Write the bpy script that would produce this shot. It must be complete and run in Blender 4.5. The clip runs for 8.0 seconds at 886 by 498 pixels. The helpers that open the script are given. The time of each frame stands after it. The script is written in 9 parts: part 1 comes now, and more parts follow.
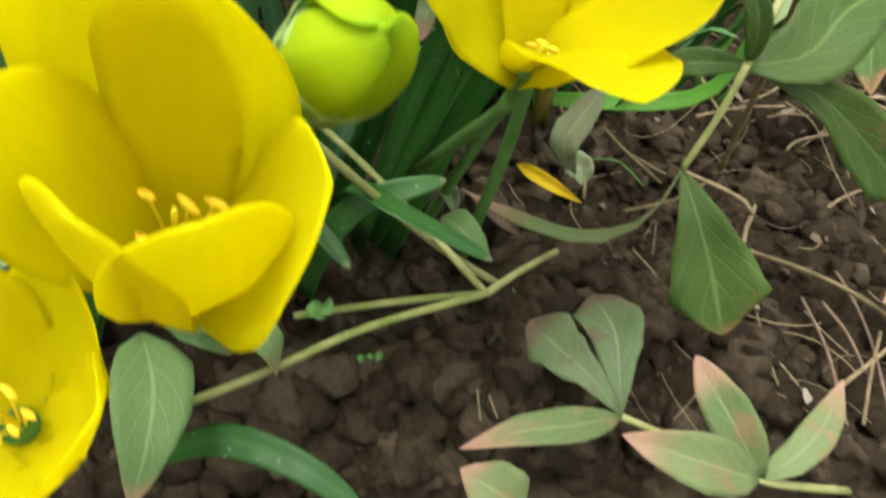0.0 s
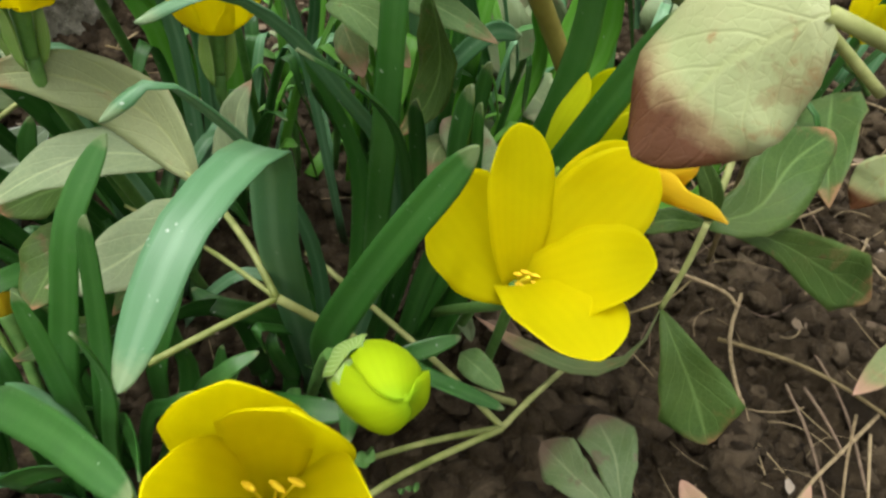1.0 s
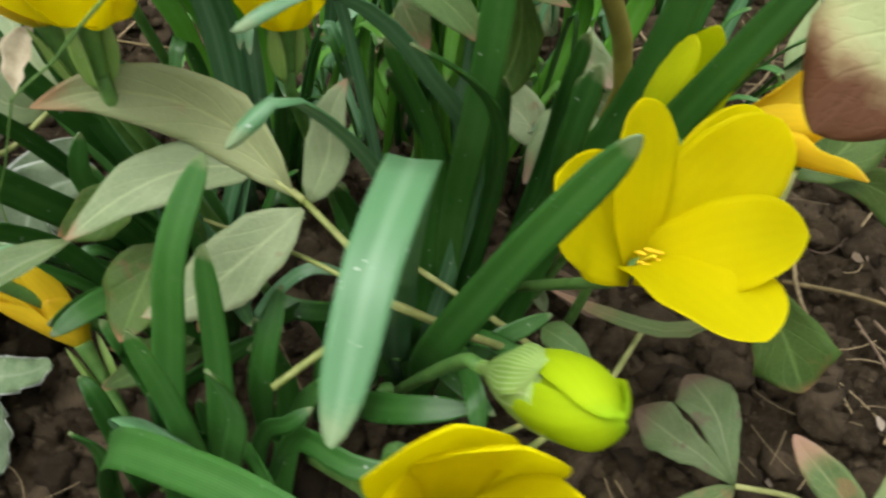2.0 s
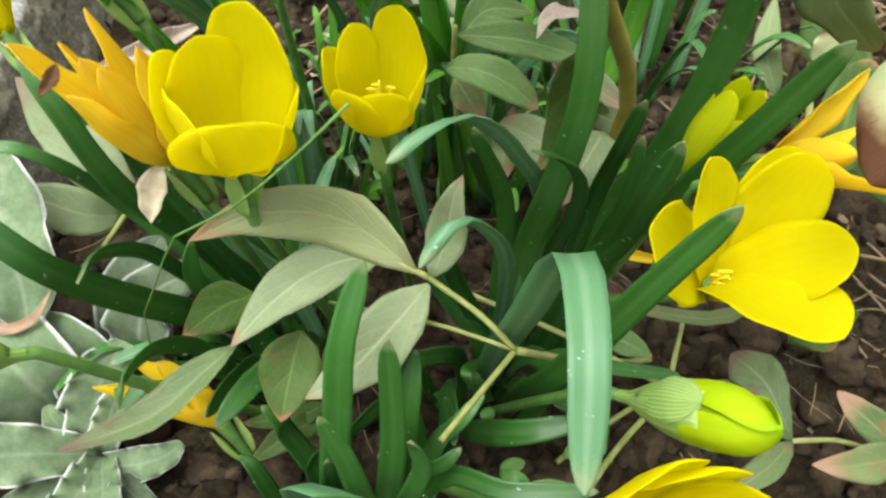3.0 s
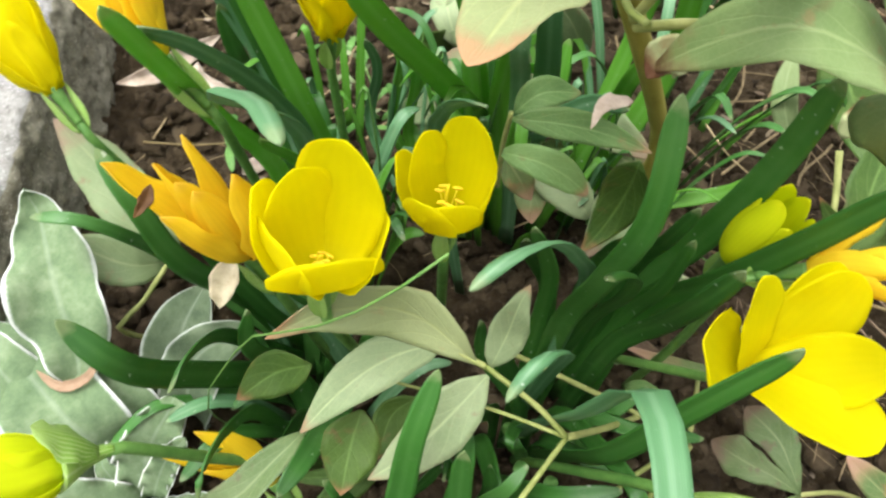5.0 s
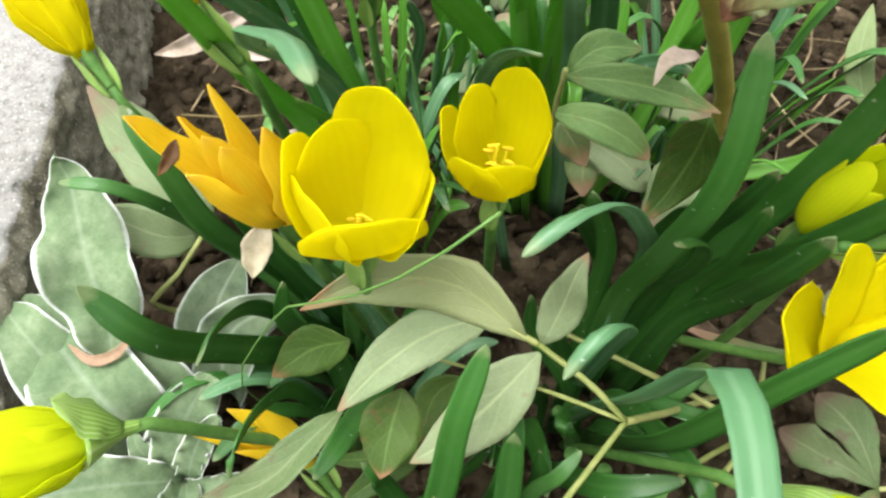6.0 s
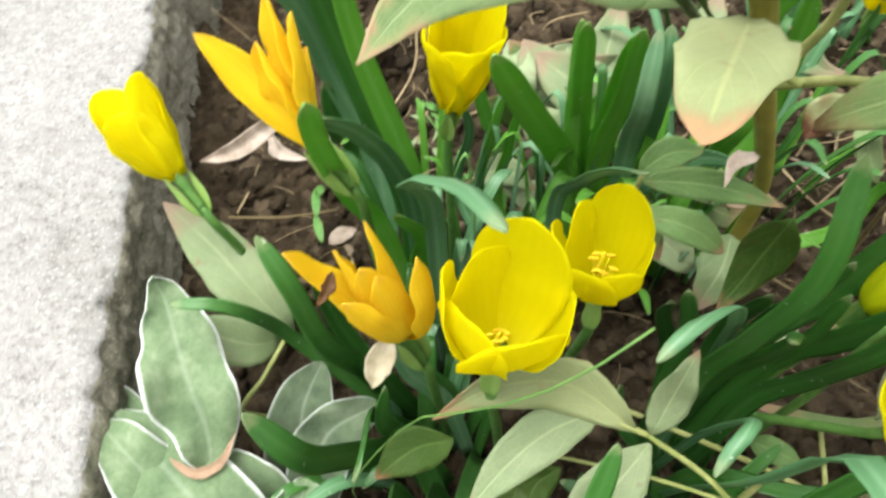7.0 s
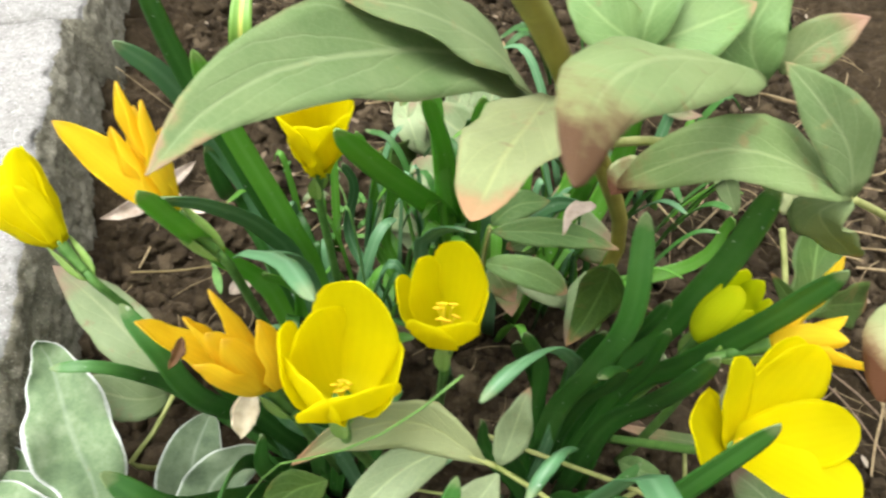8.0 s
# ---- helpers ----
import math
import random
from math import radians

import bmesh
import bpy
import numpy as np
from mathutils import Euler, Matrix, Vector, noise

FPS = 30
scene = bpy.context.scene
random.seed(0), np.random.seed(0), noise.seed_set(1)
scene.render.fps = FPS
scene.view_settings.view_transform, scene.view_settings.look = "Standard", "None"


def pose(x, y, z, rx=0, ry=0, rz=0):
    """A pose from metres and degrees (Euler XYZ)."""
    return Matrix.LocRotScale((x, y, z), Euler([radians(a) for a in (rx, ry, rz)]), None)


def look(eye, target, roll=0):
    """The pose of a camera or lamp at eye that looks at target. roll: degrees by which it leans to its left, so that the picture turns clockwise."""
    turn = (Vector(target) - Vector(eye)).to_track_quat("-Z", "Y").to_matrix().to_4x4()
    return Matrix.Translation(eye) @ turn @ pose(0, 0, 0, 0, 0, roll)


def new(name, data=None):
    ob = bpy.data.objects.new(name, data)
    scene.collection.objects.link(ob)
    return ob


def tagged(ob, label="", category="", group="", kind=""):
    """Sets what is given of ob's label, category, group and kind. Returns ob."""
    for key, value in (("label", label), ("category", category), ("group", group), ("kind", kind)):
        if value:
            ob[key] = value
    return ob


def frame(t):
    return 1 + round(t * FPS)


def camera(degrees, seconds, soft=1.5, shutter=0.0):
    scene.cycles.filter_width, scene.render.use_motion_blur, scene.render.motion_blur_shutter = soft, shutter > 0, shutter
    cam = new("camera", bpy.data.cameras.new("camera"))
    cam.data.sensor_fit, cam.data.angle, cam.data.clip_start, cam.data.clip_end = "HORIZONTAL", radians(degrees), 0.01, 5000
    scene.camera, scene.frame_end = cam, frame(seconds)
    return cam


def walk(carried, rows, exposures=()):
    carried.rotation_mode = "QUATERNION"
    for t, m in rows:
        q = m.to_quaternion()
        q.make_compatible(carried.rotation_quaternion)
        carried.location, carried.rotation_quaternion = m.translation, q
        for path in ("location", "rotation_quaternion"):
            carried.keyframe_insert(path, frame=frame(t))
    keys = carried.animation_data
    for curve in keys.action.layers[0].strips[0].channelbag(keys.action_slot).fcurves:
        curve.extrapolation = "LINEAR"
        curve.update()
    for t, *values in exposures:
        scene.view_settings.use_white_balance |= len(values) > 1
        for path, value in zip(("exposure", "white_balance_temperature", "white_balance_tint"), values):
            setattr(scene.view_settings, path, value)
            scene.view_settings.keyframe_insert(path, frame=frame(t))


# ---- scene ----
cam = camera(61.66, 8.0, soft=2.4, shutter=0.45)
PATH = [
    (0, (0.0754, 0.0423, 0.2046), (-0.1521, 1.4602, -1.1875), 17.36),
    (0.5, (0.0656, 0.0548, 0.228), (-0.2173, 1.4883, -1.1377), 14.09),
    (1, (0.0657, 0.0435, 0.2712), (-0.2329, 1.4549, -1.1139), 10.92),
    (1.5, (0.055, 0.0376, 0.2685), (-0.2105, 1.4092, -1.1627), 9.42),
    (2, (0.0255, 0.0464, 0.2686), (-0.1787, 1.3859, -1.2025), 7.28),
    (2.2, (0.0107, 0.0417, 0.2745), (-0.1861, 1.3817, -1.1972), 6.71),
    (3.3, (-0.0366, 0.0269, 0.3175), (-0.0331, 1.3364, -1.1943), 1.69),
    (3.5, (-0.0457, 0.0208, 0.3217), (-0.0117, 1.3221, -1.1967), 1.86),
    (4, (-0.0611, 0.0084, 0.3489), (0.0328, 1.2909, -1.1829), 1.88),
    (4.5, (-0.061, 0.0197, 0.3323), (0.0425, 1.2714, -1.2241), 2.84),
    (5, (-0.06, 0.0589, 0.3476), (-0.0242, 1.2889, -1.2291), 7.09),
    (5.2, (-0.0573, 0.0587, 0.347), (-0.0602, 1.2822, -1.2351), 6.72),
    (6.3, (-0.0671, 0.0673, 0.3243), (-0.1428, 1.2553, -1.2828), 3.00),
    (6.5, (-0.0929, 0.0653, 0.3416), (-0.154, 1.2866, -1.241), 4.27),
    (7, (-0.1083, 0.0631, 0.349), (-0.1098, 1.3923, -1.1454), 2.74),
    (7.5, (-0.0983, 0.0576, 0.3755), (0.0025, 1.4454, -1.0611), 4.34),
    (8, (-0.0749, 0.0537, 0.3751), (0.0592, 1.437, -1.0631), 4.30),
]
walk(cam, [(t, look(eye, target, roll)) for t, eye, target, roll in PATH], exposures=((0, 1.12), (0.5, 1.15), (1.0, 0.76), (2.2, 0.74), (3.4, 1.24), (5.2, 1.24), (6.4, 1.26), (8, 1.22)))

# ---- world and sun: a bright overcast sky ----
world = bpy.data.worlds.new("overcast_sky")
scene.world = world
world.use_nodes = True
wn, wl = world.node_tree.nodes, world.node_tree.links
sky = wn.new("ShaderNodeTexSky")
sky.sky_type, sky.sun_disc = "NISHITA", False
sky.sun_elevation, sky.sun_rotation = radians(73), radians(-122)
sky.air_density, sky.dust_density, sky.ozone_density = 1.0, 6.0, 0.6
pale = wn.new("ShaderNodeHueSaturation")
pale.inputs["Saturation"].default_value = 0.06
wl.new(sky.outputs[0], pale.inputs["Color"])
wl.new(pale.outputs[0], wn["Background"].inputs["Color"])
wn["Background"].inputs["Strength"].default_value = 0.15
lamp = bpy.data.lights.new("sun", "SUN")
lamp.energy, lamp.angle, lamp.color = 0.85, radians(55), (1.0, 0.985, 0.96)
sun = new("sun", lamp)
sun.matrix_world = look((-0.45, -0.28, 1.75), (0, 0, 0))


# ---- materials ----
class Mat:
    """A small node-tree writer round one Principled surface."""

    def __init__(self, name, rough=0.6, spec=0.4):
        self.m = bpy.data.materials.new(name)
        self.m.use_nodes = True
        self.t = self.m.node_tree
        self.b = self.t.nodes["Principled BSDF"]
        self.b.inputs["Roughness"].default_value = rough
        self.b.inputs["Specular IOR Level"].default_value = spec

    def node(self, kind, **sets):
        n = self.t.nodes.new("ShaderNode" + kind)
        for key, value in sets.items():
            n.inputs[key.replace("_", " ")].default_value = value
        return n

    def link(self, a, b):
        self.t.links.new(a, b)

    def noise(self, scale, detail=4.0, rough=0.6, coord="Object", distort=0.0):
        c = self.node("TexCoord")
        n = self.node("TexNoise", Scale=scale, Detail=detail, Roughness=rough, Distortion=distort)
        self.link(c.outputs[coord], n.inputs["Vector"])
        return n.outputs["Fac"]

    def math(self, op, a, b=0.0):
        n = self.t.nodes.new("ShaderNodeMath")
        n.operation = op
        for slot, v in zip(n.inputs, (a, b)):
            if isinstance(v, (int, float)):
                slot.default_value = v
            else:
                self.link(v, slot)
        return n.outputs[0]

    def ramp(self, fac, stops):
        n = self.t.nodes.new("ShaderNodeValToRGB")
        while len(n.color_ramp.elements) < len(stops):
            n.color_ramp.elements.new(0.5)
        for e, (p, c) in zip(n.color_ramp.elements, stops):
            e.position = p
            e.color = (*c, 1) if isinstance(c, tuple) else (c, c, c, 1)
        self.link(fac, n.inputs[0])
        return n.outputs[0]

    def mix(self, fac, a, b, blend="MIX"):
        n = self.t.nodes.new("ShaderNodeMixRGB")
        n.blend_type = blend
        for slot, v in zip(n.inputs, (fac, a, b)):
            if isinstance(v, (int, float)):
                slot.default_value = v
            elif isinstance(v, tuple):
                slot.default_value = (*v, 1)
            else:
                self.link(v, slot)
        return n.outputs[0]

    def uv(self):
        c = self.node("UVMap")
        s = self.t.nodes.new("ShaderNodeSeparateXYZ")
        self.link(c.outputs[0], s.inputs[0])
        return s.outputs[0], s.outputs[1]

    def random(self):
        return self.node("ObjectInfo").outputs["Random"]

    def finish(self, color, bump=None, strength=0.3, distance=0.001, glow=0.0, rough=None):
        self.link(color, self.b.inputs["Base Color"])
        if rough is not None:
            self.link(rough, self.b.inputs["Roughness"])
        if bump is not None:
            n = self.node("Bump", Strength=strength, Distance=distance)
            self.link(bump, n.inputs["Height"])
            self.link(n.outputs[0], self.b.inputs["Normal"])
        if glow:  # thin tissue lets light through
            tr = self.node("BsdfTranslucent")
            self.link(color, tr.inputs["Color"])
            mx = self.node("MixShader", Fac=glow)
            out = self.t.nodes["Material Output"]
            self.link(self.b.outputs[0], mx.inputs[1])
            self.link(tr.outputs[0], mx.inputs[2])
            self.link(mx.outputs[0], out.inputs["Surface"])
        return self.m


def petal_material(name, deep, main, tip, vein=0.07, tip_at=0.9, glow=0.45):
    k = Mat(name, 0.6, 0.12)
    u, v = k.uv()
    along = k.ramp(u, [(0.0, deep), (0.3, main), (tip_at, main), (1.0, tip)])
    streak = k.math("SINE", k.math("MULTIPLY", v, 48.0))
    soft = k.noise(260, 3)
    fac = k.math("MULTIPLY", k.math("ADD", k.math("MULTIPLY", streak, 0.5), soft), vein)
    col = k.mix(fac, along, tuple(c * 0.62 for c in main))
    col = k.mix(k.math("MULTIPLY", k.math("SUBTRACT", k.noise(60, 3), 0.45), 0.35), col, tuple(c * 0.8 for c in main))
    return k.finish(col, k.noise(300, 3), 0.08, 0.0004, glow=glow)


def blade_material(name, dark, main, light, rib=0.5, glow=0.14, rough=0.42):
    """A strap leaf: smooth green with a paler channel along the middle and a bloom on it."""
    k = Mat(name, rough, 0.55)
    u, v = k.uv()
    off = k.math("ABSOLUTE", k.math("SUBTRACT", v, 0.5))
    rib_fac = k.math("MULTIPLY", k.ramp(off, [(0.0, 1.0), (0.06, 0.8), (0.14, 0.0)]), rib)
    base = k.ramp(k.math("ADD", k.math("MULTIPLY", k.random(), 0.5), k.math("MULTIPLY", k.noise(35, 3), 0.6)), [(0.15, dark), (0.70, main), (1.0, light)])
    col = k.mix(rib_fac, base, light)
    streak = k.math("SINE", k.math("ADD", k.math("MULTIPLY", v, 26.0), k.math("MULTIPLY", k.noise(45, 3), 9.0)))
    col = k.mix(k.ramp(streak, [(0.2, 0.0), (1.0, 0.05)]), col, light)
    scuff = k.ramp(k.noise(160, 5, 0.7), [(0.60, 0.0), (0.72, 0.16)])
    col = k.mix(scuff, col, (0.20, 0.29, 0.13))
    lines = k.math("SINE", k.math("MULTIPLY", v, 95.0))
    speck = k.ramp(k.noise(900, 2), [(0.70, 0.0), (0.76, 1.0)])
    col = k.mix(k.math("MULTIPLY", speck, 0.22), col, (0.45, 0.55, 0.42))
    dust = k.ramp(k.noise(330, 2, 0.4), [(0.735, 0.0), (0.755, 0.6)])
    col = k.mix(dust, col, (0.55, 0.62, 0.52))
    tip = k.ramp(k.math("ADD", u, k.math("MULTIPLY", k.noise(300), 0.03)), [(0.985, 0.0), (1.0, 1.0)])
    col = k.mix(k.math("MULTIPLY", tip, 0.35), col, (0.40, 0.42, 0.22))
    return k.finish(col, k.math("ADD", k.math("MULTIPLY", lines, 0.10), k.noise(140, 3)), 0.2, 0.0006, glow=glow)


def broad_material(name, main, light, vein, spot, tip, tip_from=0.86, spots=0.66, glow=0.18, rough=0.5, soft=0.1):
    """A broad leaf with a midrib, slanting side veins, blotches and a dried tip."""
    k = Mat(name, rough, 0.28)
    u, v = k.uv()
    off = k.math("ABSOLUTE", k.math("SUBTRACT", v, 0.5))
    warp = k.math("MULTIPLY", k.noise(70, 2), 0.05)
    run = k.math("ADD", k.math("SUBTRACT", k.math("MULTIPLY", u, 5.0), k.math("MULTIPLY", off, 4.2)), k.math("MULTIPLY", warp, 8.0))
    side = k.ramp(k.math("ABSOLUTE", k.math("SUBTRACT", k.math("FRACT", run), 0.5)), [(0.0, 1.0), (0.035, 0.55), (0.085, 0.0)])
    net = k.t.nodes.new("ShaderNodeTexVoronoi")
    net.feature = "DISTANCE_TO_EDGE"
    net.inputs["Scale"].default_value = 420
    c = k.node("TexCoord")
    k.link(c.outputs["Object"], net.inputs["Vector"])
    fine = k.ramp(net.outputs[0], [(0.0, 1.0), (0.12, 0.0)])
    rib = k.ramp(off, [(0.0, 1.0), (0.018, 0.8), (0.04, 0.0)])
    base = k.ramp(k.math("ADD", k.math("MULTIPLY", k.random(), 0.35), k.math("MULTIPLY", k.noise(45, 4), 0.75)), [(0.25, main), (0.85, light)])
    col = k.mix(k.math("MULTIPLY", fine, 0.13), base, vein)
    col = k.mix(k.math("MULTIPLY", side, 0.26), col, vein)
    col = k.mix(k.math("MULTIPLY", rib, 0.7), col, vein)
    wash = k.ramp(k.noise(24, 3, 0.5, distort=0.6), [(0.45, 0.0), (0.72, 0.3)])
    col = k.mix(wash, col, tuple(0.55 * a + 0.45 * b for a, b in zip(light, spot)))
    col = k.mix(k.ramp(k.noise(33, 3, 0.5), [(0.50, 0.0), (0.75, 0.4)]), col, main)
    blot = k.ramp(k.noise(85, 5, 0.65), [(spots - 0.03, 0.0), (spots + 0.05, 1.0)])
    col = k.mix(k.math("MULTIPLY", blot, 0.75), col, spot)
    patch = k.ramp(k.noise(48, 5, 0.6, distort=0.5), [(0.62, 0.0), (0.66, 0.55), (0.74, 0.9)])
    col = k.mix(k.math("MULTIPLY", patch, 0.55), col, tuple(0.5 * a + 0.5 * b for a, b in zip(spot, tip)))
    fleck = k.ramp(k.noise(420, 3, 0.6), [(0.68, 0.0), (0.74, 1.0)])
    col = k.mix(k.math("MULTIPLY", fleck, 0.35), col, tuple(0.55 * c for c in spot))
    reach = k.math("ADD", k.math("ADD", u, k.math("MULTIPLY", k.math("SUBTRACT", k.noise(90, 5), 0.5), 0.35)), k.math("MULTIPLY", off, 0.10))
    dry = k.ramp(reach, [(tip_from, 0.0), (tip_from + soft, 1.0)])
    tan = tuple(0.35 * a + 0.65 * b for a, b in zip(light, spot))
    col = k.mix(dry, col, k.ramp(reach, [(tip_from + 0.3 * soft, tan), (tip_from + 1.6 * soft, tip)]))
    rim = k.math("MULTIPLY", k.ramp(off, [(0.468, 0.0), (0.492, 1.0)]), k.ramp(k.noise(55, 3), [(0.45, 0.0), (0.65, 0.3)]))
    col = k.mix(rim, col, tip)
    lift = k.math("ADD", k.math("ADD", side, rib), k.math("MULTIPLY", fine, 0.3))
    return k.finish(col, lift, 0.35, -0.0006, glow=glow)


def silver_material(name, tone_scale=1.0):
    """Felted grey-green leaf with a white hairy rim."""
    k = Mat(name, 0.9, 0.1)
    u, v = k.uv()
    off = k.math("ABSOLUTE", k.math("SUBTRACT", v, 0.5))
    edge = k.math("ADD", off, k.math("MULTIPLY", k.math("SUBTRACT", k.noise(500, 2), 0.5), 0.03))
    # a scale under 1 darkens the base tones, painting shade into the leaf
    base = k.ramp(k.noise(75, 6, 0.7), [(p, tuple(tone_scale * c for c in tone)) for p, tone in ((0.30, (0.072, 0.132, 0.052)), (0.50, (0.148, 0.226, 0.104)), (0.72, (0.285, 0.365, 0.215)))])
    hair = k.noise(1800, 2)
    col = k.mix(k.math("MULTIPLY", hair, 0.22), base, (0.40, 0.47, 0.38))
    rib = k.ramp(off, [(0.0, 1.0), (0.05, 0.0)])
    col = k.mix(k.math("MULTIPLY", rib, 0.22), col, (0.50, 0.57, 0.46))
    col = k.mix(k.ramp(edge, [(0.450, 0.0), (0.482, 0.95 if tone_scale > 0.8 else 0.4)]), col, (0.74, 0.77, 0.73))
    blot = k.ramp(k.noise(70, 4), [(0.70, 0.0), (0.76, 1.0)])
    col = k.mix(k.math("MULTIPLY", blot, 0.5), col, (0.30, 0.24, 0.12))
    return k.finish(col, k.math("ADD", hair, k.math("MULTIPLY", k.noise(170, 3), 1.5)), 0.35, 0.0008, glow=0.12)


def plain_material(name, a, b, scale=200, rough=0.7, bump=0.3, glow=0.0):
    k = Mat(name, rough, 0.3)
    n = k.noise(scale, 5)
    return k.finish(k.ramp(k.math("ADD", n, k.math("MULTIPLY", k.math("SUBTRACT", k.random(), 0.5), 0.3)), [(0.3, a), (0.7, b)]), n, bump, 0.0006, glow=glow)


def spathe_material():
    """Thin green sheath with pale lengthwise veins."""
    k = Mat("papery_green_spathe", 0.5, 0.3)
    u, v = k.uv()
    streak = k.ramp(k.math("SINE", k.math("ADD", k.math("MULTIPLY", v, 75.4), k.math("MULTIPLY", k.noise(120), 3.0))), [(0.35, 0.0), (0.95, 1.0)])
    base = k.ramp(k.math("ADD", k.math("MULTIPLY", u, 0.5), k.math("MULTIPLY", k.noise(160), 0.5)), [(0.2, (0.19, 0.39, 0.045)), (0.75, (0.36, 0.54, 0.13))])
    col = k.mix(k.math("MULTIPLY", streak, 0.5), base, (0.62, 0.73, 0.40))
    return k.finish(col, streak, 0.3, 0.0004, glow=0.3)


def soil_material(name="damp_brown_soil", pieces=False):
    k = Mat(name, 0.92, 0.15)
    big, mid, fine = k.noise(14, 5), k.noise(90, 6, 0.65), k.noise(700, 5, 0.7)
    col = k.ramp(k.math("ADD", k.math("MULTIPLY", big, 0.4), k.math("MULTIPLY", mid, 0.6)), [(0.30, (0.015, 0.0102, 0.005)), (0.50, (0.047, 0.033, 0.0175)), (0.72, (0.115, 0.085, 0.049))])
    col = k.mix(k.ramp(fine, [(0.58, 0.0), (0.70, 0.55)]), col, (0.17, 0.135, 0.09))
    col = k.mix(k.ramp(fine, [(0.28, 0.7), (0.40, 0.0)]), col, (0.03, 0.022, 0.016))
    if pieces:  # dry and damp crumbs lie side by side
        own = k.node("NewGeometry").outputs["Random Per Island"]
        col = k.mix(k.ramp(own, [(0.0, 0.0), (0.4, 0.0), (1.0, 0.6)]), col, k.ramp(mid, [(0.3, (0.085, 0.060, 0.034)), (0.7, (0.215, 0.165, 0.105))]))
        col = k.mix(k.ramp(own, [(0.0, 0.75), (0.3, 0.0)]), col, (0.020, 0.014, 0.008))
    return k.finish(col, k.math("ADD", k.math("ADD", k.math("MULTIPLY", mid, 0.7), k.math("MULTIPLY", k.noise(280, 4, 0.6), 0.7)), k.math("MULTIPLY", fine, 0.5)), 1.0, 0.004)


def flake_material():
    """Scraps of dry leaf, each of its own brown."""
    k = Mat("crumbled_dry_leaf", 0.85, 0.2)
    own = k.node("NewGeometry").outputs["Random Per Island"]
    tone = k.ramp(own, [(0.0, (0.075, 0.052, 0.032)), (0.45, (0.19, 0.145, 0.095)), (0.8, (0.30, 0.24, 0.17)), (1.0, (0.40, 0.34, 0.265))])
    n = k.noise(420, 4)
    return k.finish(k.mix(k.math("MULTIPLY", n, 0.5), tone, (0.10, 0.07, 0.045)), n, 0.4, 0.0008)


def concrete_material(name, dark, mid_tone, light):
    k = Mat(name, 0.92, 0.2)
    big, mid, grit = k.noise(9, 5), k.noise(120, 6, 0.7), k.noise(900, 3, 0.7)
    col = k.ramp(k.math("ADD", k.math("MULTIPLY", big, 0.45), k.math("MULTIPLY", mid, 0.55)), [(0.32, dark), (0.5, mid_tone), (0.7, light)])
    col = k.mix(k.ramp(k.noise(300, 4, 0.75), [(0.52, 0.0), (0.62, 0.55)]), col, tuple(0.55 * c for c in dark))
    col = k.mix(k.ramp(k.noise(650, 2, 0.6), [(0.60, 0.0), (0.66, 0.6)]), col, tuple(min(0.8, 1.5 * c) for c in light))
    stain = k.ramp(k.noise(30, 6, 0.7), [(0.60, 0.0), (0.70, 0.8)])
    col = k.mix(k.math("MULTIPLY", stain, 0.5), col, tuple(0.6 * c for c in mid_tone))
    return k.finish(col, k.math("ADD", k.math("MULTIPLY", mid, 0.6), grit), 0.6, 0.002)


YELLOW = petal_material("bright_yellow_petal", (0.82, 0.76, 0.006), (0.89, 0.825, 0.003), (0.90, 0.845, 0.004), vein=0.04, glow=0.68)
LEMON = petal_material("lemon_yellow_bud_petal", (0.48, 0.66, 0.02), (0.76, 0.82, 0.014), (0.80, 0.82, 0.015), glow=0.58)
LIME = petal_material("lime_yellow_bud_petal", (0.30, 0.52, 0.02), (0.47, 0.64, 0.008), (0.34, 0.56, 0.012))
ORANGE = petal_material("fading_orange_petal", (0.72, 0.56, 0.02), (0.92, 0.70, 0.03), (0.88, 0.62, 0.07), vein=0.10)
ANTHER = plain_material("golden_anther", (0.86, 0.54, 0.015), (0.90, 0.68, 0.03), 900)
FILAMENT = plain_material("pale_yellow_filament", (0.84, 0.68, 0.015), (0.88, 0.76, 0.03), 900)
SPATHE = spathe_material()
PAPER = plain_material("dry_papery_spathe", (0.42, 0.34, 0.19), (0.70, 0.63, 0.45), 240, 0.7, 0.5, 0.2)
BLADE = blade_material("deep_green_blade", (0.021, 0.086, 0.013), (0.046, 0.172, 0.025), (0.105, 0.262, 0.066), 0.24, glow=0.26, rough=0.36)
BLADE_FRESH = blade_material("fresh_green_blade", (0.095, 0.30, 0.026), (0.165, 0.45, 0.05), (0.27, 0.54, 0.15), 0.26, glow=0.40, rough=0.38)
BLADE_GREY = blade_material("bloomy_grey_green_blade", (0.055, 0.175, 0.060), (0.115, 0.275, 0.118), (0.25, 0.42, 0.25), 0.4, glow=0.2, rough=0.44)
STALK = plain_material("green_flower_stalk", (0.06, 0.16, 0.03), (0.13, 0.26, 0.06), 150, 0.5, 0.2)
PEONY_PALE = broad_material("pale_leaf_underside", (0.17, 0.24, 0.11), (0.33, 0.40, 0.22), (0.42, 0.49, 0.26), (0.23, 0.19, 0.11), (0.31, 0.22, 0.125), 0.90)
PEONY_YELLOWED = broad_material("yellowing_leaf_underside", (0.22, 0.27, 0.11), (0.36, 0.41, 0.20), (0.42, 0.46, 0.20), (0.25, 0.19, 0.09), (0.46, 0.27, 0.14), 0.84)
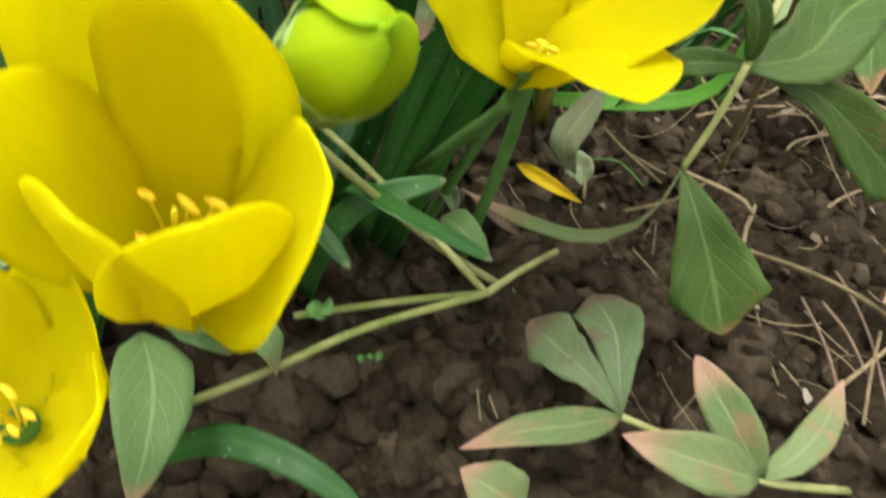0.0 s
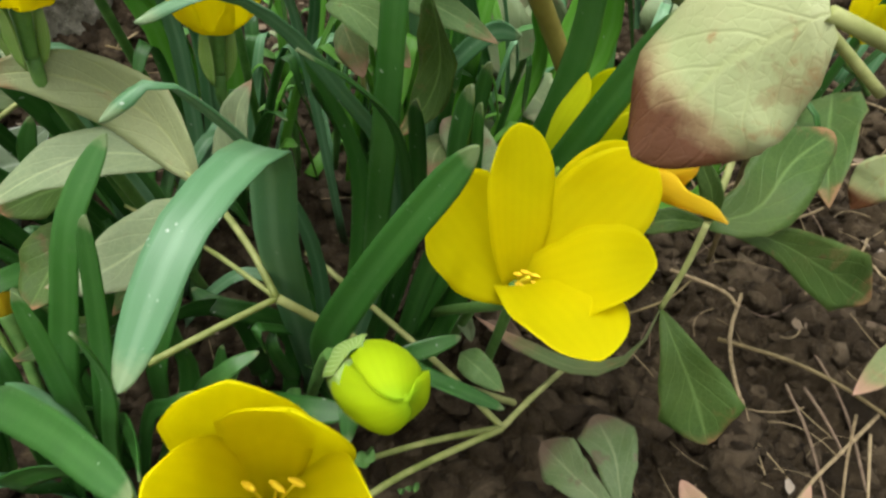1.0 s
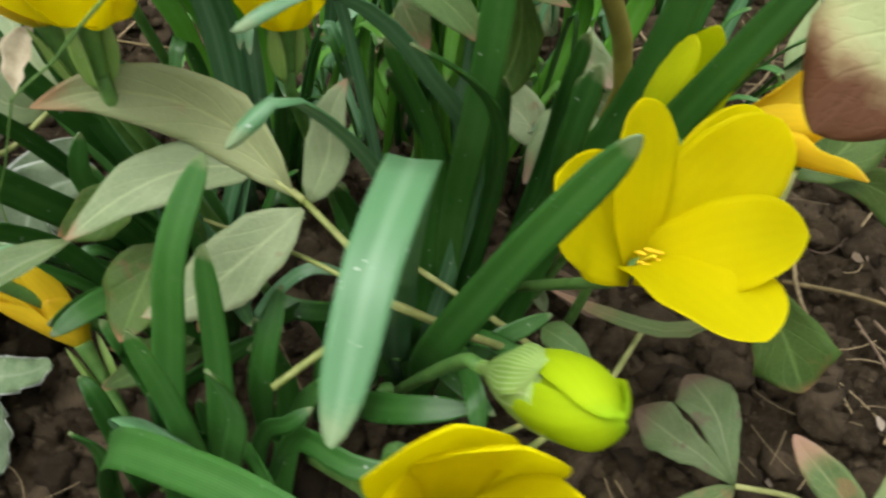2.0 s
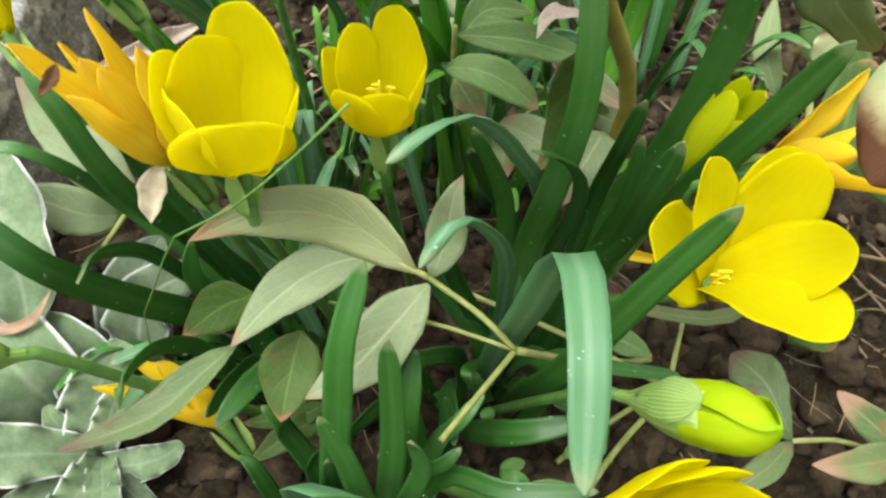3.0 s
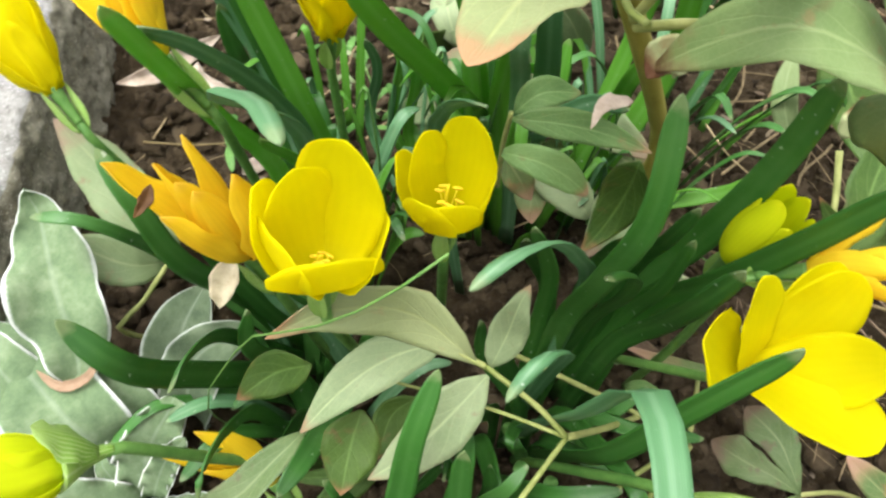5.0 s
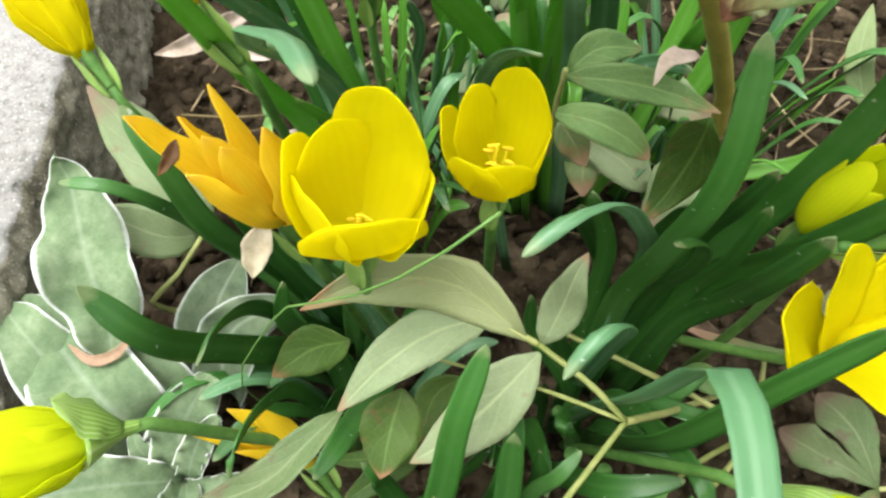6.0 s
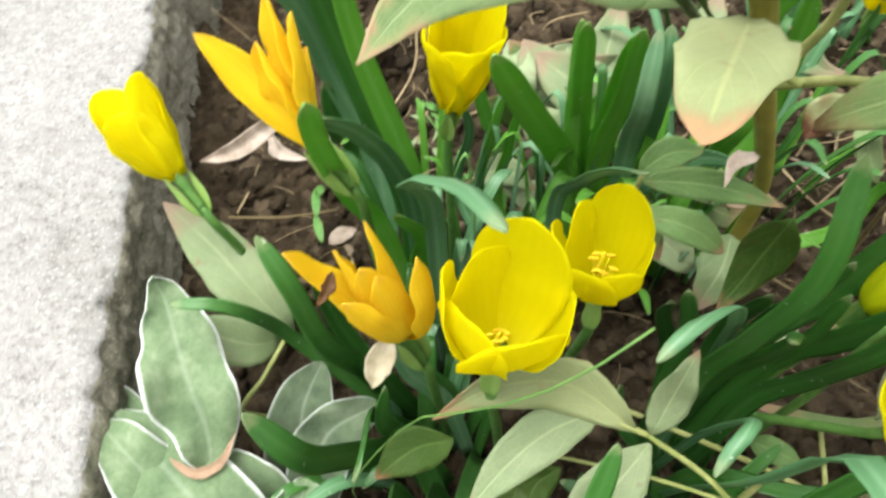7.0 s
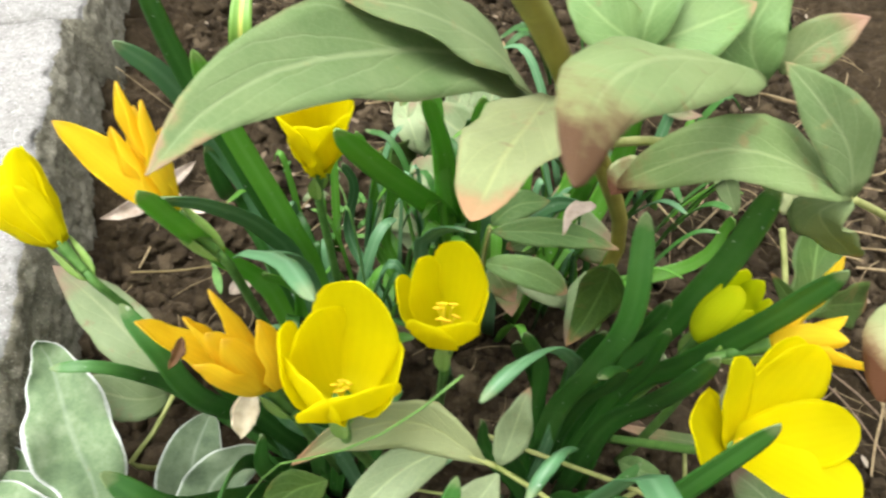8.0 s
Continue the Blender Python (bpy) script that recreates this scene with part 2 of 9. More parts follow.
PEONY_GREEN = broad_material("green_peony_leaf", (0.092, 0.195, 0.055), (0.19, 0.315, 0.105), (0.28, 0.41, 0.16), (0.215, 0.150, 0.065), (0.38, 0.25, 0.14), 0.84, soft=0.14)
PEONY_DARK = broad_material("dark_peony_leaf", (0.036, 0.088, 0.014), (0.082, 0.145, 0.026), (0.15, 0.25, 0.065), (0.134, 0.101, 0.036), (0.28, 0.16, 0.07), 0.88, soft=0.1)
PEONY_RED = broad_material("reddening_peony_leaf", (0.105, 0.175, 0.058), (0.20, 0.255, 0.10), (0.30, 0.33, 0.15), (0.26, 0.17, 0.08), (0.42, 0.25, 0.17), 0.62, 0.60, soft=0.24)
PEONY_BROWN = broad_material("half_dried_peony_leaf", (0.33, 0.40, 0.17), (0.50, 0.53, 0.29), (0.40, 0.46, 0.20), (0.34, 0.20, 0.08), (0.11, 0.045, 0.018), 0.60, 0.62, soft=0.14)
PEONY_LIGHT = broad_material("light_green_peony_leaf", (0.165, 0.265, 0.095), (0.31, 0.40, 0.185), (0.37, 0.46, 0.23), (0.36, 0.33, 0.13), (0.42, 0.31, 0.17), 0.94, 0.68, glow=0.32)
PEONY_TIPPED = broad_material("light_leaf_with_brown_tip", (0.17, 0.27, 0.085), (0.32, 0.42, 0.18), (0.37, 0.46, 0.21), (0.30, 0.25, 0.10), (0.12, 0.065, 0.03), 0.80, 0.64, glow=0.3, soft=0.12)
PEONY_GREY = broad_material("mottled_grey_green_leaf", (0.136, 0.204, 0.085), (0.264, 0.332, 0.170), (0.323, 0.383, 0.195), (0.238, 0.187, 0.105), (0.27, 0.19, 0.13), 0.76, 0.62, soft=0.16)
PEONY_MOTTLED = broad_material("mottled_fading_leaf", (0.080, 0.140, 0.046), (0.185, 0.255, 0.110), (0.26, 0.32, 0.16), (0.135, 0.105, 0.065), (0.15, 0.105, 0.07), 0.74, 0.59, soft=0.2)
STEM_GREEN = plain_material("yellow_green_peony_stem", (0.17, 0.21, 0.05), (0.36, 0.38, 0.14), 110, 0.5, 0.2)
STEM_OLIVE = plain_material("olive_peony_stem", (0.17, 0.15, 0.025), (0.30, 0.27, 0.055), 60, 0.45, 0.2)
STEM_BROWN = plain_material("brown_woody_stem", (0.10, 0.075, 0.03), (0.21, 0.16, 0.07), 160, 0.65, 0.4)
STRAW = plain_material("dry_straw", (0.165, 0.12, 0.062), (0.35, 0.27, 0.15), 300, 0.8, 0.4)
ROOT = plain_material("brown_rootlet", (0.13, 0.09, 0.06), (0.24, 0.17, 0.11), 300, 0.85, 0.4)
HUSK = plain_material("dry_pinkish_husk", (0.42, 0.33, 0.25), (0.70, 0.60, 0.50), 140, 0.75, 0.4, 0.2)
FLAKE = flake_material()
SCORCHED = plain_material("scorched_brown_tissue", (0.05, 0.022, 0.006), (0.12, 0.055, 0.016), 300, 0.7, 0.5)
SEEDLING = plain_material("bright_seedling_leaf", (0.07, 0.20, 0.04), (0.15, 0.32, 0.08), 200, 0.5, 0.1, 0.15)
STRIPED = blade_material("striped_grass", (0.16, 0.34, 0.05), (0.22, 0.42, 0.06), (0.68, 0.70, 0.16), 0.9)
SILVER = silver_material("silver_felted_leaf")
# darker copy of SILVER for low inner leaves, their shade put into the colour
SILVER_SHADED = silver_material("shaded_silver_leaf", 0.5)
DRIED_RIM = plain_material("dried_brown_leaf_rim", (0.19, 0.12, 0.068), (0.36, 0.24, 0.155), 160, 0.75, 0.4, 0.1)
SOIL = soil_material()
CRUMB = soil_material("crumbled_soil_clods", True)
CONCRETE = concrete_material("weathered_concrete", (0.19, 0.186, 0.168), (0.32, 0.313, 0.294), (0.425, 0.418, 0.40))
STAINED = concrete_material("earth_stained_concrete", (0.13, 0.12, 0.082), (0.25, 0.235, 0.175), (0.40, 0.38, 0.31))


# ---- builders ----
def obj(name, verts, faces, uvs, material, parent=None, smooth=True):
    me = bpy.data.meshes.new(name)
    me.from_pydata([tuple(v) for v in verts], [], faces)
    if uvs is not None:
        layer = me.uv_layers.new(name="UVMap")
        idx = np.empty(len(me.loops), dtype=np.int32)
        me.loops.foreach_get("vertex_index", idx)
        layer.data.foreach_set("uv", np.asarray(uvs, dtype=np.float32)[idx].ravel())
    if smooth:
        me.polygons.foreach_set("use_smooth", np.ones(len(me.polygons), dtype=bool))
    me.materials.append(material)
    ob = new(name, me)
    if parent is not None:
        ob.parent = parent
    return ob


def thing(name, label, category, group=""):
    ob = new(name)
    ob.empty_display_size = 0.01
    return tagged(ob, label, category, group)


def spline(points, n):
    """n+1 points along a smooth curve through the given ones."""
    p = np.array(points, float)
    if len(p) == 2:
        return p[0] + (p[1] - p[0]) * np.linspace(0, 1, n + 1)[:, None]
    ext = np.vstack([2 * p[0] - p[1], p, 2 * p[-1] - p[-2]])
    d = np.r_[0, np.cumsum(np.linalg.norm(np.diff(p, axis=0), axis=1))]
    out = []
    for s in np.linspace(0, d[-1], n + 1):
        i = min(int(np.searchsorted(d, s, "right")) - 1, len(p) - 2)
        f = (s - d[i]) / max(d[i + 1] - d[i], 1e-9)
        a, b, c, e = ext[i], ext[i + 1], ext[i + 2], ext[i + 3]
        out.append(0.5 * (2 * b + (c - a) * f + (2 * a - 5 * b + 4 * c - e) * f * f + (3 * b - a - 3 * c + e) * f ** 3))
    return np.array(out)


def unit(v):
    v = np.asarray(v, float)
    return v / max(np.linalg.norm(v), 1e-9)


def outline(kind, u, taper=0.2):
    if kind == "strap":
        w = (0.80 + 0.20 * min(1.0, u / 0.3)) * (1 - 0.34 * max(0.0, (u - 0.4) / 0.6) ** 1.6)
        return w * (max(0.0, 1 - ((u - 1 + taper) / taper) ** 2.2) ** 0.55 if u > 1 - taper else 1.0)
    if kind == "petal":
        if u < 0.60:
            s = u / 0.60
            return 0.42 + 0.58 * s ** 1.2 * (2.2 - 1.2 * s)
        s = (u - 0.60) / 0.40
        return max(0.0, 1 - s ** 2.7) ** 0.5 * (1 - 0.10 * s * s)
    if kind == "wilted":
        return max(0.05, (0.40 + 0.60 * min(1.0, u / 0.4)) * max(0.0, 1 - max(0.0, (u - 0.4) / 0.6) ** 2.3) ** 0.75)
    if kind == "kite":
        return max(0.02, (u / 0.74) ** 0.9 if u < 0.74 else (1 - (u - 0.74) / 0.26) ** 0.7)
    if kind == "oval":
        return max(0.02, math.sin(math.pi * min(1, u * 0.97 + 0.03)) ** 0.62)
    if kind == "spoon":
        return max(0.05, 0.14 + 0.86 * math.sin(math.pi * min(1.0, max(0.0, (u ** 1.25 - 0.06) / 0.94))) ** 0.6)
    return max(0.02, math.sin(math.pi * min(1.0, u ** 0.82 * 0.985 + 0.015)) ** 0.85)  # lance


def blade(name, parent, points, width, side, kind, material, fold=0.18, wave=0.0, curl=0.0, thick=0.0005, n=16, m=8, twist=0.0, ragged=0.0, label=""):
    """A leaf or petal: a curved, channelled strip of real thickness along a spine. width in mm; side: the way across it."""
    us = 1 - (1 - np.linspace(0, 1, n + 1)) ** 2.0
    fine = spline(points, 80)
    taper = min(0.3, 0.0015 * width / max(0.005, float(np.linalg.norm(np.diff(fine, axis=0), axis=1).sum())))
    p = np.stack([np.interp(us, np.linspace(0, 1, 81), fine[:, k]) for k in range(3)], 1)
    t = np.gradient(p, axis=0)
    t /= np.linalg.norm(t, axis=1)[:, None] + 1e-12
    side = unit(side)
    seed = abs(hash((round(float(p[0][0]), 4), round(float(p[-1][1]), 4)))) % 997
    top, low, uvs = [], [], []
    for i in range(n + 1):
        u = float(us[i])
        s = unit(side - t[i] * (side @ t[i]))
        nn = np.cross(s, t[i])
        a = radians(twist) * u
        s, nn = s * math.cos(a) + nn * math.sin(a), nn * math.cos(a) - s * math.sin(a)
        half = 0.0005 * width * outline(kind, u, taper)
        for j in range(m + 1):
            v = 2 * j / m - 1
            rag = 1.0
            if ragged:
                rag += ragged * noise.noise(Vector((u * 9, v * 1.5 + seed, 0.3)))
            lift = fold * half * (v * v if kind in ("petal", "strap", "wilted") else abs(v) ** 1.3)
            lift += wave * half * abs(v) ** (5 if kind == "spoon" else 2) * math.sin(u * (43 if kind == "spoon" else 17) + seed + (2.0 if v > 0 else 0)) + curl * half * v
            lift += 0.05 * half * noise.noise(Vector((u * 4, v * 2, seed)))
            q = p[i] + s * (v * half * rag) + nn * lift
            edge = 1 - 0.75 * abs(v) ** 3
            top.append(q + nn * thick * 0.5 * edge)
            low.append(q - nn * thick * 0.5 * edge)
            uvs.append((u, j / m))
    k = (n + 1) * (m + 1)
    faces = []
    for i in range(n):
        for j in range(m):
            a = i * (m + 1) + j
            b, c, d = a + 1, a + m + 2, a + m + 1
            faces += [(a, b, c, d), (k + a, k + d, k + c, k + b)]
        for a, d, flip in ((i * (m + 1), (i + 1) * (m + 1), 0), (i * (m + 1) + m, (i + 1) * (m + 1) + m, 1)):
            faces.append((a, d, k + d, k + a) if not flip else (a, k + a, k + d, d))
    for j in range(m):
        faces += [(j, k + j, k + j + 1, j + 1), (n * (m + 1) + j, n * (m + 1) + j + 1, k + n * (m + 1) + j + 1, k + n * (m + 1) + j)]
    ob = obj(name, top + low, faces, uvs + uvs, material, parent)
    if label:
        ob["label"] = label
    return ob


def tube(name, parent, points, r0, r1, material, n=14, m=8, knobs=0.0, label=""):
    """A tapering round stem along a spine; radii in mm."""
    p = spline(points, n)
    t = np.gradient(p, axis=0)
    t /= np.linalg.norm(t, axis=1)[:, None] + 1e-12
    ref = np.array((0.31, 0.2, 0.93)) if abs(t[0][2]) < 0.8 else np.array((1.0, 0.1, 0))
    verts, uvs, faces = [], [], []
    for i in range(n + 1):
        s = unit(np.cross(t[i], ref))
        b = np.cross(t[i], s)
        r = 0.001 * (r0 + (r1 - r0) * i / n) * (1 + knobs * noise.noise(Vector(p[i] * 220)))
        for j in range(m):
            a = 2 * math.pi * j / m
            verts.append(p[i] + r * (math.cos(a) * s + math.sin(a) * b))
            uvs.append((i / n, j / m))
    for i in range(n):
        for j in range(m):
            a, b = i * m + j, i * m + (j + 1) % m
            faces.append((a, b, b + m, a + m))
    faces += [tuple(range(m - 1, -1, -1)), tuple(n * m + j for j in range(m))]
    ob = obj(name, verts, faces, uvs, material, parent)
    if label:
        ob["label"] = label
    return ob


def pod(name, parent, points, radii, material, n=14, m=14, squash=1.0, ribs=0.0, label=""):
    """A swelling body of revolution along a spine (bud, ovary, anther); radii in mm at even steps."""
    p = spline(points, n)
    t = np.gradient(p, axis=0)
    t /= np.linalg.norm(t, axis=1)[:, None] + 1e-12
    ref = np.array((0.2, 0.3, 0.93)) if abs(t[0][2]) < 0.8 else np.array((1.0, 0.1, 0))
    verts, uvs, faces = [], [], []
    for i in range(n + 1):
        s = unit(np.cross(t[i], ref))
        b = np.cross(t[i], s)
        r = 0.001 * float(np.interp(i / n, np.linspace(0, 1, len(radii)), radii))
        for j in range(m):
            a = 2 * math.pi * j / m
            rr = r * (1 + ribs * math.cos(3 * a + 1.5 * i / n))
            verts.append(p[i] + rr * (math.cos(a) * s + squash * math.sin(a) * b))
            uvs.append((i / n, j / m))
    for i in range(n):
        for j in range(m):
            a, b = i * m + j, i * m + (j + 1) % m
            faces.append((a, b, b + m, a + m))
    faces += [tuple(range(m - 1, -1, -1)), tuple(n * m + j for j in range(m))]
    ob = obj(name, verts, faces, uvs, material, parent)
    if label:
        ob["label"] = label
    return ob


def petal(parent, base, tip, axis, width, cup, material, fold=0.35, wave=0.05, tilt=0.0, kind="petal"):
    """One tepal from base to tip; cup > 0 bellies outwards, < 0 bends back."""
    base, tip, axis = np.array(base), np.array(tip), unit(axis)
    reach = tip - base
    length = np.linalg.norm(reach)
    out = reach - axis * (reach @ axis)
    if np.linalg.norm(out) < 0.03 * length:
        out = np.cross(axis, (0.3, 0.8, 0.1))
    out = unit(out)
    bend = unit(out - unit(reach) * (out @ unit(reach)))
    pts = [base + reach * f + bend * (cup * length * 4 * f * (1 - f) * w) for f, w in ((0, 1), (0.12, 1.8), (0.3, 1.3), (0.6, 0.95), (0.85, 0.75), (1.0, 1))]
    side = np.cross(reach, axis if np.linalg.norm(np.cross(reach, axis)) > 0.1 * length else out)
    side = unit(side) * math.cos(tilt) + bend * math.sin(tilt)
    # the hollow of the tepal faces the flower's axis
    if np.cross(unit(side), unit(reach)) @ -out < 0:
        side = -side
    return blade("petal", parent, pts, width, side, kind, material, fold=fold, wave=wave, thick=0.0007, n=20, m=12)


def stamens(parent, base, axis, length, spread=0.2, seed=0, count=6):
    rng = random.Random(seed)
    axis = unit(axis)
    s = unit(np.cross(axis, (0.2, 0.9, 0.3)))
    b = np.cross(axis, s)
    base = np.array(base)
    for i in range(count):
        a = 2 * math.pi * i / count + rng.uniform(-0.3, 0.3)
        way = unit(axis + spread * rng.uniform(0.7, 1.3) * (math.cos(a) * s + math.sin(a) * b))
        top = base + way * length * rng.uniform(0.8, 1.05)
        st = tube("stamen", parent, [base + way * length * 0.15, base + way * length * 0.6 + axis * 0.001, top], 0.32, 0.26, FILAMENT, 6, 6)
        lay = unit(np.cross(way, b) + way * rng.uniform(-0.2, 0.9))
        long, stout = 0.0009 + 0.06 * length, 0.40 + 18 * length
        pod("anther", st, [top - lay * long, top, top + lay * long], [0.4 * stout, stout, stout, 0.4 * stout], ANTHER, 6, 8)
    top = base + axis * length * 1.2
    tube("pistil", parent, [base, base + axis * length * 0.6 + s * 0.0008, top], 0.6, 0.45, FILAMENT, 6, 6)


def crocus(label, base, axis, tips, width, cup, foot, material=YELLOW, fold=0.35, wave=0.05, inside=True, group="yellow autumn crocus flowers", seed=1, tube_len=0.014, stem_bow=(0, 0, 0), spathe=True, sheath=0.0, stamen=0.013, tilts=()):
    """A goblet-shaped autumn crocus: six tepals, stamens, pistil, papery spathe and a stalk down to its foot."""
    ob = thing("crocus_flower", label, "flower", group)
    base, axis = np.array(base), unit(axis)
    for i, tip in enumerate(tips):
        petal(ob, base + unit(np.array(tip) - base) * 0.001, tip, axis, width[i] if isinstance(width, tuple) else width * (1.0 if i % 2 else 0.92), cup[i] if isinstance(cup, tuple) else cup, material, fold, wave, tilts[i] if tilts else 0.0, kind="wilted" if material is ORANGE else "petal")
    if inside:
        stamens(ob, base, axis, stamen, 0.28, seed)
    low = base - axis * tube_len
    foot = np.array(foot)
    mid = (low + foot) / 2 + np.array(stem_bow)
    pod("flower_tube", ob, [base + axis * 0.003, base - axis * tube_len * 0.4, low], [3.2, 2.4, 2.0], STALK if material is not LIME else SPATHE)
    if sheath:
        end = base + axis * sheath
        pod("spathe", ob, [low - axis * 0.004, (low + end) / 2, end], [1.8, 2.2, 3.2, 5.0, 7.4, 9.2], SPATHE, 18, 20, ribs=0.12)
        side = unit(np.cross(axis, (0.1, 0.3, 1.0)))
        up = np.cross(side, axis)
        up = up if up[2] > 0 else -up
        blade("spathe", ob, [low + up * 0.002, base + up * 0.0085, base + axis * 0.008 + up * 0.0145, base + axis * 0.013 + up * 0.0175], 17, side, "oval", SPATHE, fold=-0.35, wave=0.12, thick=0.0003)
    elif spathe:
        side = unit(np.cross(axis, (0.25, 1.0, 0.2)))
        for sgn in (1, -1):
            o = np.cross(side, axis) * sgn
            blade("spathe", ob, [low - axis * 0.004 + o * 0.0021, base - axis * 0.004 + o * 0.0034, base + axis * 0.004 + o * 0.0055], 6.5, side * sgn, "lance", SPATHE, fold=0.6, thick=0.0003)
    tube("flower_stalk", ob, [low + axis * 0.002, low - axis * 0.006, mid, foot], 2.0, 2.3, STALK)
    return ob


def bud(label, base, axis, length, wide, foot, sheath=0.55, group="yellow autumn crocus flowers"):
    """A closed bud: overlapping lime tepals twisted to a point, half wrapped in a veined papery sheath."""
    ob = thing("crocus_bud", label, "flower bud", group)
    base, axis = np.array(base), unit(axis)
    tip = base + axis * length
    side = unit(np.cross(axis, (0.25, 1.0, 0.2)))
    up = np.cross(side, axis)
    pod("petal", ob, [base, base + axis * length * 0.5, tip], [1.5, 0.30 * wide, 0.45 * wide, 0.49 * wide, 0.47 * wide, 0.36 * wide, 0.15 * wide, 0.6], LIME, 22, 20, ribs=0.03)
    for i in range(3):
        a = 2 * math.pi * i / 3 + 0.9
        out = math.cos(a) * side + math.sin(a) * up
        across = np.cross(axis, out)
        r = 0.00052 * wide
        pts = [base + out * 0.2 * r, base + axis * length * 0.25 + out * 0.80 * r, base + axis * length * 0.55 + out * r, base + axis * length * 0.80 + out * 0.78 * r + across * 0.12 * r, tip + across * 0.1 * r - axis * length * 0.01]
        blade("petal", ob, pts, wide * 0.86, across, "petal", LIME, fold=-0.46, wave=0.02, thick=0.0006, n=18, m=10)
    low = base - axis * length * 0.35
    end = base + axis * length * sheath
    pod("spathe", ob, [low, (low + end) / 2, end], [1.6, 2.2, 0.34 * wide, 0.47 * wide, 0.535 * wide, 0.54 * wide], SPATHE, 16, 16, ribs=0.03)
    # one lobe of the sheath stands free of the bud
    free = np.array((-1.0, 0.25, 0.35))
    free = unit(free - axis * (free @ axis))
    r = 0.00054 * wide
    blade("spathe", ob, [base + free * 0.6 * r, base + axis * length * 0.30 + free * 1.02 * r, base + axis * length * 0.48 + free * 1.10 * r, base + axis * length * 0.64 + free * 1.13 * r], wide * 0.80, np.cross(axis, free), "oval", SPATHE, fold=-0.42, wave=0.06, thick=0.0003, n=18, m=12)
    foot = np.array(foot)
    tube("flower_stalk", ob, [low + axis * 0.003, low - axis * 0.008, (low + foot) / 2 - axis * 0.006, foot], 1.9, 2.3, STALK)
    return ob


def ring(base, axis, height, radius, phase=0.0, squeeze=1.0, jitter=0.08, seed=0):
    """Six tips in a ring about the axis."""
    rng = random.Random(seed)
    axis = unit(axis)
    s = unit(np.cross(axis, (1.0, 0.05, 0.1)))
    b = np.cross(s, axis)
    out = []
    for i in range(6):
        a = phase + math.pi * i / 3
        r = radius * (1 + rng.uniform(-jitter, jitter))
        out.append(tuple(np.array(base) + axis * height * (1 + rng.uniform(-jitter, jitter)) + r * (math.cos(a) * b + squeeze * math.sin(a) * s)))
    return out


# ---- ground: one sheet of cloddy soil out to the horizon ----
def scatter(ix, iy, k):
    """A repeatable random number in 0..1 for each whole-number cell."""
    v = np.sin(ix * 127.1 + iy * 311.7 + k * 74.7) * 43758.5453
    return v - np.floor(v)


def crumbs(x, y, size, k):
    """A heap of rounded crumbs of one size: each cell holds one at its own place, width and height."""
    gx, gy = x / size, y / size
    cx, cy = np.floor(gx), np.floor(gy)
    top = np.zeros_like(gx)
    for dx in (-1, 0, 1):
        for dy in (-1, 0, 1):
            ix, iy = cx + dx, cy + dy
            px, py = ix + 0.15 + 0.7 * scatter(ix, iy, k), iy + 0.15 + 0.7 * scatter(ix, iy, k + 1)
            wide, tall = 0.45 + 0.5 * scatter(ix, iy, k + 2), 0.25 + 0.75 * scatter(ix, iy, k + 3)
            turn = 6.28 * scatter(ix, iy, k + 4)
            ux, uy = gx - px, gy - py
            ax, ay = ux * np.cos(turn) + uy * np.sin(turn), (uy * np.cos(turn) - ux * np.sin(turn)) * 1.4
            d = (np.abs(ax) ** 2.6 + np.abs(ay) ** 2.6) ** (1 / 2.6) / wide
            top = np.maximum(top, tall * np.sqrt(np.clip(1 - d * d, 0, 1)))
    return top * size


def waves(x, y):
    return np.sin(x * 31 + 2.1 * np.sin(y * 23)) * np.sin(y * 27 + 1.7 * np.sin(x * 19 + 1))


def rough(x, y, size, k):
    """Smooth value noise in -1..1 with bumps about one size across."""
    gx, gy = x / size, y / size
    ix, iy = np.floor(gx), np.floor(gy)
    fx, fy = gx - ix, gy - iy
    fx, fy = fx * fx * (3 - 2 * fx), fy * fy * (3 - 2 * fy)
    low = scatter(ix, iy, k) * (1 - fx) + scatter(ix + 1, iy, k) * fx
    high = scatter(ix, iy + 1, k) * (1 - fx) + scatter(ix + 1, iy + 1, k) * fx
    return 2 * (low * (1 - fy) + high * fy) - 1


def ground_heights(x, y):
    x, y = np.asarray(x, float), np.asarray(y, float)
    w = waves(x, y)
    wx = x + 0.0035 * rough(x, y, 0.009, 41) + 0.0016 * rough(x, y, 0.004, 43) + 0.004 * np.sin(y * 95)
    wy = y + 0.0035 * rough(x, y, 0.009, 42) + 0.0016 * rough(x, y, 0.004, 44) + 0.004 * np.sin(x * 83)
    pits = 0.0022 * rough(x, y, 0.0065, 45) + 0.0014 * rough(x, y, 0.0034, 46)
    big = crumbs(wx, wy, 0.019, 3) * (0.60 + 0.40 * w)
    mid = crumbs(wx + 0.3, wy, 0.0105, 13) * 0.95
    small = crumbs(wx, wy + 0.7, 0.0056, 23) * 0.9
    grain = crumbs(x, y, 0.0026, 33) * 0.75
    return 0.006 * w - 0.010 + np.maximum(np.maximum(big, mid), small) * 1.15 + 0.35 * small + 0.8 * grain + pits


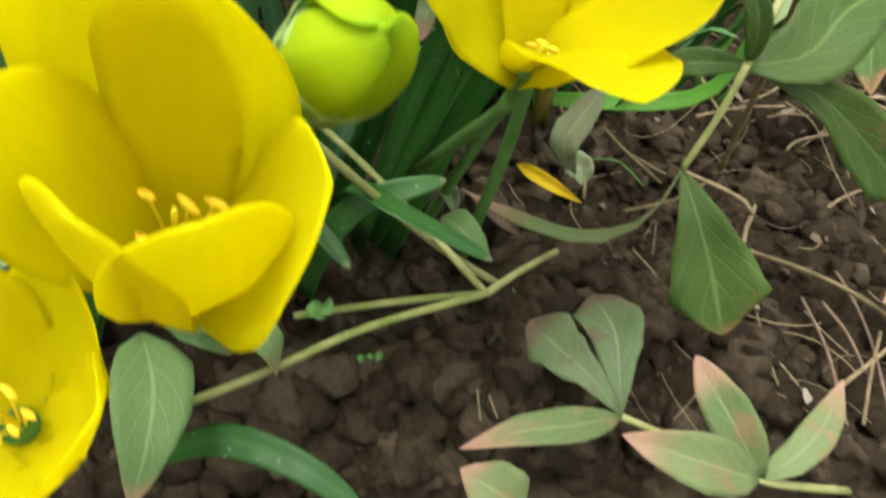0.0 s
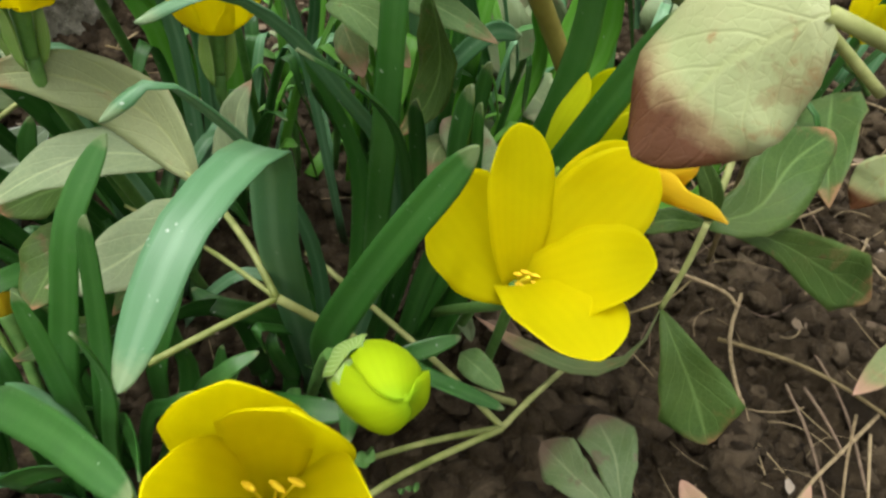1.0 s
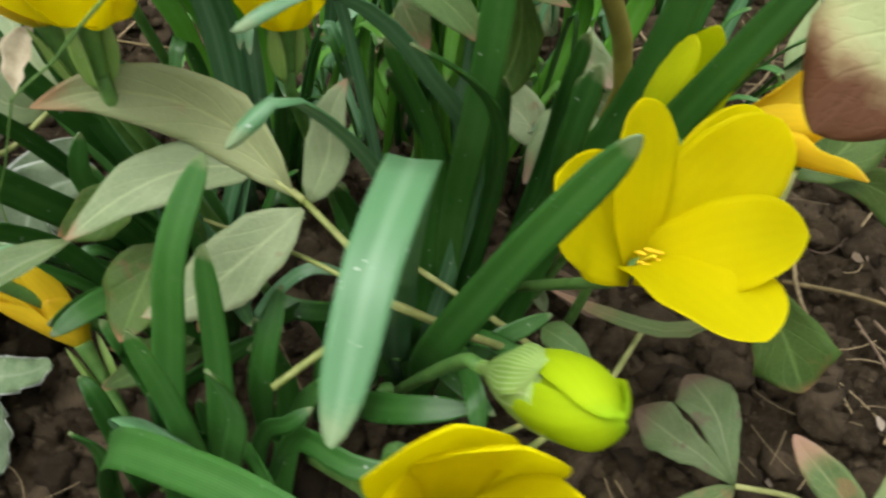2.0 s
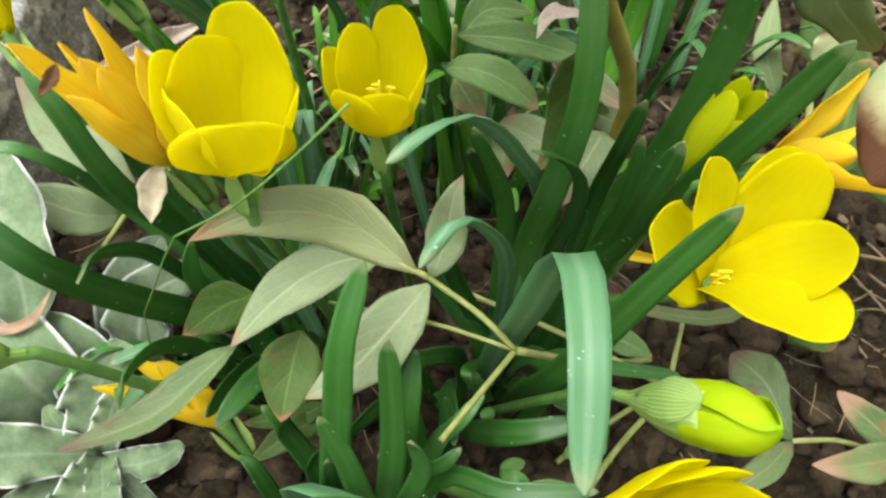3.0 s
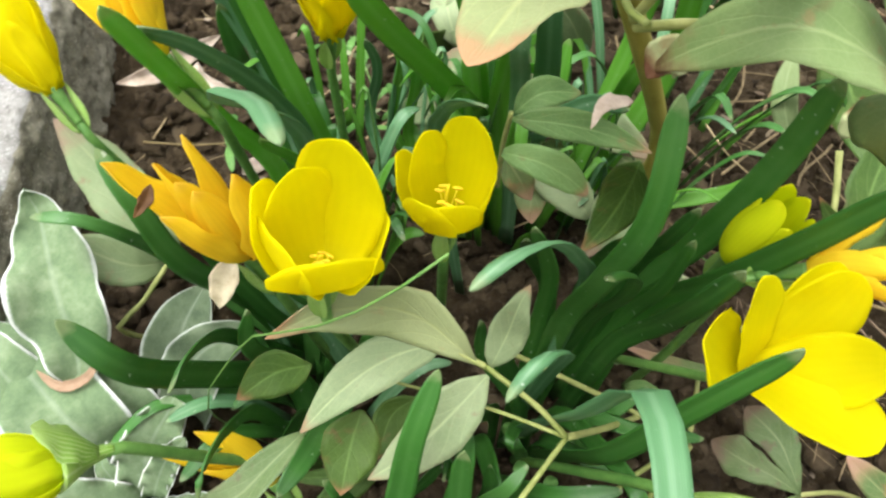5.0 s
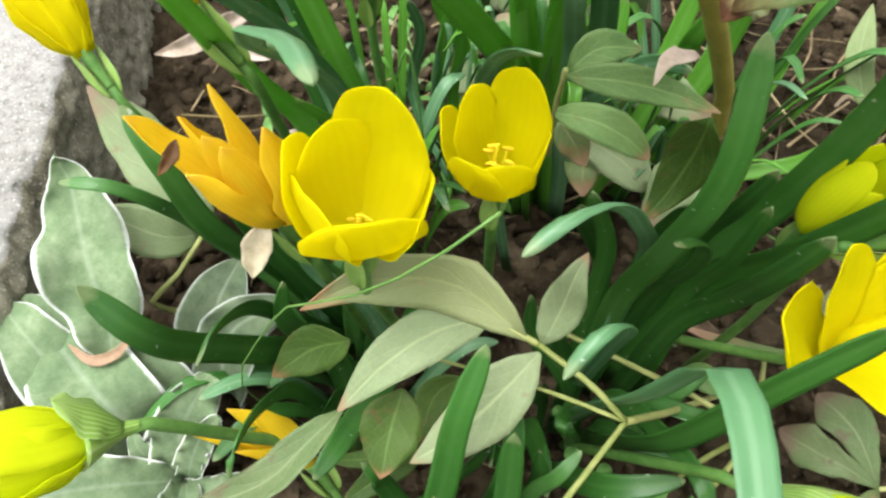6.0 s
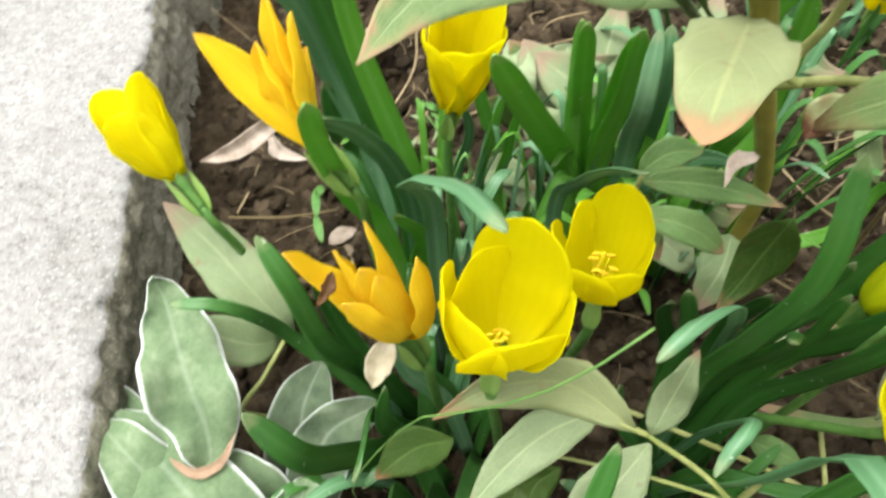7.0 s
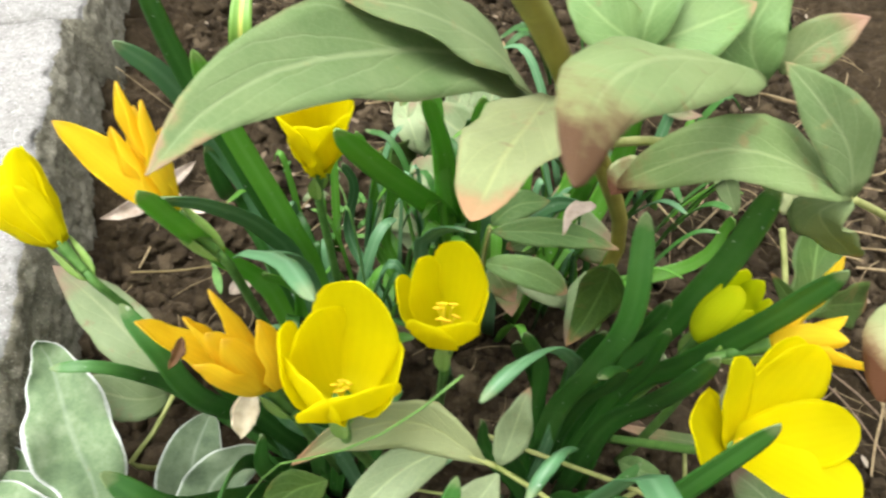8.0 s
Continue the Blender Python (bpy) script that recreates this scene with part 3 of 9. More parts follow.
def soil_sheet():
    def axis_steps(lo, hi, near):
        inner = list(np.arange(lo, hi + 1e-6, near))
        grow, left, right, d = 1.25, [], [], near
        a, b = lo, hi
        while abs(a) < 60:
            d *= grow
            a, b = a - d, b + d
            left.insert(0, a)
            right.append(b)
        return np.array(left + inner + right)
    xs, ys = axis_steps(-0.30, 0.36, 0.0013), axis_steps(0.09, 0.84, 0.0013)
    gx, gy = np.meshgrid(xs, ys)
    far = np.maximum(np.abs(gx - 0.03), np.abs(gy - 0.46))
    gz = ground_heights(gx, gy) * np.clip(1.6 - far, 0, 1)
    w, h = len(xs), len(ys)
    me = bpy.data.meshes.new("ground")
    verts = np.stack([gx, gy, gz], -1).reshape(-1, 3).astype(np.float32)
    a = (np.arange(h - 1)[:, None] * w + np.arange(w - 1)[None]).ravel()
    quads = np.stack([a, a + 1, a + w + 1, a + w], 1).astype(np.int32)
    me.vertices.add(len(verts))
    me.vertices.foreach_set("co", verts.ravel())
    me.loops.add(quads.size)
    me.loops.foreach_set("vertex_index", quads.ravel())
    me.polygons.add(len(quads))
    me.polygons.foreach_set("loop_start", np.arange(0, quads.size, 4, dtype=np.int32))
    me.update(calc_edges=True)
    me.validate()
    me.polygons.foreach_set("use_smooth", np.ones(len(quads), dtype=bool))
    me.materials.append(SOIL)
    return tagged(new("ground", me), "crumbly damp brown garden soil of a flower bed", "soil", kind="structure")


soil_sheet()


def lump(rng, size, big=False):
    """A rough clod as a distorted icosphere; gives vertices and faces."""
    bm = bmesh.new()
    bmesh.ops.create_icosphere(bm, subdivisions=2 if big else 1, radius=size)
    off = Vector((rng.uniform(0, 50), rng.uniform(0, 50), rng.uniform(0, 50)))
    squash = Vector((rng.uniform(0.7, 1.3), rng.uniform(0.7, 1.3), rng.uniform(0.5, 0.9)))
    for v in bm.verts:
        v.co = Vector((v.co.x * squash.x, v.co.y * squash.y, v.co.z * squash.z)) * (1 + 0.8 * noise.noise(v.co / size * 1.3 + off) + 0.42 * noise.noise(v.co / size * 3.4 + off))
    out = [v.co.copy() for v in bm.verts], [tuple(v.index for v in f.verts) for f in bm.faces]
    bm.free()
    return out


def soil_clods(count=26000):
    rng = random.Random(4)
    shapes = [lump(rng, 1.0) for _ in range(24)]
    large = [lump(rng, 1.0, True) for _ in range(12)]
    spots = [(rng.uniform(-0.27, 0.35), rng.uniform(0.10, 0.80)) for _ in range(count)]
    zs = ground_heights([p[0] for p in spots], [p[1] for p in spots])
    verts, faces = [], []
    for (x, y), z in zip(spots, zs):
        if rng.random() > 0.7 + 0.6 * noise.noise(Vector((x * 9, y * 9, 5))):
            continue
        size = 0.0009 + 0.0078 * rng.random() ** 3.8
        vs, fs = rng.choice(large if size > 0.002 else shapes)
        turn = Euler((rng.uniform(-0.6, 0.6), rng.uniform(-0.6, 0.6), rng.uniform(0, 6.28))).to_matrix()
        at = Vector((x, y, z + size * 0.05))
        k = len(verts)
        verts += [at + turn @ (v * size) for v in vs]
        faces += [tuple(i + k for i in f) for f in fs]
    return tagged(obj("soil_clods", verts, faces, None, CRUMB), "small crumbs and clods of brown soil", "soil", kind="stuff")


soil_clods()


def kerb_slab(name, y0, y1, edge, top, label):
    """A worn concrete edging slab: a profile run along y, its face to the bed rough and chipped."""
    prof = [(-1.4, -0.25), (-1.4, 0.0), (-1.0, 0.0)] + [(-0.8 + 0.62 * i / 20, 0.0) for i in range(20)] + [(-0.18 + 0.172 * i / 60, 0.0) for i in range(60)]
    prof += [(-0.006, 0.0), (-0.003, -0.0006), (-0.001, -0.002), (0.0, -0.0045)] + [(0.001 + 0.011 * i / 40, -0.0045 - 0.1 * i / 40) for i in range(1, 41)]
    prof += [(0.02, -0.25)]
    steps = np.concatenate([np.arange(y0, y1, 0.02), np.arange(max(y0, 0.1), min(y1, 0.85), 0.0025), [y1]])
    steps = np.array([y for i, y in enumerate(np.unique(steps.round(4)))])
    verts, faces = [], []
    for y in steps:
        end = min(y - y0, y1 - y)
        for px, pz in prof:
            x, z = edge + px, top + pz
            v = Vector((x * 1.0, y, z))
            near = 1.0 if px > -0.5 else 0.0
            rough = 0.0022 * noise.noise(v * 60) + 0.0022 * noise.noise(v * 150) + 0.0018 * noise.noise(v * 330) + 0.002 * noise.noise(Vector((0, y * 9, z * 14)))
            if px > -0.006:
                chip = 0.005 * max(0.0, noise.noise(Vector((1.7, y * 32, 0)))) + 0.0045 * max(0.0, noise.noise(Vector((4.7, y * 110, 0))))
                x += rough * (1.0 if px >= 0 else 0.6) - (chip if -0.012 < pz else 0)
            z += near * (0.0016 * noise.noise(v * 26) + 0.0010 * noise.noise(v * 110) + 0.0009 * noise.noise(v * 260)) - (0.005 * max(0, 1 - end / 0.006))
            verts.append((x, y, z))
    w = len(prof)
    for j in range(len(steps) - 1):
        for i in range(w - 1):
            a = j * w + i
            faces.append((a, a + w, a + w + 1, a + 1))
    faces += [tuple(range(w)), tuple((len(steps) - 1) * w + i for i in range(w - 1, -1, -1))]
    ob = tagged(obj(name, verts, faces, None, CONCRETE), label, "kerb", kind="structure")
    ob.data.materials.append(STAINED)
    first = next(i for i, p in enumerate(prof) if p[0] > -0.0005)
    for k, f in enumerate(ob.data.polygons):
        f.material_index = 1 if k < (len(steps) - 1) * (w - 1) and k % (w - 1) >= first - 1 or k >= (len(steps) - 1) * (w - 1) else 0
    ob.matrix_world = pose(-0.2025, 0, 0, 0, 0, 11.8)
    return ob


kerb_slab("kerb", -0.6, 0.60, 0.0, 0.076, "pale worn concrete edging slab beside the flower bed")
kerb_slab("kerb", 0.60 + 0.008, 1.6, 0.014, 0.076 - 0.003, "grey worn concrete edging slab behind a joint")
kerb_slab("kerb", 1.61, 2.8, 0.004, 0.076, "pale worn concrete edging slab beside the flower bed")
kerb_slab("kerb", -1.8, -0.608, 0.004, 0.076, "pale worn concrete edging slab beside the flower bed")

# ---- things ----

clump_mid = thing("crocus_leaves", "clump of glossy dark green strap-shaped crocus leaves arching over soil", "leaves", "crocus leaf clumps")
blade("leaf", clump_mid, [(0, 0.236, 0), (-0.0003, 0.2347, 0.077), (0.0043, 0.22, 0.135), (0.0067, 0.2107, 0.18), (0.0031, 0.2177, 0.2216)], 10.8, (0.9607, -0.2753, -0.0362), "strap", BLADE, fold=0.22, thick=0.0011, n=20, m=6)
blade("leaf", clump_mid, [(0.016, 0.24, 0), (0.0305, 0.2599, 0.07), (0.0466, 0.2526, 0.12), (0.0529, 0.2417, 0.175), (0.0479, 0.2272, 0.2253)], 12.8, (0.7847, -0.6026, -0.1453), "strap", BLADE, fold=0.22, thick=0.0011, n=20, m=6)
blade("leaf", clump_mid, [(0.024, 0.236, 0), (0.0372, 0.2518, 0.07), (0.0512, 0.2356, 0.115), (0.0639, 0.2198, 0.165), (0.0743, 0.2111, 0.2022)], 11.8, (0.7597, -0.595, -0.2623), "strap", BLADE, fold=0.22, thick=0.0011, n=20, m=6)
blade("leaf", clump_mid, [(0.014, 0.231, 0), (0.0229, 0.2287, 0.075), (0.0312, 0.2182, 0.11), (0.0315, 0.2019, 0.15), (0.0333, 0.1942, 0.178)], 10.2, (0.8218, -0.5338, -0.1995), "strap", BLADE, fold=0.22, thick=0.0011, n=20, m=6)
blade("leaf", clump_mid, [(-0.002, 0.208, 0), (0.003, 0.186, 0.055), (0.0111, 0.1692, 0.0988), (0.0265, 0.167, 0.143), (0.0429, 0.1669, 0.1815)], 11.4, (0.9088, -0.2976, -0.2922), "strap", BLADE, fold=0.22, thick=0.0011, n=20, m=6)
blade("leaf", clump_mid, [(-0.012, 0.212, 0), (-0.01, 0.19, 0.07), (-0.0045, 0.167, 0.13), (-0.0005, 0.1585, 0.164), (0.0018, 0.1515, 0.1752), (0.0026, 0.14, 0.1785), (0.003, 0.1205, 0.177), (0.0037, 0.0986, 0.1594)], 12.6, (-0.9906, -0.1371, 0), "strap", BLADE_GREY, fold=0.16, thick=0.0011, n=20, m=6)
blade("leaf", clump_mid, [(-0.006, 0.228, 0), (0.0043, 0.2366, 0.1), (-0.011, 0.2123, 0.155), (-0.0254, 0.1961, 0.18), (-0.0375, 0.187, 0.182), (-0.0477, 0.1787, 0.176)], 7.1, (0.9625, 0.0939, 0.2544), "strap", BLADE_GREY, fold=0.22, thick=0.0011, n=20, m=6)
blade("leaf", clump_mid, [(-0.012, 0.222, 0), (-0.0089, 0.2024, 0.09), (-0.0135, 0.1796, 0.145), (-0.0255, 0.1607, 0.1763), (-0.0315, 0.154, 0.175), (-0.0359, 0.1487, 0.1697)], 6.1, (0.99, 0.0031, 0.1408), "strap", BLADE_GREY, fold=0.22, thick=0.0011, n=20, m=6)
blade("leaf", clump_mid, [(0.002, 0.242, 0), (0.0106, 0.2356, 0.08), (0.0131, 0.2185, 0.125), (0.0099, 0.2084, 0.15), (0.0011, 0.199, 0.165), (-0.0087, 0.1861, 0.178)], 6.2, (0.9462, -0.3207, -0.0439), "strap", BLADE, fold=0.22, thick=0.0011, n=20, m=6)
blade("leaf", clump_mid, [(0.01, 0.24, 0), (0.0284, 0.2447, 0.07), (0.0324, 0.232, 0.115), (0.0305, 0.2237, 0.155)], 6.8, (0.8619, -0.4797, -0.1646), "strap", BLADE, fold=0.22, thick=0.0011, n=20, m=6)
blade("leaf", clump_mid, [(0.016, 0.244, 0), (0.0261, 0.2537, 0.09), (0.0279, 0.2368, 0.14), (0.0297, 0.2297, 0.165)], 7.7, (0.9088, -0.4024, -0.1103), "strap", BLADE, fold=0.22, thick=0.0011, n=20, m=6)
blade("leaf", clump_mid, [(-0.008, 0.23, 0), (-0.0084, 0.2391, 0.06), (-0.0109, 0.2362, 0.11), (-0.025, 0.2224, 0.155)], 8.3, (0.9928, -0.0565, 0.1061), "strap", BLADE, fold=0.22, thick=0.0011, n=20, m=6)
blade("leaf", clump_mid, [(0, 0.232, 0), (0.0076, 0.2441, 0.05), (0.0089, 0.2468, 0.1), (0.0092, 0.2305, 0.145)], 9.6, (0.954, -0.293, -0.0635), "strap", BLADE, fold=0.22, thick=0.0011, n=20, m=6)
blade("leaf", clump_mid, [(-0.004, 0.216, 0), (0.0042, 0.2054, 0.05), (0.0134, 0.1787, 0.08), (0.0226, 0.1591, 0.09), (0.0265, 0.1487, 0.08)], 8.7, (-0.2362, -0.786, -0.5714), "strap", BLADE, fold=0.22, thick=0.0011, n=20, m=6)
blade("leaf", clump_mid, [(-0.014, 0.21, 0), (-0.0154, 0.2143, 0.05), (-0.0256, 0.2079, 0.09), (-0.0308, 0.1967, 0.12)], 8.2, (0.9864, 0.075, 0.1464), "strap", BLADE, fold=0.22, thick=0.0011, n=20, m=6)
blade("leaf", clump_mid, [(0.004, 0.214, 0), (0.0142, 0.2056, 0.05), (0.0357, 0.1962, 0.06), (0.0652, 0.1984, 0.055)], 8.1, (-0.2463, -0.9692, 0), "strap", BLADE, fold=0.22, thick=0.0011, n=20, m=6)
blade("leaf", clump_mid, [(-0.004, 0.21, 0), (-0.0099, 0.2059, 0.04), (-0.0207, 0.1834, 0.07), (-0.0177, 0.1817, 0.06)], 6.3, (-0.8994, 0.4372, 0), "strap", BLADE, fold=0.22, thick=0.0011, n=20, m=6)
blade("leaf", clump_mid, [(0.002, 0.205, 0), (-0.0029, 0.1971, 0.04), (0.0112, 0.1851, 0.055), (0.03, 0.1775, 0.05)], 8.5, (-0.7007, -0.7135, 0), "strap", BLADE, fold=0.22, thick=0.0011, n=20, m=6)
blade("leaf", clump_mid, [(-0.006, 0.212, 0), (-0.0153, 0.2106, 0.05), (-0.0337, 0.2149, 0.08), (-0.0372, 0.2183, 0.1)], 8.6, (0.7416, 0.6431, 0.191), "strap", BLADE, fold=0.22, thick=0.0011, n=20, m=6)
blade("leaf", clump_mid, [(-0.002, 0.238, 0), (-0.0017, 0.2603, 0.06), (-0.0184, 0.2461, 0.11), (-0.0257, 0.2292, 0.14)], 8.0, (0.9847, 0.0397, 0.1694), "strap", BLADE, fold=0.22, thick=0.0011, n=20, m=6)

clump_front = thing("crocus_leaves", "low clump of short dark green crocus leaves in front of a stem", "leaves", "crocus leaf clumps")
blade("leaf", clump_front, [(-0.064, 0.127, 0), (-0.064, 0.14, 0.06), (-0.0615, 0.1483, 0.0995), (-0.0594, 0.1555, 0.1258), (-0.0536, 0.1684, 0.148)], 10.7, (0.9975, 0.0008, -0.0703), "strap", BLADE, fold=0.22, thick=0.0011, n=20, m=6)
blade("leaf", clump_front, [(-0.052, 0.132, 0), (-0.046, 0.134, 0.05), (-0.0425, 0.139, 0.098), (-0.0441, 0.1459, 0.1417)], 9.4, (0.9928, -0.1112, -0.0444), "strap", BLADE, fold=0.22, thick=0.0011, n=20, m=6)
blade("leaf", clump_front, [(-0.05, 0.13, 0), (-0.052, 0.132, 0.055), (-0.057, 0.134, 0.09), (-0.0639, 0.1358, 0.1144)], 8.7, (0.9489, 0.2992, 0.1001), "strap", BLADE, fold=0.22, thick=0.0011, n=20, m=6)
blade("leaf", clump_front, [(-0.044, 0.132, 0), (-0.04, 0.13, 0.06), (-0.033, 0.129, 0.098), (-0.034, 0.1275, 0.115), (-0.036, 0.1253, 0.1246)], 7.3, (0.9598, -0.2703, -0.0762), "strap", BLADE, fold=0.22, thick=0.0011, n=20, m=6)
blade("leaf", clump_front, [(-0.06, 0.124, 0), (-0.0647, 0.1376, 0.05), (-0.064, 0.1366, 0.085)], 6.4, (0.9799, 0.1987, 0.017), "strap", BLADE, fold=0.22, thick=0.0011, n=20, m=6)
blade("leaf", clump_front, [(-0.04, 0.132, 0), (-0.0281, 0.1446, 0.06), (-0.0051, 0.1356, 0.075), (0.0239, 0.1356, 0.08)], 8.0, (0.4439, -0.8381, -0.3171), "strap", BLADE, fold=0.22, thick=0.0011, n=20, m=6)
blade("leaf", clump_front, [(-0.085, 0.125, 0.02), (-0.0673, 0.1196, 0.08), (-0.0305, 0.1064, 0.115), (-0.0077, 0.0972, 0.132), (0.0082, 0.0911, 0.139)], 10.6, (0.1147, -0.9281, -0.3542), "strap", BLADE, fold=0.22, thick=0.0011, n=20, m=6)
blade("leaf", clump_front, [(-0.085, 0.125, 0.01), (-0.0783, 0.1253, 0.06), (-0.0834, 0.1231, 0.075)], 6.3, (0.9939, 0.1083, -0.0211), "strap", BLADE, fold=0.22, thick=0.0011, n=20, m=6)
blade("leaf", clump_front, [(-0.04, 0.132, 0), (-0.0366, 0.1423, 0.06), (-0.0269, 0.143, 0.075), (-0.021, 0.1471, 0.08)], 6.9, (0.9004, -0.4133, -0.136), "strap", BLADE, fold=0.22, thick=0.0011, n=20, m=6)
blade("leaf", clump_front, [(-0.048, 0.128, 0), (-0.043, 0.1378, 0.06), (-0.0275, 0.1271, 0.075), (-0.0187, 0.1172, 0.08)], 7.4, (0.5319, -0.7913, -0.3017), "strap", BLADE, fold=0.22, thick=0.0011, n=20, m=6)
blade("leaf", clump_front, [(-0.052, 0.128, 0), (-0.058, 0.1421, 0.05), (-0.0592, 0.1312, 0.065), (-0.0567, 0.1229, 0.07)], 7.3, (0.9444, 0.317, 0.0867), "strap", BLADE, fold=0.22, thick=0.0011, n=20, m=6)
blade("leaf", clump_front, [(-0.036, 0.142, 0), (-0.0317, 0.1589, 0.05), (-0.0216, 0.163, 0.07), (-0.014, 0.1713, 0.075)], 7.4, (0.9189, -0.3747, -0.1236), "strap", BLADE, fold=0.22, thick=0.0011, n=20, m=6)
blade("leaf", clump_front, [(-0.036, 0.144, 0), (-0.0384, 0.1664, 0.05), (-0.0432, 0.1677, 0.07), (-0.0498, 0.1716, 0.08)], 8.3, (0.979, 0.1719, 0.11), "strap", BLADE, fold=0.22, thick=0.0011, n=20, m=6)
blade("leaf", clump_front, [(-0.022, 0.205, 0), (-0.0233, 0.2121, 0.03), (-0.0304, 0.2031, 0.05), (-0.0447, 0.1927, 0.06), (-0.0562, 0.1961, 0.06)], 9.4, (0.459, 0.803, 0.3802), "strap", BLADE, fold=0.22, thick=0.0011, n=20, m=6)
blade("leaf", clump_front, [(-0.03, 0.205, 0), (-0.0444, 0.2056, 0.04), (-0.0454, 0.1812, 0.07), (-0.0463, 0.1596, 0.08)], 7.7, (0.1314, 0.8504, 0.5095), "strap", BLADE, fold=0.22, thick=0.0011, n=20, m=6)

clump_left = thing("crocus_leaves", "clump of long fresh green crocus leaves leaning over grey foliage", "leaves", "crocus leaf clumps")
blade("leaf", clump_left, [(-0.122, 0.252, 0), (-0.1399, 0.2437, 0.06), (-0.1505, 0.2173, 0.12), (-0.1576, 0.2127, 0.158), (-0.168, 0.22, 0.1745)], 9.8, (0.6777, 0.6707, 0.3016), "strap", BLADE, fold=0.22, thick=0.0011, n=20, m=6)
blade("leaf", clump_left, [(-0.118, 0.246, 0), (-0.1261, 0.2128, 0.05), (-0.1412, 0.1834, 0.1), (-0.1476, 0.1619, 0.142), (-0.1616, 0.1628, 0.1646)], 11.6, (0.2716, 0.828, 0.4905), "strap", BLADE, fold=0.22, thick=0.0011, n=20, m=6)
blade("leaf", clump_left, [(-0.128, 0.255, 0), (-0.1737, 0.2528, 0.07), (-0.1816, 0.2354, 0.11), (-0.1927, 0.2289, 0.125), (-0.2094, 0.2279, 0.125)], 6.7, (0.4169, 0.7933, 0.4437), "strap", BLADE, fold=0.22, thick=0.0011, n=20, m=6)
blade("leaf", clump_left, [(-0.116, 0.248, 0), (-0.1327, 0.2162, 0.07), (-0.1314, 0.1885, 0.12), (-0.1292, 0.1635, 0.148), (-0.1305, 0.1523, 0.1479)], 6.4, (0.2799, 0.7933, 0.5407), "strap", BLADE, fold=0.22, thick=0.0011, n=20, m=6)
blade("leaf", clump_left, [(-0.11, 0.2, 0), (-0.1226, 0.1886, 0.06), (-0.1231, 0.1652, 0.1), (-0.124, 0.1457, 0.115), (-0.1249, 0.1359, 0.1091)], 6.8, (0.1119, 0.85, 0.5147), "strap", BLADE, fold=0.22, thick=0.0011, n=20, m=6)
blade("leaf", clump_left, [(-0.09, 0.235, 0), (-0.1038, 0.2356, 0.05), (-0.1202, 0.2289, 0.085), (-0.1298, 0.2253, 0.12)], 8.1, (0.7423, 0.6015, 0.2953), "strap", BLADE_GREY, fold=0.22, thick=0.0011, n=20, m=6)
blade("leaf", clump_left, [(-0.112, 0.252, 0), (-0.1316, 0.2405, 0.06), (-0.147, 0.237, 0.1), (-0.155, 0.2325, 0.14)], 9.4, (0.7032, 0.6421, 0.3054), "strap", BLADE, fold=0.22, thick=0.0011, n=20, m=6)
blade("leaf", clump_left, [(-0.1, 0.22, 0), (-0.1187, 0.22, 0.04), (-0.1293, 0.2084, 0.08), (-0.1283, 0.2125, 0.1)], 9.3, (0.7209, 0.6455, 0.252), "strap", BLADE, fold=0.22, thick=0.0011, n=20, m=6)
blade("leaf", clump_left, [(-0.095, 0.2, 0), (-0.1077, 0.1959, 0.04), (-0.1113, 0.1754, 0.06), (-0.113, 0.1561, 0.07)], 11.4, (-0.0606, 0.8526, 0.519), "strap", BLADE, fold=0.22, thick=0.0011, n=20, m=6)
blade("leaf", clump_left, [(-0.1, 0.2, 0), (-0.1146, 0.2175, 0.03), (-0.1242, 0.2117, 0.06), (-0.1333, 0.2173, 0.08)], 11.3, (0.7819, 0.5914, 0.1973), "strap", BLADE, fold=0.22, thick=0.0011, n=20, m=6)
blade("leaf", clump_left, [(-0.1, 0.24, 0), (-0.1011, 0.2396, 0.05), (-0.1211, 0.2308, 0.09), (-0.1252, 0.2279, 0.11)], 7.9, (0.8606, 0.446, 0.246), "strap", BLADE, fold=0.22, thick=0.0011, n=20, m=6)

clump_rear = thing("crocus_leaves", "tall clump of dark green crocus leaves behind open flowers", "leaves", "crocus leaf clumps")
blade("leaf", clump_rear, [(-0.115, 0.29, 0), (-0.1336, 0.2958, 0.09), (-0.1448, 0.2655, 0.15), (-0.1475, 0.2348, 0.2), (-0.1433, 0.2061, 0.2382)], 9.5, (0.8822, 0.4014, 0.2462), "strap", BLADE_FRESH, fold=0.22, thick=0.0011, n=20, m=6)
blade("leaf", clump_rear, [(-0.125, 0.33, 0), (-0.1287, 0.3384, 0.07), (-0.1461, 0.3326, 0.14), (-0.163, 0.3264, 0.2), (-0.1694, 0.3193, 0.245)], 10.8, (0.9304, 0.3179, 0.1823), "strap", BLADE, fold=0.22, thick=0.0011, n=20, m=6)
blade("leaf", clump_rear, [(-0.135, 0.33, 0), (-0.1456, 0.359, 0.08), (-0.1637, 0.3535, 0.14), (-0.1724, 0.3326, 0.19), (-0.1856, 0.3209, 0.2148)], 12.9, (0.8969, 0.3794, 0.2273), "strap", BLADE_GREY, fold=0.22, thick=0.0011, n=20, m=6)
blade("leaf", clump_rear, [(-0.113, 0.3, 0), (-0.1226, 0.3113, 0.09), (-0.1288, 0.2811, 0.15), (-0.1363, 0.2423, 0.2), (-0.1452, 0.2238, 0.2198)], 9.8, (0.9206, 0.307, 0.2413), "strap", BLADE_GREY, fold=0.22, thick=0.0011, n=20, m=6)
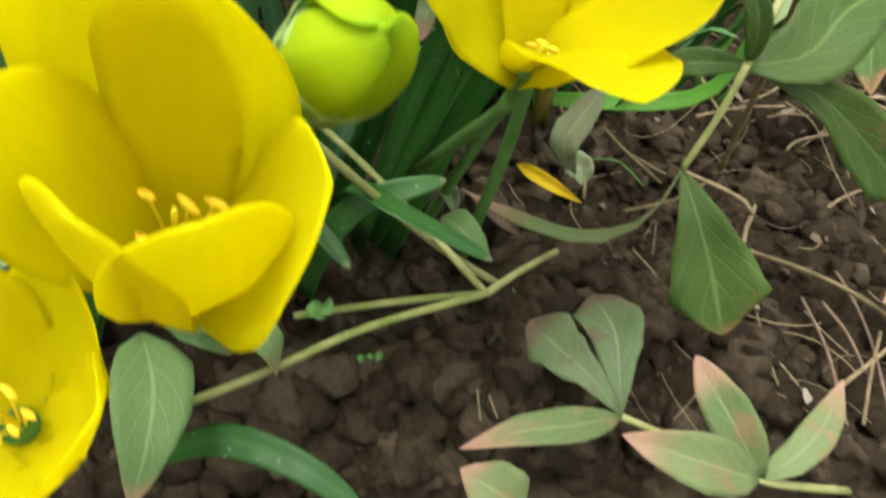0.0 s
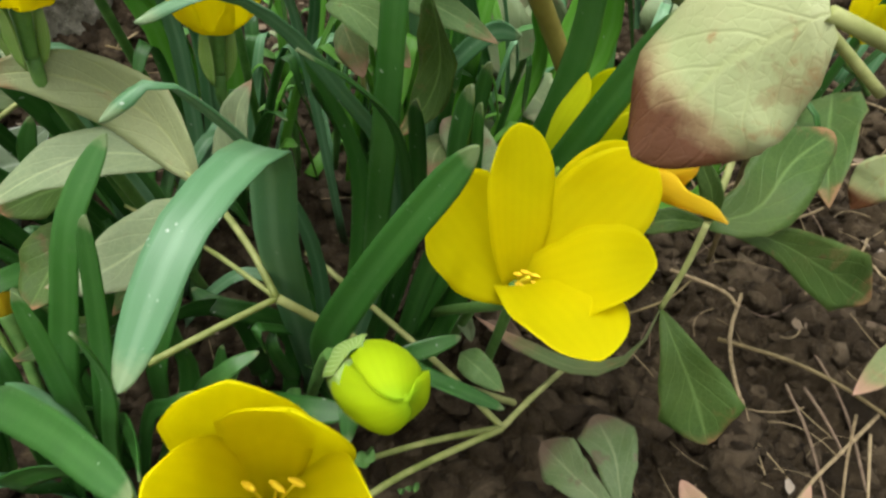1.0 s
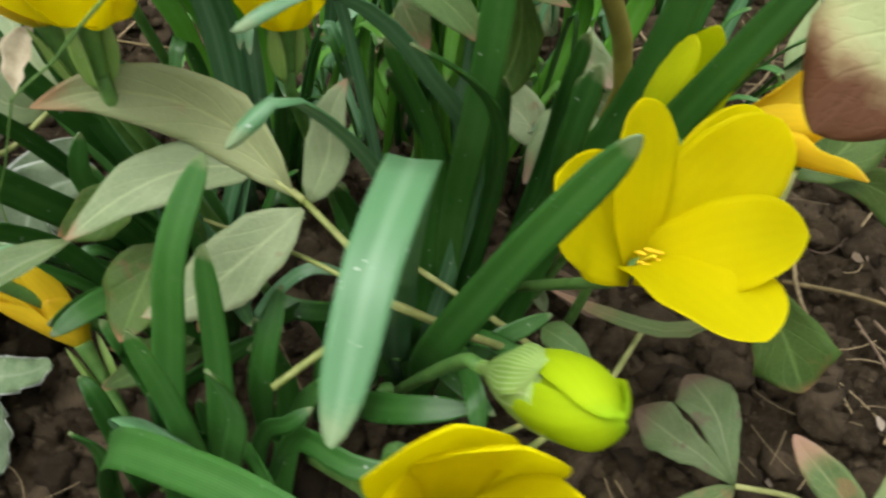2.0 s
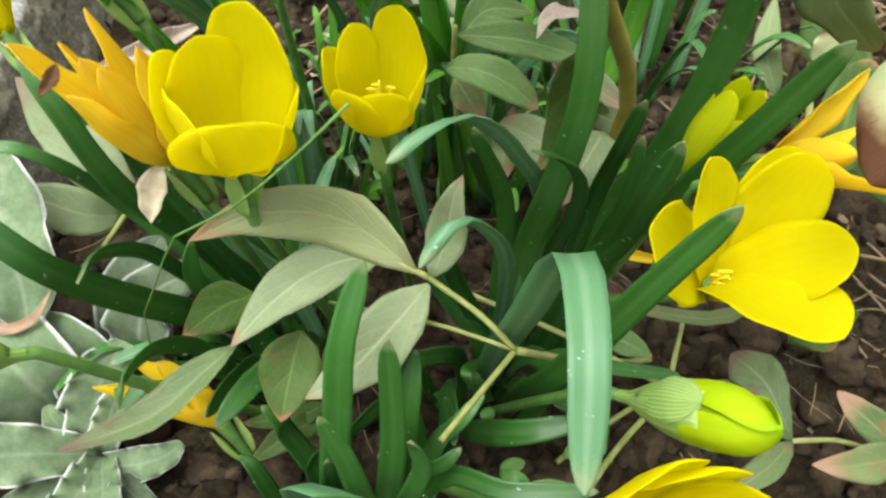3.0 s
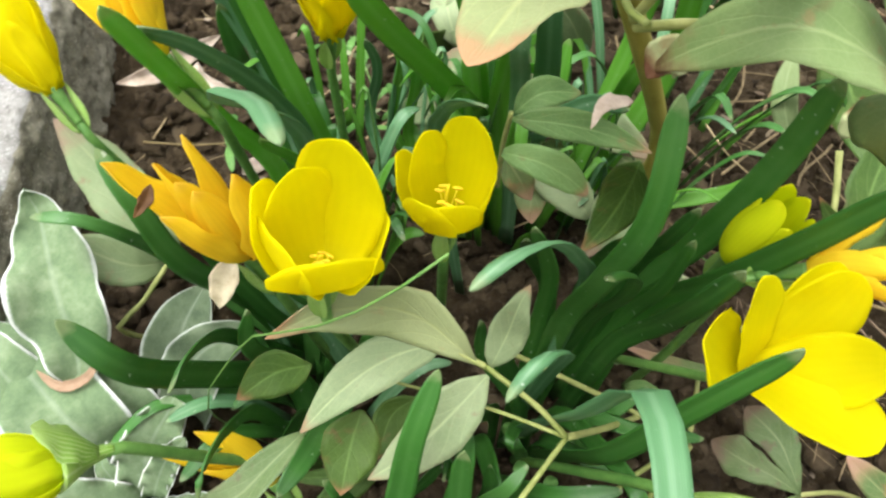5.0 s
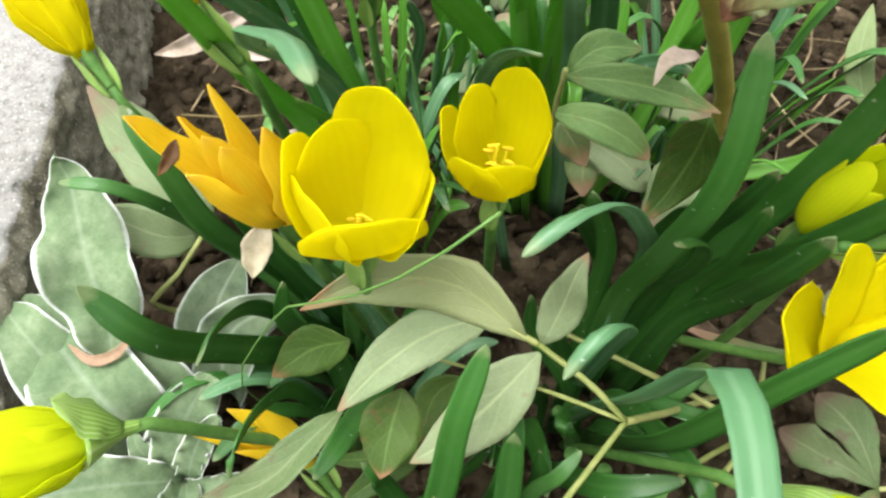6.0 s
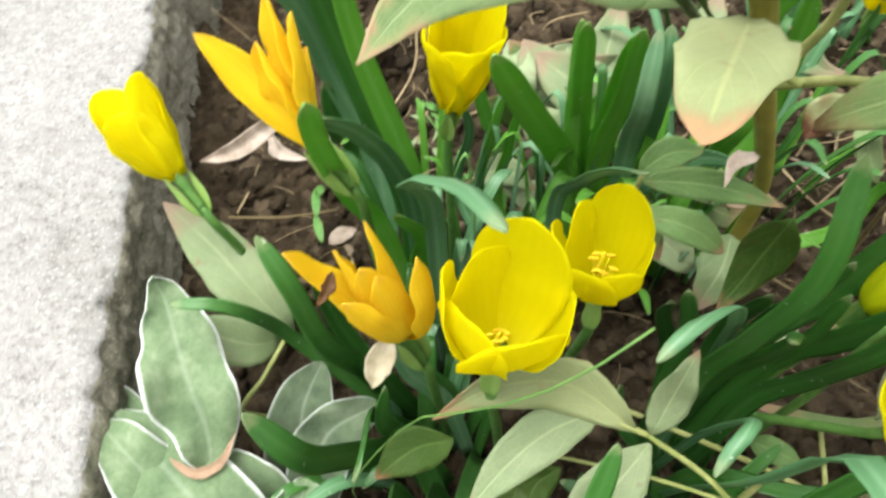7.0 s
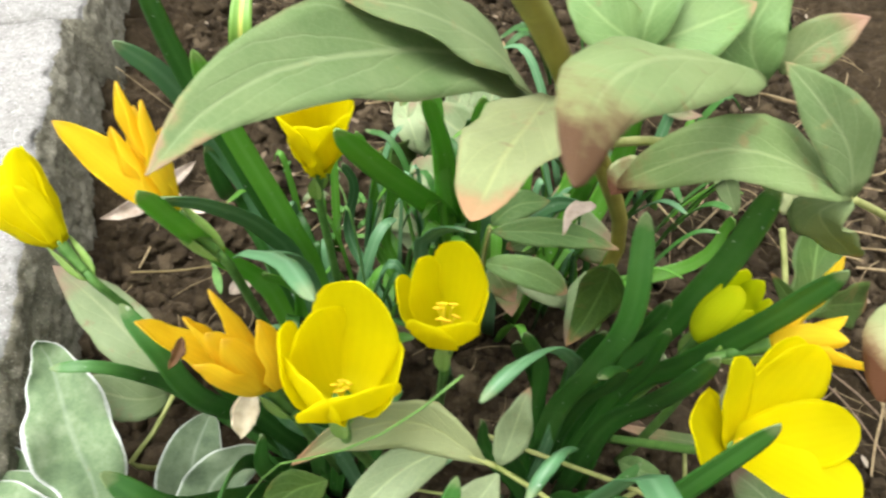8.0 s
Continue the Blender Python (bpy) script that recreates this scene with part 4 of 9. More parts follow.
blade("leaf", clump_rear, [(-0.105, 0.28, 0), (-0.1123, 0.2735, 0.13), (-0.118, 0.205, 0.215), (-0.105, 0.1924, 0.227), (-0.0946, 0.1743, 0.2307)], 9.2, (0.9987, 0.046, -0.024), "strap", BLADE_GREY, fold=0.22, thick=0.0011, n=20, m=6)
blade("leaf", clump_rear, [(-0.113, 0.31, 0), (-0.116, 0.3281, 0.06), (-0.127, 0.3181, 0.12), (-0.1442, 0.3128, 0.18), (-0.1514, 0.3073, 0.22)], 11.9, (0.9597, 0.2235, 0.1703), "strap", BLADE_FRESH, fold=0.22, thick=0.0011, n=20, m=6)
blade("leaf", clump_rear, [(-0.115, 0.28, 0), (-0.1202, 0.2961, 0.07), (-0.1171, 0.2821, 0.11), (-0.1268, 0.2562, 0.15)], 9.7, (0.9835, 0.1503, 0.1011), "strap", BLADE_FRESH, fold=0.22, thick=0.0011, n=20, m=6)
blade("leaf", clump_rear, [(-0.115, 0.3, 0), (-0.1603, 0.3875, 0.06), (-0.1656, 0.3605, 0.1), (-0.1678, 0.3503, 0.14)], 11.6, (0.8851, 0.4294, 0.1796), "strap", BLADE, fold=0.22, thick=0.0011, n=20, m=6)

clump_back = thing("crocus_leaves", "upright tuft of green crocus leaves under a peony stem", "leaves", "crocus leaf clumps")
blade("leaf", clump_back, [(-0.03, 0.37, 0), (-0.0403, 0.3618, 0.07), (-0.056, 0.3312, 0.12), (-0.0805, 0.2872, 0.18), (-0.0953, 0.2663, 0.2147)], 14.9, (0.9365, 0.1037, 0.3349), "strap", BLADE_FRESH, fold=0.22, thick=0.0011, n=20, m=6)
blade("leaf", clump_back, [(-0.025, 0.37, 0), (-0.039, 0.3602, 0.08), (-0.0502, 0.335, 0.15), (-0.0625, 0.2923, 0.2117)], 10.0, (0.9847, -0.1129, 0.133), "strap", BLADE_FRESH, fold=0.22, thick=0.0011, n=20, m=6)
blade("leaf", clump_back, [(-0.02, 0.37, 0), (-0.0245, 0.3782, 0.06), (-0.0309, 0.3541, 0.12), (-0.036, 0.3225, 0.19)], 13.3, (0.9702, -0.2414, 0.0212), "strap", BLADE_FRESH, fold=0.22, thick=0.0011, n=20, m=6)
blade("leaf", clump_back, [(-0.012, 0.37, 0), (-0.0036, 0.3893, 0.06), (-0.0112, 0.3556, 0.12), (-0.0197, 0.33, 0.17), (-0.0214, 0.3298, 0.19)], 14.5, (0.9433, -0.3312, -0.0232), "strap", BLADE_GREY, fold=0.22, thick=0.0011, n=20, m=6)
blade("leaf", clump_back, [(-0.04, 0.3, 0), (-0.0613, 0.2899, 0.12), (-0.0604, 0.258, 0.17), (-0.0543, 0.2423, 0.19), (-0.0466, 0.2337, 0.1961)], 7.2, (0.9525, -0.2967, -0.0682), "strap", BLADE_GREY, fold=0.22, thick=0.0011, n=20, m=6)
blade("leaf", clump_back, [(-0.02, 0.36, 0), (-0.012, 0.3849, 0.05), (-0.0049, 0.3605, 0.09), (-0.0024, 0.3657, 0.13)], 11.9, (0.9073, -0.4071, -0.1052), "strap", BLADE_FRESH, fold=0.22, thick=0.0011, n=20, m=6)
blade("leaf", clump_back, [(-0.03, 0.35, 0), (-0.0202, 0.3702, 0.05), (-0.0103, 0.3429, 0.09), (0.008, 0.3319, 0.12), (0.0227, 0.3178, 0.13)], 11.6, (0.6598, -0.6218, -0.4219), "strap", BLADE_GREY, fold=0.22, thick=0.0011, n=20, m=6)
blade("leaf", clump_back, [(-0.05, 0.36, 0), (-0.0779, 0.3763, 0.04), (-0.0762, 0.3689, 0.09), (-0.0751, 0.3595, 0.12)], 6.6, (0.9762, 0.0713, 0.2049), "strap", BLADE_FRESH, fold=0.22, thick=0.0011, n=20, m=6)
blade("leaf", clump_back, [(-0.06, 0.36, 0), (-0.0879, 0.3852, 0.04), (-0.0852, 0.3776, 0.09), (-0.0819, 0.3728, 0.12)], 6.1, (0.9826, 0.0699, 0.1722), "strap", BLADE_FRESH, fold=0.22, thick=0.0011, n=20, m=6)
blade("leaf", clump_back, [(-0.07, 0.35, 0), (-0.1015, 0.3842, 0.04), (-0.0975, 0.3767, 0.09), (-0.1018, 0.3619, 0.12)], 6.7, (0.9574, 0.1636, 0.2378), "strap", BLADE_GREY, fold=0.22, thick=0.0011, n=20, m=6)
blade("leaf", clump_back, [(-0.03, 0.35, 0), (-0.0233, 0.4114, 0.05), (-0.0183, 0.4019, 0.08), (0.0016, 0.3849, 0.1)], 11.2, (0.9508, -0.2118, -0.2262), "strap", BLADE_FRESH, fold=0.22, thick=0.0011, n=20, m=6)
blade("leaf", clump_back, [(-0.03, 0.35, 0), (-0.0269, 0.4054, 0.05), (-0.0246, 0.4137, 0.08), (-0.0095, 0.4109, 0.1)], 11.4, (0.984, -0.1285, -0.123), "strap", BLADE_FRESH, fold=0.22, thick=0.0011, n=20, m=6)
blade("leaf", clump_back, [(-0.04, 0.34, 0), (-0.0337, 0.4171, 0.05), (-0.0224, 0.4104, 0.1)], 10.6, (0.9896, -0.1005, -0.1029), "strap", BLADE_FRESH, fold=0.22, thick=0.0011, n=20, m=6)
blade("leaf", clump_back, [(-0.08, 0.34, 0), (-0.0736, 0.4262, 0.03), (-0.0875, 0.4056, 0.08), (-0.0959, 0.3898, 0.12)], 9.9, (0.9863, 0.15, 0.0683), "strap", BLADE_FRESH, fold=0.22, thick=0.0011, n=20, m=6)
blade("leaf", clump_back, [(0.03, 0.37, 0), (0.1113, 0.3629, 0.04), (0.1217, 0.3577, 0.08), (0.1131, 0.3416, 0.1)], 8.6, (0.3785, -0.759, -0.5297), "strap", BLADE_FRESH, fold=0.22, thick=0.0011, n=20, m=6)

crocus("wide-open yellow star-shaped crocus flower over bare soil", (0.0572, 0.1945, 0.117), (0.0080, -0.0160, 0.0360), [(0.0452, 0.2022, 0.1664), (0.0795, 0.2090, 0.1640), (0.0880, 0.1822, 0.1535), (0.0822, 0.1582, 0.1418), (0.0296, 0.1868, 0.1502), (0.0745, 0.2140, 0.1630)], (19, 26, 25, 28, 32, 22), (0.0, 0.02, -0.02, -0.10, 0.05, 0.0), (0.0107, 0.2701, 0), fold=0.26, seed=3, spathe=False, tube_len=0.010, stamen=0.011)
crocus("open goblet-shaped yellow crocus flower among green leaves", (-0.0912, 0.1868, 0.1650), (0, 0.001, 0.045), [(-0.0850, 0.2000, 0.2086), (-0.0985, 0.1955, 0.2005), (-0.1085, 0.1890, 0.1985), (-0.1020, 0.1775, 0.1940), (-0.0862, 0.1722, 0.1910), (-0.0718, 0.1890, 0.1905)], (30, 25, 23, 28, 33, 25), (0.12, 0.12, 0.19, 0.19, 0.19, 0.19), (-0.075, 0.235, 0), fold=0.2, wave=0.03, tube_len=0.016, stamen=0.008)
crocus("smaller open yellow crocus cup with orange stamens", (-0.0552, 0.2235, 0.1510), (-0.001, 0.003, 0.03), [(-0.0500, 0.2362, 0.1890), (-0.0655, 0.2335, 0.1832), (-0.0738, 0.2295, 0.1762), (-0.0635, 0.2110, 0.1740), (-0.0530, 0.2110, 0.1745), (-0.0412, 0.2240, 0.1755)], (24, 20, 19, 20, 20, 20), (0.13, 0.13, 0.17, 0.19, 0.19, 0.17), (-0.05, 0.27, 0), fold=0.2, wave=0.04, seed=7, stamen=0.015)
crocus("large open yellow crocus cup near the ground", (0.0238, 0.1120, 0.1080), (0.0100, -0.0165, 0.0465), [(0.0222, 0.1037, 0.1675), (0.0330, 0.1042, 0.1655), (0.0530, 0.0975, 0.1525), (0.0425, 0.0900, 0.1470), (0.0305, 0.0850, 0.1450), (0.0124, 0.0910, 0.1495)], (28, 27, 28, 26, 26, 24), (0.09, 0.11, 0.09, 0.15, 0.15, 0.10), (-0.03, 0.16, 0.02), fold=0.22, wave=0.03, seed=11, stamen=0.020, tilts=(-0.4, 0.0, 0.4, 0.0, 0.0, -0.3))
crocus("open yellow crocus flower with orange stamens beside a leaf", (0.0093, 0.0874, 0.0818), (0.004, -0.012, 0.035), ring((0.0093, 0.0874, 0.0818), (0.004, -0.012, 0.035), 0.034, 0.02, 0.2, 1.0, 0.07, 4), 23, 0.13, (-0.03, 0.09, 0), seed=12)
crocus("half-open yellow crocus flower leaning towards the kerb", (-0.2205, 0.2885, 0.1310), (-0.028, 0.020, 0.032), [(-0.2487, 0.2972, 0.1670), (-0.2386, 0.3200, 0.1620), (-0.2560, 0.3030, 0.1540), (-0.2420, 0.2900, 0.1610), (-0.2340, 0.3080, 0.1710), (-0.2480, 0.3150, 0.1530)], (25, 25, 24, 25, 23, 22), 0.05, (-0.17, 0.3, 0), fold=0.3, inside=False)
crocus("half-open yellow crocus flower seen from the side", (-0.1075, 0.302, 0.164), (0.004, -0.014, 0.055), ring((-0.1075, 0.302, 0.164), (0.004, -0.014, 0.055), 0.050, 0.0150, 0.5, 1.0, 0.10, 8), 25, 0.03, (-0.1, 0.33, 0), fold=0.4, inside=False)
LEMON_BASE, LEMON_AXIS = (-0.1570, 0.1375, 0.1290), (-0.0265, -0.0200, 0.0146)
crocus("fresh yellow-green crocus bud just opening over silver foliage", LEMON_BASE, LEMON_AXIS, ring(LEMON_BASE, LEMON_AXIS, 0.0345, 0.0130, 0.9, 1.0, 0.06, 8)[::2] + ring(LEMON_BASE, LEMON_AXIS, 0.0300, 0.0100, 0.9, 1.0, 0.06, 9)[1::2], 20.5, 0.10, (-0.1, 0.185, 0.02), LEMON, fold=0.26, wave=0.05, seed=5, tube_len=0.006, sheath=0.006)
bud('closed lime-green crocus bud in a papery sheath', (0.0288, 0.1402, 0.1300), (0.0204, -0.0230, 0.0307), 0.0430, 16.2, (-0.01, 0.2, 0.01), 0.60)
crocus("yellow-green half-open crocus between dark leaves", (0.057, 0.243, 0.122), (0.007, -0.008, 0.05), ring((0.057, 0.243, 0.122), (0.007, -0.008, 0.05), 0.043, 0.0085, 0.4, 1.0, 0.14, 3), 13, 0.14, (0.03, 0.26, 0), LEMON, fold=0.4, inside=False)
crocus("small yellow crocus flower behind peony leaves", (0.2087, 0.5846, 0.06), (0, -0.01, 0.05), ring((0.2087, 0.5846, 0.06), (0, -0.01, 0.05), 0.04, 0.016, 0.4, 1.0, 0.07, 3), 20, 0.2, (0.25, 0.6355, 0), inside=False)

crocus("wilted orange-yellow crocus flower with shrivelled pointed tepals", (-0.1192, 0.2050, 0.1455), (-0.016, -0.004, 0.05), [(-0.1528, 0.1972, 0.1931), (-0.1389, 0.1988, 0.1933), (-0.1302, 0.2023, 0.2021), (-0.1156, 0.1954, 0.1960), (-0.1350, 0.1870, 0.1850), (-0.1265, 0.1925, 0.1905), (-0.1310, 0.1930, 0.1930)], (15, 14, 13, 14, 16, 13, 12), (0.06, 0.08, 0.07, 0.14, 0.10, 0.1, 0.05), (-0.1, 0.245, 0), ORANGE, fold=0.55, wave=0.16, inside=False, tube_len=0.018)
crocus("wilted orange crocus flower with long spread tepals", (-0.1521, 0.2513, 0.1848), (-0.03, 0, 0.05), [(-0.1875, 0.2594, 0.2213), (-0.165, 0.264, 0.2341), (-0.1565, 0.2584, 0.2309), (-0.1681, 0.2565, 0.2214), (-0.1551, 0.266, 0.2142), (-0.1633, 0.2678, 0.2221)], 15.5, 0.03, (-0.13, 0.31, 0), ORANGE, fold=0.7, wave=0.12, inside=False, tube_len=0.02)
crocus("wilted orange crocus flower lying low under leaves", (-0.112, 0.1645, 0.045), (-0.0262, 0.017, 0.039), [(-0.1539, 0.1612, 0.075), (-0.1392, 0.1674, 0.085), (-0.1299, 0.1675, 0.085), (-0.1187, 0.1644, 0.07), (-0.1367, 0.1582, 0.07)], 13, 0.03, (-0.0779, 0.1414, -0.004), ORANGE, fold=0.8, wave=0.15, inside=False, spathe=True, tube_len=0.012)
crocus("faded orange crocus flower with drooping twisted tepals", (0.07, 0.222, 0.146), (0.0267, -0.0048, 0.0175), [(0.1035, 0.248, 0.17), (0.1023, 0.2019, 0.1571), (0.0927, 0.219, 0.1686), (0.0912, 0.2102, 0.165), (0.0938, 0.2071, 0.1567)], 13, 0.02, (0.05, 0.25, 0), ORANGE, fold=0.7, wave=0.15, inside=False)

peony_a = thing("peony_leaf_spray", "pale grey-green peony leaf spray with browned tips lying over crocus leaves", "leaf spray", "peony sprays")
tube("stem", peony_a, [(-0.006, 0.1692, 0.1072), (-0.0183, 0.1765, 0.115), (-0.0363, 0.1858, 0.1212)], 1.15, 1.0, STEM_GREEN)
tube("stem", peony_a, [(-0.0363, 0.1858, 0.1212), (-0.049, 0.1903, 0.124), (-0.057, 0.1937, 0.126)], 1.2, 0.8, STEM_GREEN)
tube("stem", peony_a, [(-0.006, 0.1692, 0.1072), (-0.0278, 0.1754, 0.108), (-0.0458, 0.1811, 0.105), (-0.0712, 0.1883, 0.1)], 0.85, 0.6, STEM_GREEN)
tube("stem", peony_a, [(-0.006, 0.1692, 0.1072), (-0.0178, 0.1525, 0.104), (-0.028, 0.1384, 0.1005)], 1.0, 1.1, STEM_GREEN)
tube("stem", peony_a, [(-0.006, 0.1692, 0.1072), (0.019, 0.1921, 0.07), (0.0482, 0.2196, 0.03), (0.0765, 0.2438, 0)], 1.4, 1.5, STEM_GREEN)
blade("leaf", peony_a, [(-0.0401, 0.1865, 0.122), (-0.0599, 0.1962, 0.132), (-0.0766, 0.1937, 0.14), (-0.0942, 0.1867, 0.143), (-0.1091, 0.1775, 0.14)], 20.0, (0.149, 0.5298, 0.8349), "lance", PEONY_YELLOWED, fold=0.25, wave=0.11, ragged=0.09)
blade("leaf", peony_a, [(-0.0511, 0.1933, 0.123), (-0.0693, 0.184, 0.125), (-0.0841, 0.173, 0.12), (-0.0971, 0.1601, 0.11)], 17.2, (-0.6067, 0.6812, 0.4098), "lance", PEONY_PALE, fold=0.2, wave=0.11, ragged=0.09)
blade("leaf", peony_a, [(-0.0357, 0.1828, 0.121), (-0.0477, 0.1712, 0.11), (-0.0594, 0.1613, 0.1), (-0.0732, 0.1521, 0.095)], 20.7, (-0.73, 0.556, 0.3975), "lance", PEONY_PALE, fold=0.2, wave=0.11, ragged=0.09)
blade("leaf", peony_a, [(-0.0351, 0.1858, 0.121), (-0.0311, 0.1913, 0.135), (-0.0297, 0.1927, 0.15), (-0.0271, 0.1962, 0.158)], 13.3, (0.9621, -0.2325, -0.1427), "lance", PEONY_PALE, fold=0.2, wave=0.11, ragged=0.09)
blade("leaf", peony_a, [(-0.0784, 0.1754, 0.1), (-0.0814, 0.165, 0.09), (-0.083, 0.151, 0.08)], 21.5, (-0.9834, 0.0406, 0.1766), "lance", PEONY_DARK, fold=0.2, wave=0.11, ragged=0.09)
blade("leaf", peony_a, [(-0.101, 0.1968, 0.09), (-0.1159, 0.1972, 0.08), (-0.131, 0.1888, 0.07)], 19.0, (-0.5513, 0.5895, 0.5904), "lance", PEONY_DARK, fold=0.2, wave=0.11, ragged=0.09)
blade("leaf", peony_a, [(-0.0954, 0.1612, 0.11), (-0.1051, 0.1491, 0.108), (-0.1165, 0.1367, 0.104), (-0.1429, 0.1252, 0.099)], 12.0, (-0.6176, 0.7774, 0.1191), "lance", PEONY_MOTTLED, fold=0.55, wave=0.11, ragged=0.09)
blade("leaf", peony_a, [(-0.0709, 0.1738, 0.05), (-0.086, 0.1621, 0.05), (-0.0999, 0.1511, 0.045)], 11.3, (-0.6, 0.6698, 0.4375), "lance", PEONY_DARK, fold=0.2, wave=0.11, ragged=0.09)
blade("leaf", peony_a, [(-0.0724, 0.1707, 0.06), (-0.0845, 0.1698, 0.05), (-0.1089, 0.1697, 0.04)], 9.2, (-0.2904, 0.821, 0.4916), "lance", PEONY_DARK, fold=0.2, wave=0.11, ragged=0.09)
blade("leaf", peony_a, [(-0.0592, 0.1924, 0.08), (-0.0685, 0.1882, 0.07), (-0.0726, 0.1732, 0.06)], 13.7, (-0.9004, 0.3203, 0.2944), "lance", PEONY_DARK, fold=0.2, wave=0.11, ragged=0.09)

peony_b = thing("peony_leaf_spray", "green peony spray with forked stalk hanging over bare soil", "leaf spray", "peony sprays")
tube("stem", peony_b, [(0.1115, 0.269, 0.106), (0.1106, 0.2622, 0.09), (0.108, 0.255, 0.072)], 1.3, 1.1, STEM_GREEN)
tube("stem", peony_b, [(0.1109, 0.2998, 0.135), (0.1127, 0.285, 0.12), (0.1115, 0.269, 0.106)], 1.6, 1.3, STEM_GREEN)
tube("stem", peony_b, [(0.1435, 0.3763, 0), (0.1352, 0.363, 0.06), (0.1282, 0.3491, 0.1), (0.1234, 0.3419, 0.12)], 1.5, 1.3, STEM_BROWN)
blade("leaf", peony_b, [(0.108, 0.255, 0.072), (0.1169, 0.2454, 0.066), (0.131, 0.2391, 0.05), (0.1423, 0.2309, 0.035)], 32.1, (-0.7898, -0.3248, -0.5203), "kite", PEONY_DARK, fold=0.2, wave=0.11, ragged=0.09)
blade("leaf", peony_b, [(0.1115, 0.269, 0.106), (0.1381, 0.2802, 0.1), (0.1623, 0.2941, 0.085), (0.1966, 0.316, 0.06)], 28.8, (-0.1355, -0.5567, -0.8196), "kite", PEONY_DARK, fold=0.2, wave=0.11, ragged=0.09)
blade("leaf", peony_b, [(0.1115, 0.269, 0.106), (0.1274, 0.2813, 0.11), (0.1351, 0.3014, 0.12), (0.1491, 0.3242, 0.125)], 26.3, (0.8229, -0.4354, -0.365), "oval", PEONY_DARK, fold=0.2, wave=0.11, ragged=0.09)
blade("leaf", peony_b, [(0.1115, 0.269, 0.106), (0.0985, 0.2713, 0.1), (0.0838, 0.256, 0.1)], 9.4, (-0.4246, 0.5823, 0.6933), "lance", PEONY_DARK, fold=0.2, wave=0.11, ragged=0.09)
blade("leaf", peony_b, [(0.108, 0.255, 0.072), (0.1037, 0.2383, 0.06), (0.0885, 0.236, 0.045), (0.0624, 0.2502, 0.03), (0.039, 0.2653, 0.02)], 8.8, (0.174, 0.9841, -0.0356), "lance", PEONY_RED, fold=0.2, wave=0.11, ragged=0.09)
blade("leaf", peony_b, [(0.1115, 0.269, 0.106), (0.1078, 0.268, 0.12), (0.095, 0.271, 0.135)], 7.8, (0.8619, 0.1619, 0.4805), "lance", PEONY_DARK, fold=0.2, wave=0.11, ragged=0.09)
blade("leaf", peony_b, [(0.1262, 0.3251, 0.12), (0.1283, 0.3275, 0.13), (0.1281, 0.3323, 0.14)], 13.2, (0.9751, -0.2215, -0.0135), "lance", PEONY_BROWN, fold=0.2, wave=0.11, ragged=0.09)

peony_c = thing("peony_leaf_spray", "low peony leaf fan with reddened leaf edges close to soil", "leaf spray", "peony sprays")
blade("leaf", peony_c, [(0.1193, 0.19, 0.025), (0.1057, 0.1954, 0.03), (0.0965, 0.2006, 0.029), (0.0831, 0.214, 0.022)], 19.5, (0.348, 0.73, 0.589), "kite", PEONY_MOTTLED, fold=0.2, wave=0.14, ragged=0.16)
blade("leaf", peony_c, [(0.1193, 0.19, 0.025), (0.1129, 0.2014, 0.033), (0.1083, 0.2111, 0.036), (0.0995, 0.2292, 0.03)], 22.5, (0.902, 0.215, 0.375), "kite", PEONY_MOTTLED, fold=0.2, wave=0.11, ragged=0.09)
blade("leaf", peony_c, [(0.1193, 0.19, 0.025), (0.1047, 0.1749, 0.03), (0.0918, 0.1657, 0.03), (0.0782, 0.1575, 0.022)], 11.0, (-0.6209, 0.7774, 0.1008), "lance", PEONY_RED, fold=0.2, wave=0.11, ragged=0.09)
tube("stem", peony_c, [(0.1193, 0.19, 0.025), (0.1427, 0.1946, 0.02), (0.1582, 0.1816, 0.035), (0.1996, 0.213, 0.01)], 1.1, 1.4, STEM_GREEN)
blade("leaf", peony_c, [(0.1582, 0.1816, 0.035), (0.1454, 0.1758, 0.04), (0.1301, 0.1714, 0.043), (0.1168, 0.1719, 0.04)], 15.8, (-0.1149, 0.7948, 0.5959), "lance", PEONY_RED, fold=0.2, wave=0.11, ragged=0.09)
blade("leaf", peony_c, [(0.1582, 0.1816, 0.035), (0.147, 0.1851, 0.045), (0.1374, 0.1905, 0.05), (0.1288, 0.1984, 0.053)], 13.3, (0.6355, 0.4139, 0.6517), "oval", PEONY_RED, fold=0.2, wave=0.11, ragged=0.09)
blade("leaf", peony_c, [(0.1582, 0.1816, 0.035), (0.1674, 0.1933, 0.04), (0.1721, 0.205, 0.045), (0.1752, 0.2197, 0.048)], 10.2, (0.8952, -0.4343, 0.0997), "lance", PEONY_RED, fold=0.2, wave=0.11, ragged=0.09)
blade("leaf", peony_c, [(0.1011, 0.1508, 0.02), (0.0919, 0.1488, 0.025), (0.0806, 0.1502, 0.025)], 16.6, (0.101, 0.8516, 0.5143), "lance", PEONY_RED, fold=0.2, wave=0.11, ragged=0.09)
blade("leaf", peony_c, [(0.2347, 0.3369, 0.03), (0.2163, 0.3061, 0.035), (0.1998, 0.2822, 0.035)], 14.9, (-0.8379, 0.5416, 0.0681), "lance", PEONY_RED, fold=0.2, wave=0.11, ragged=0.09)

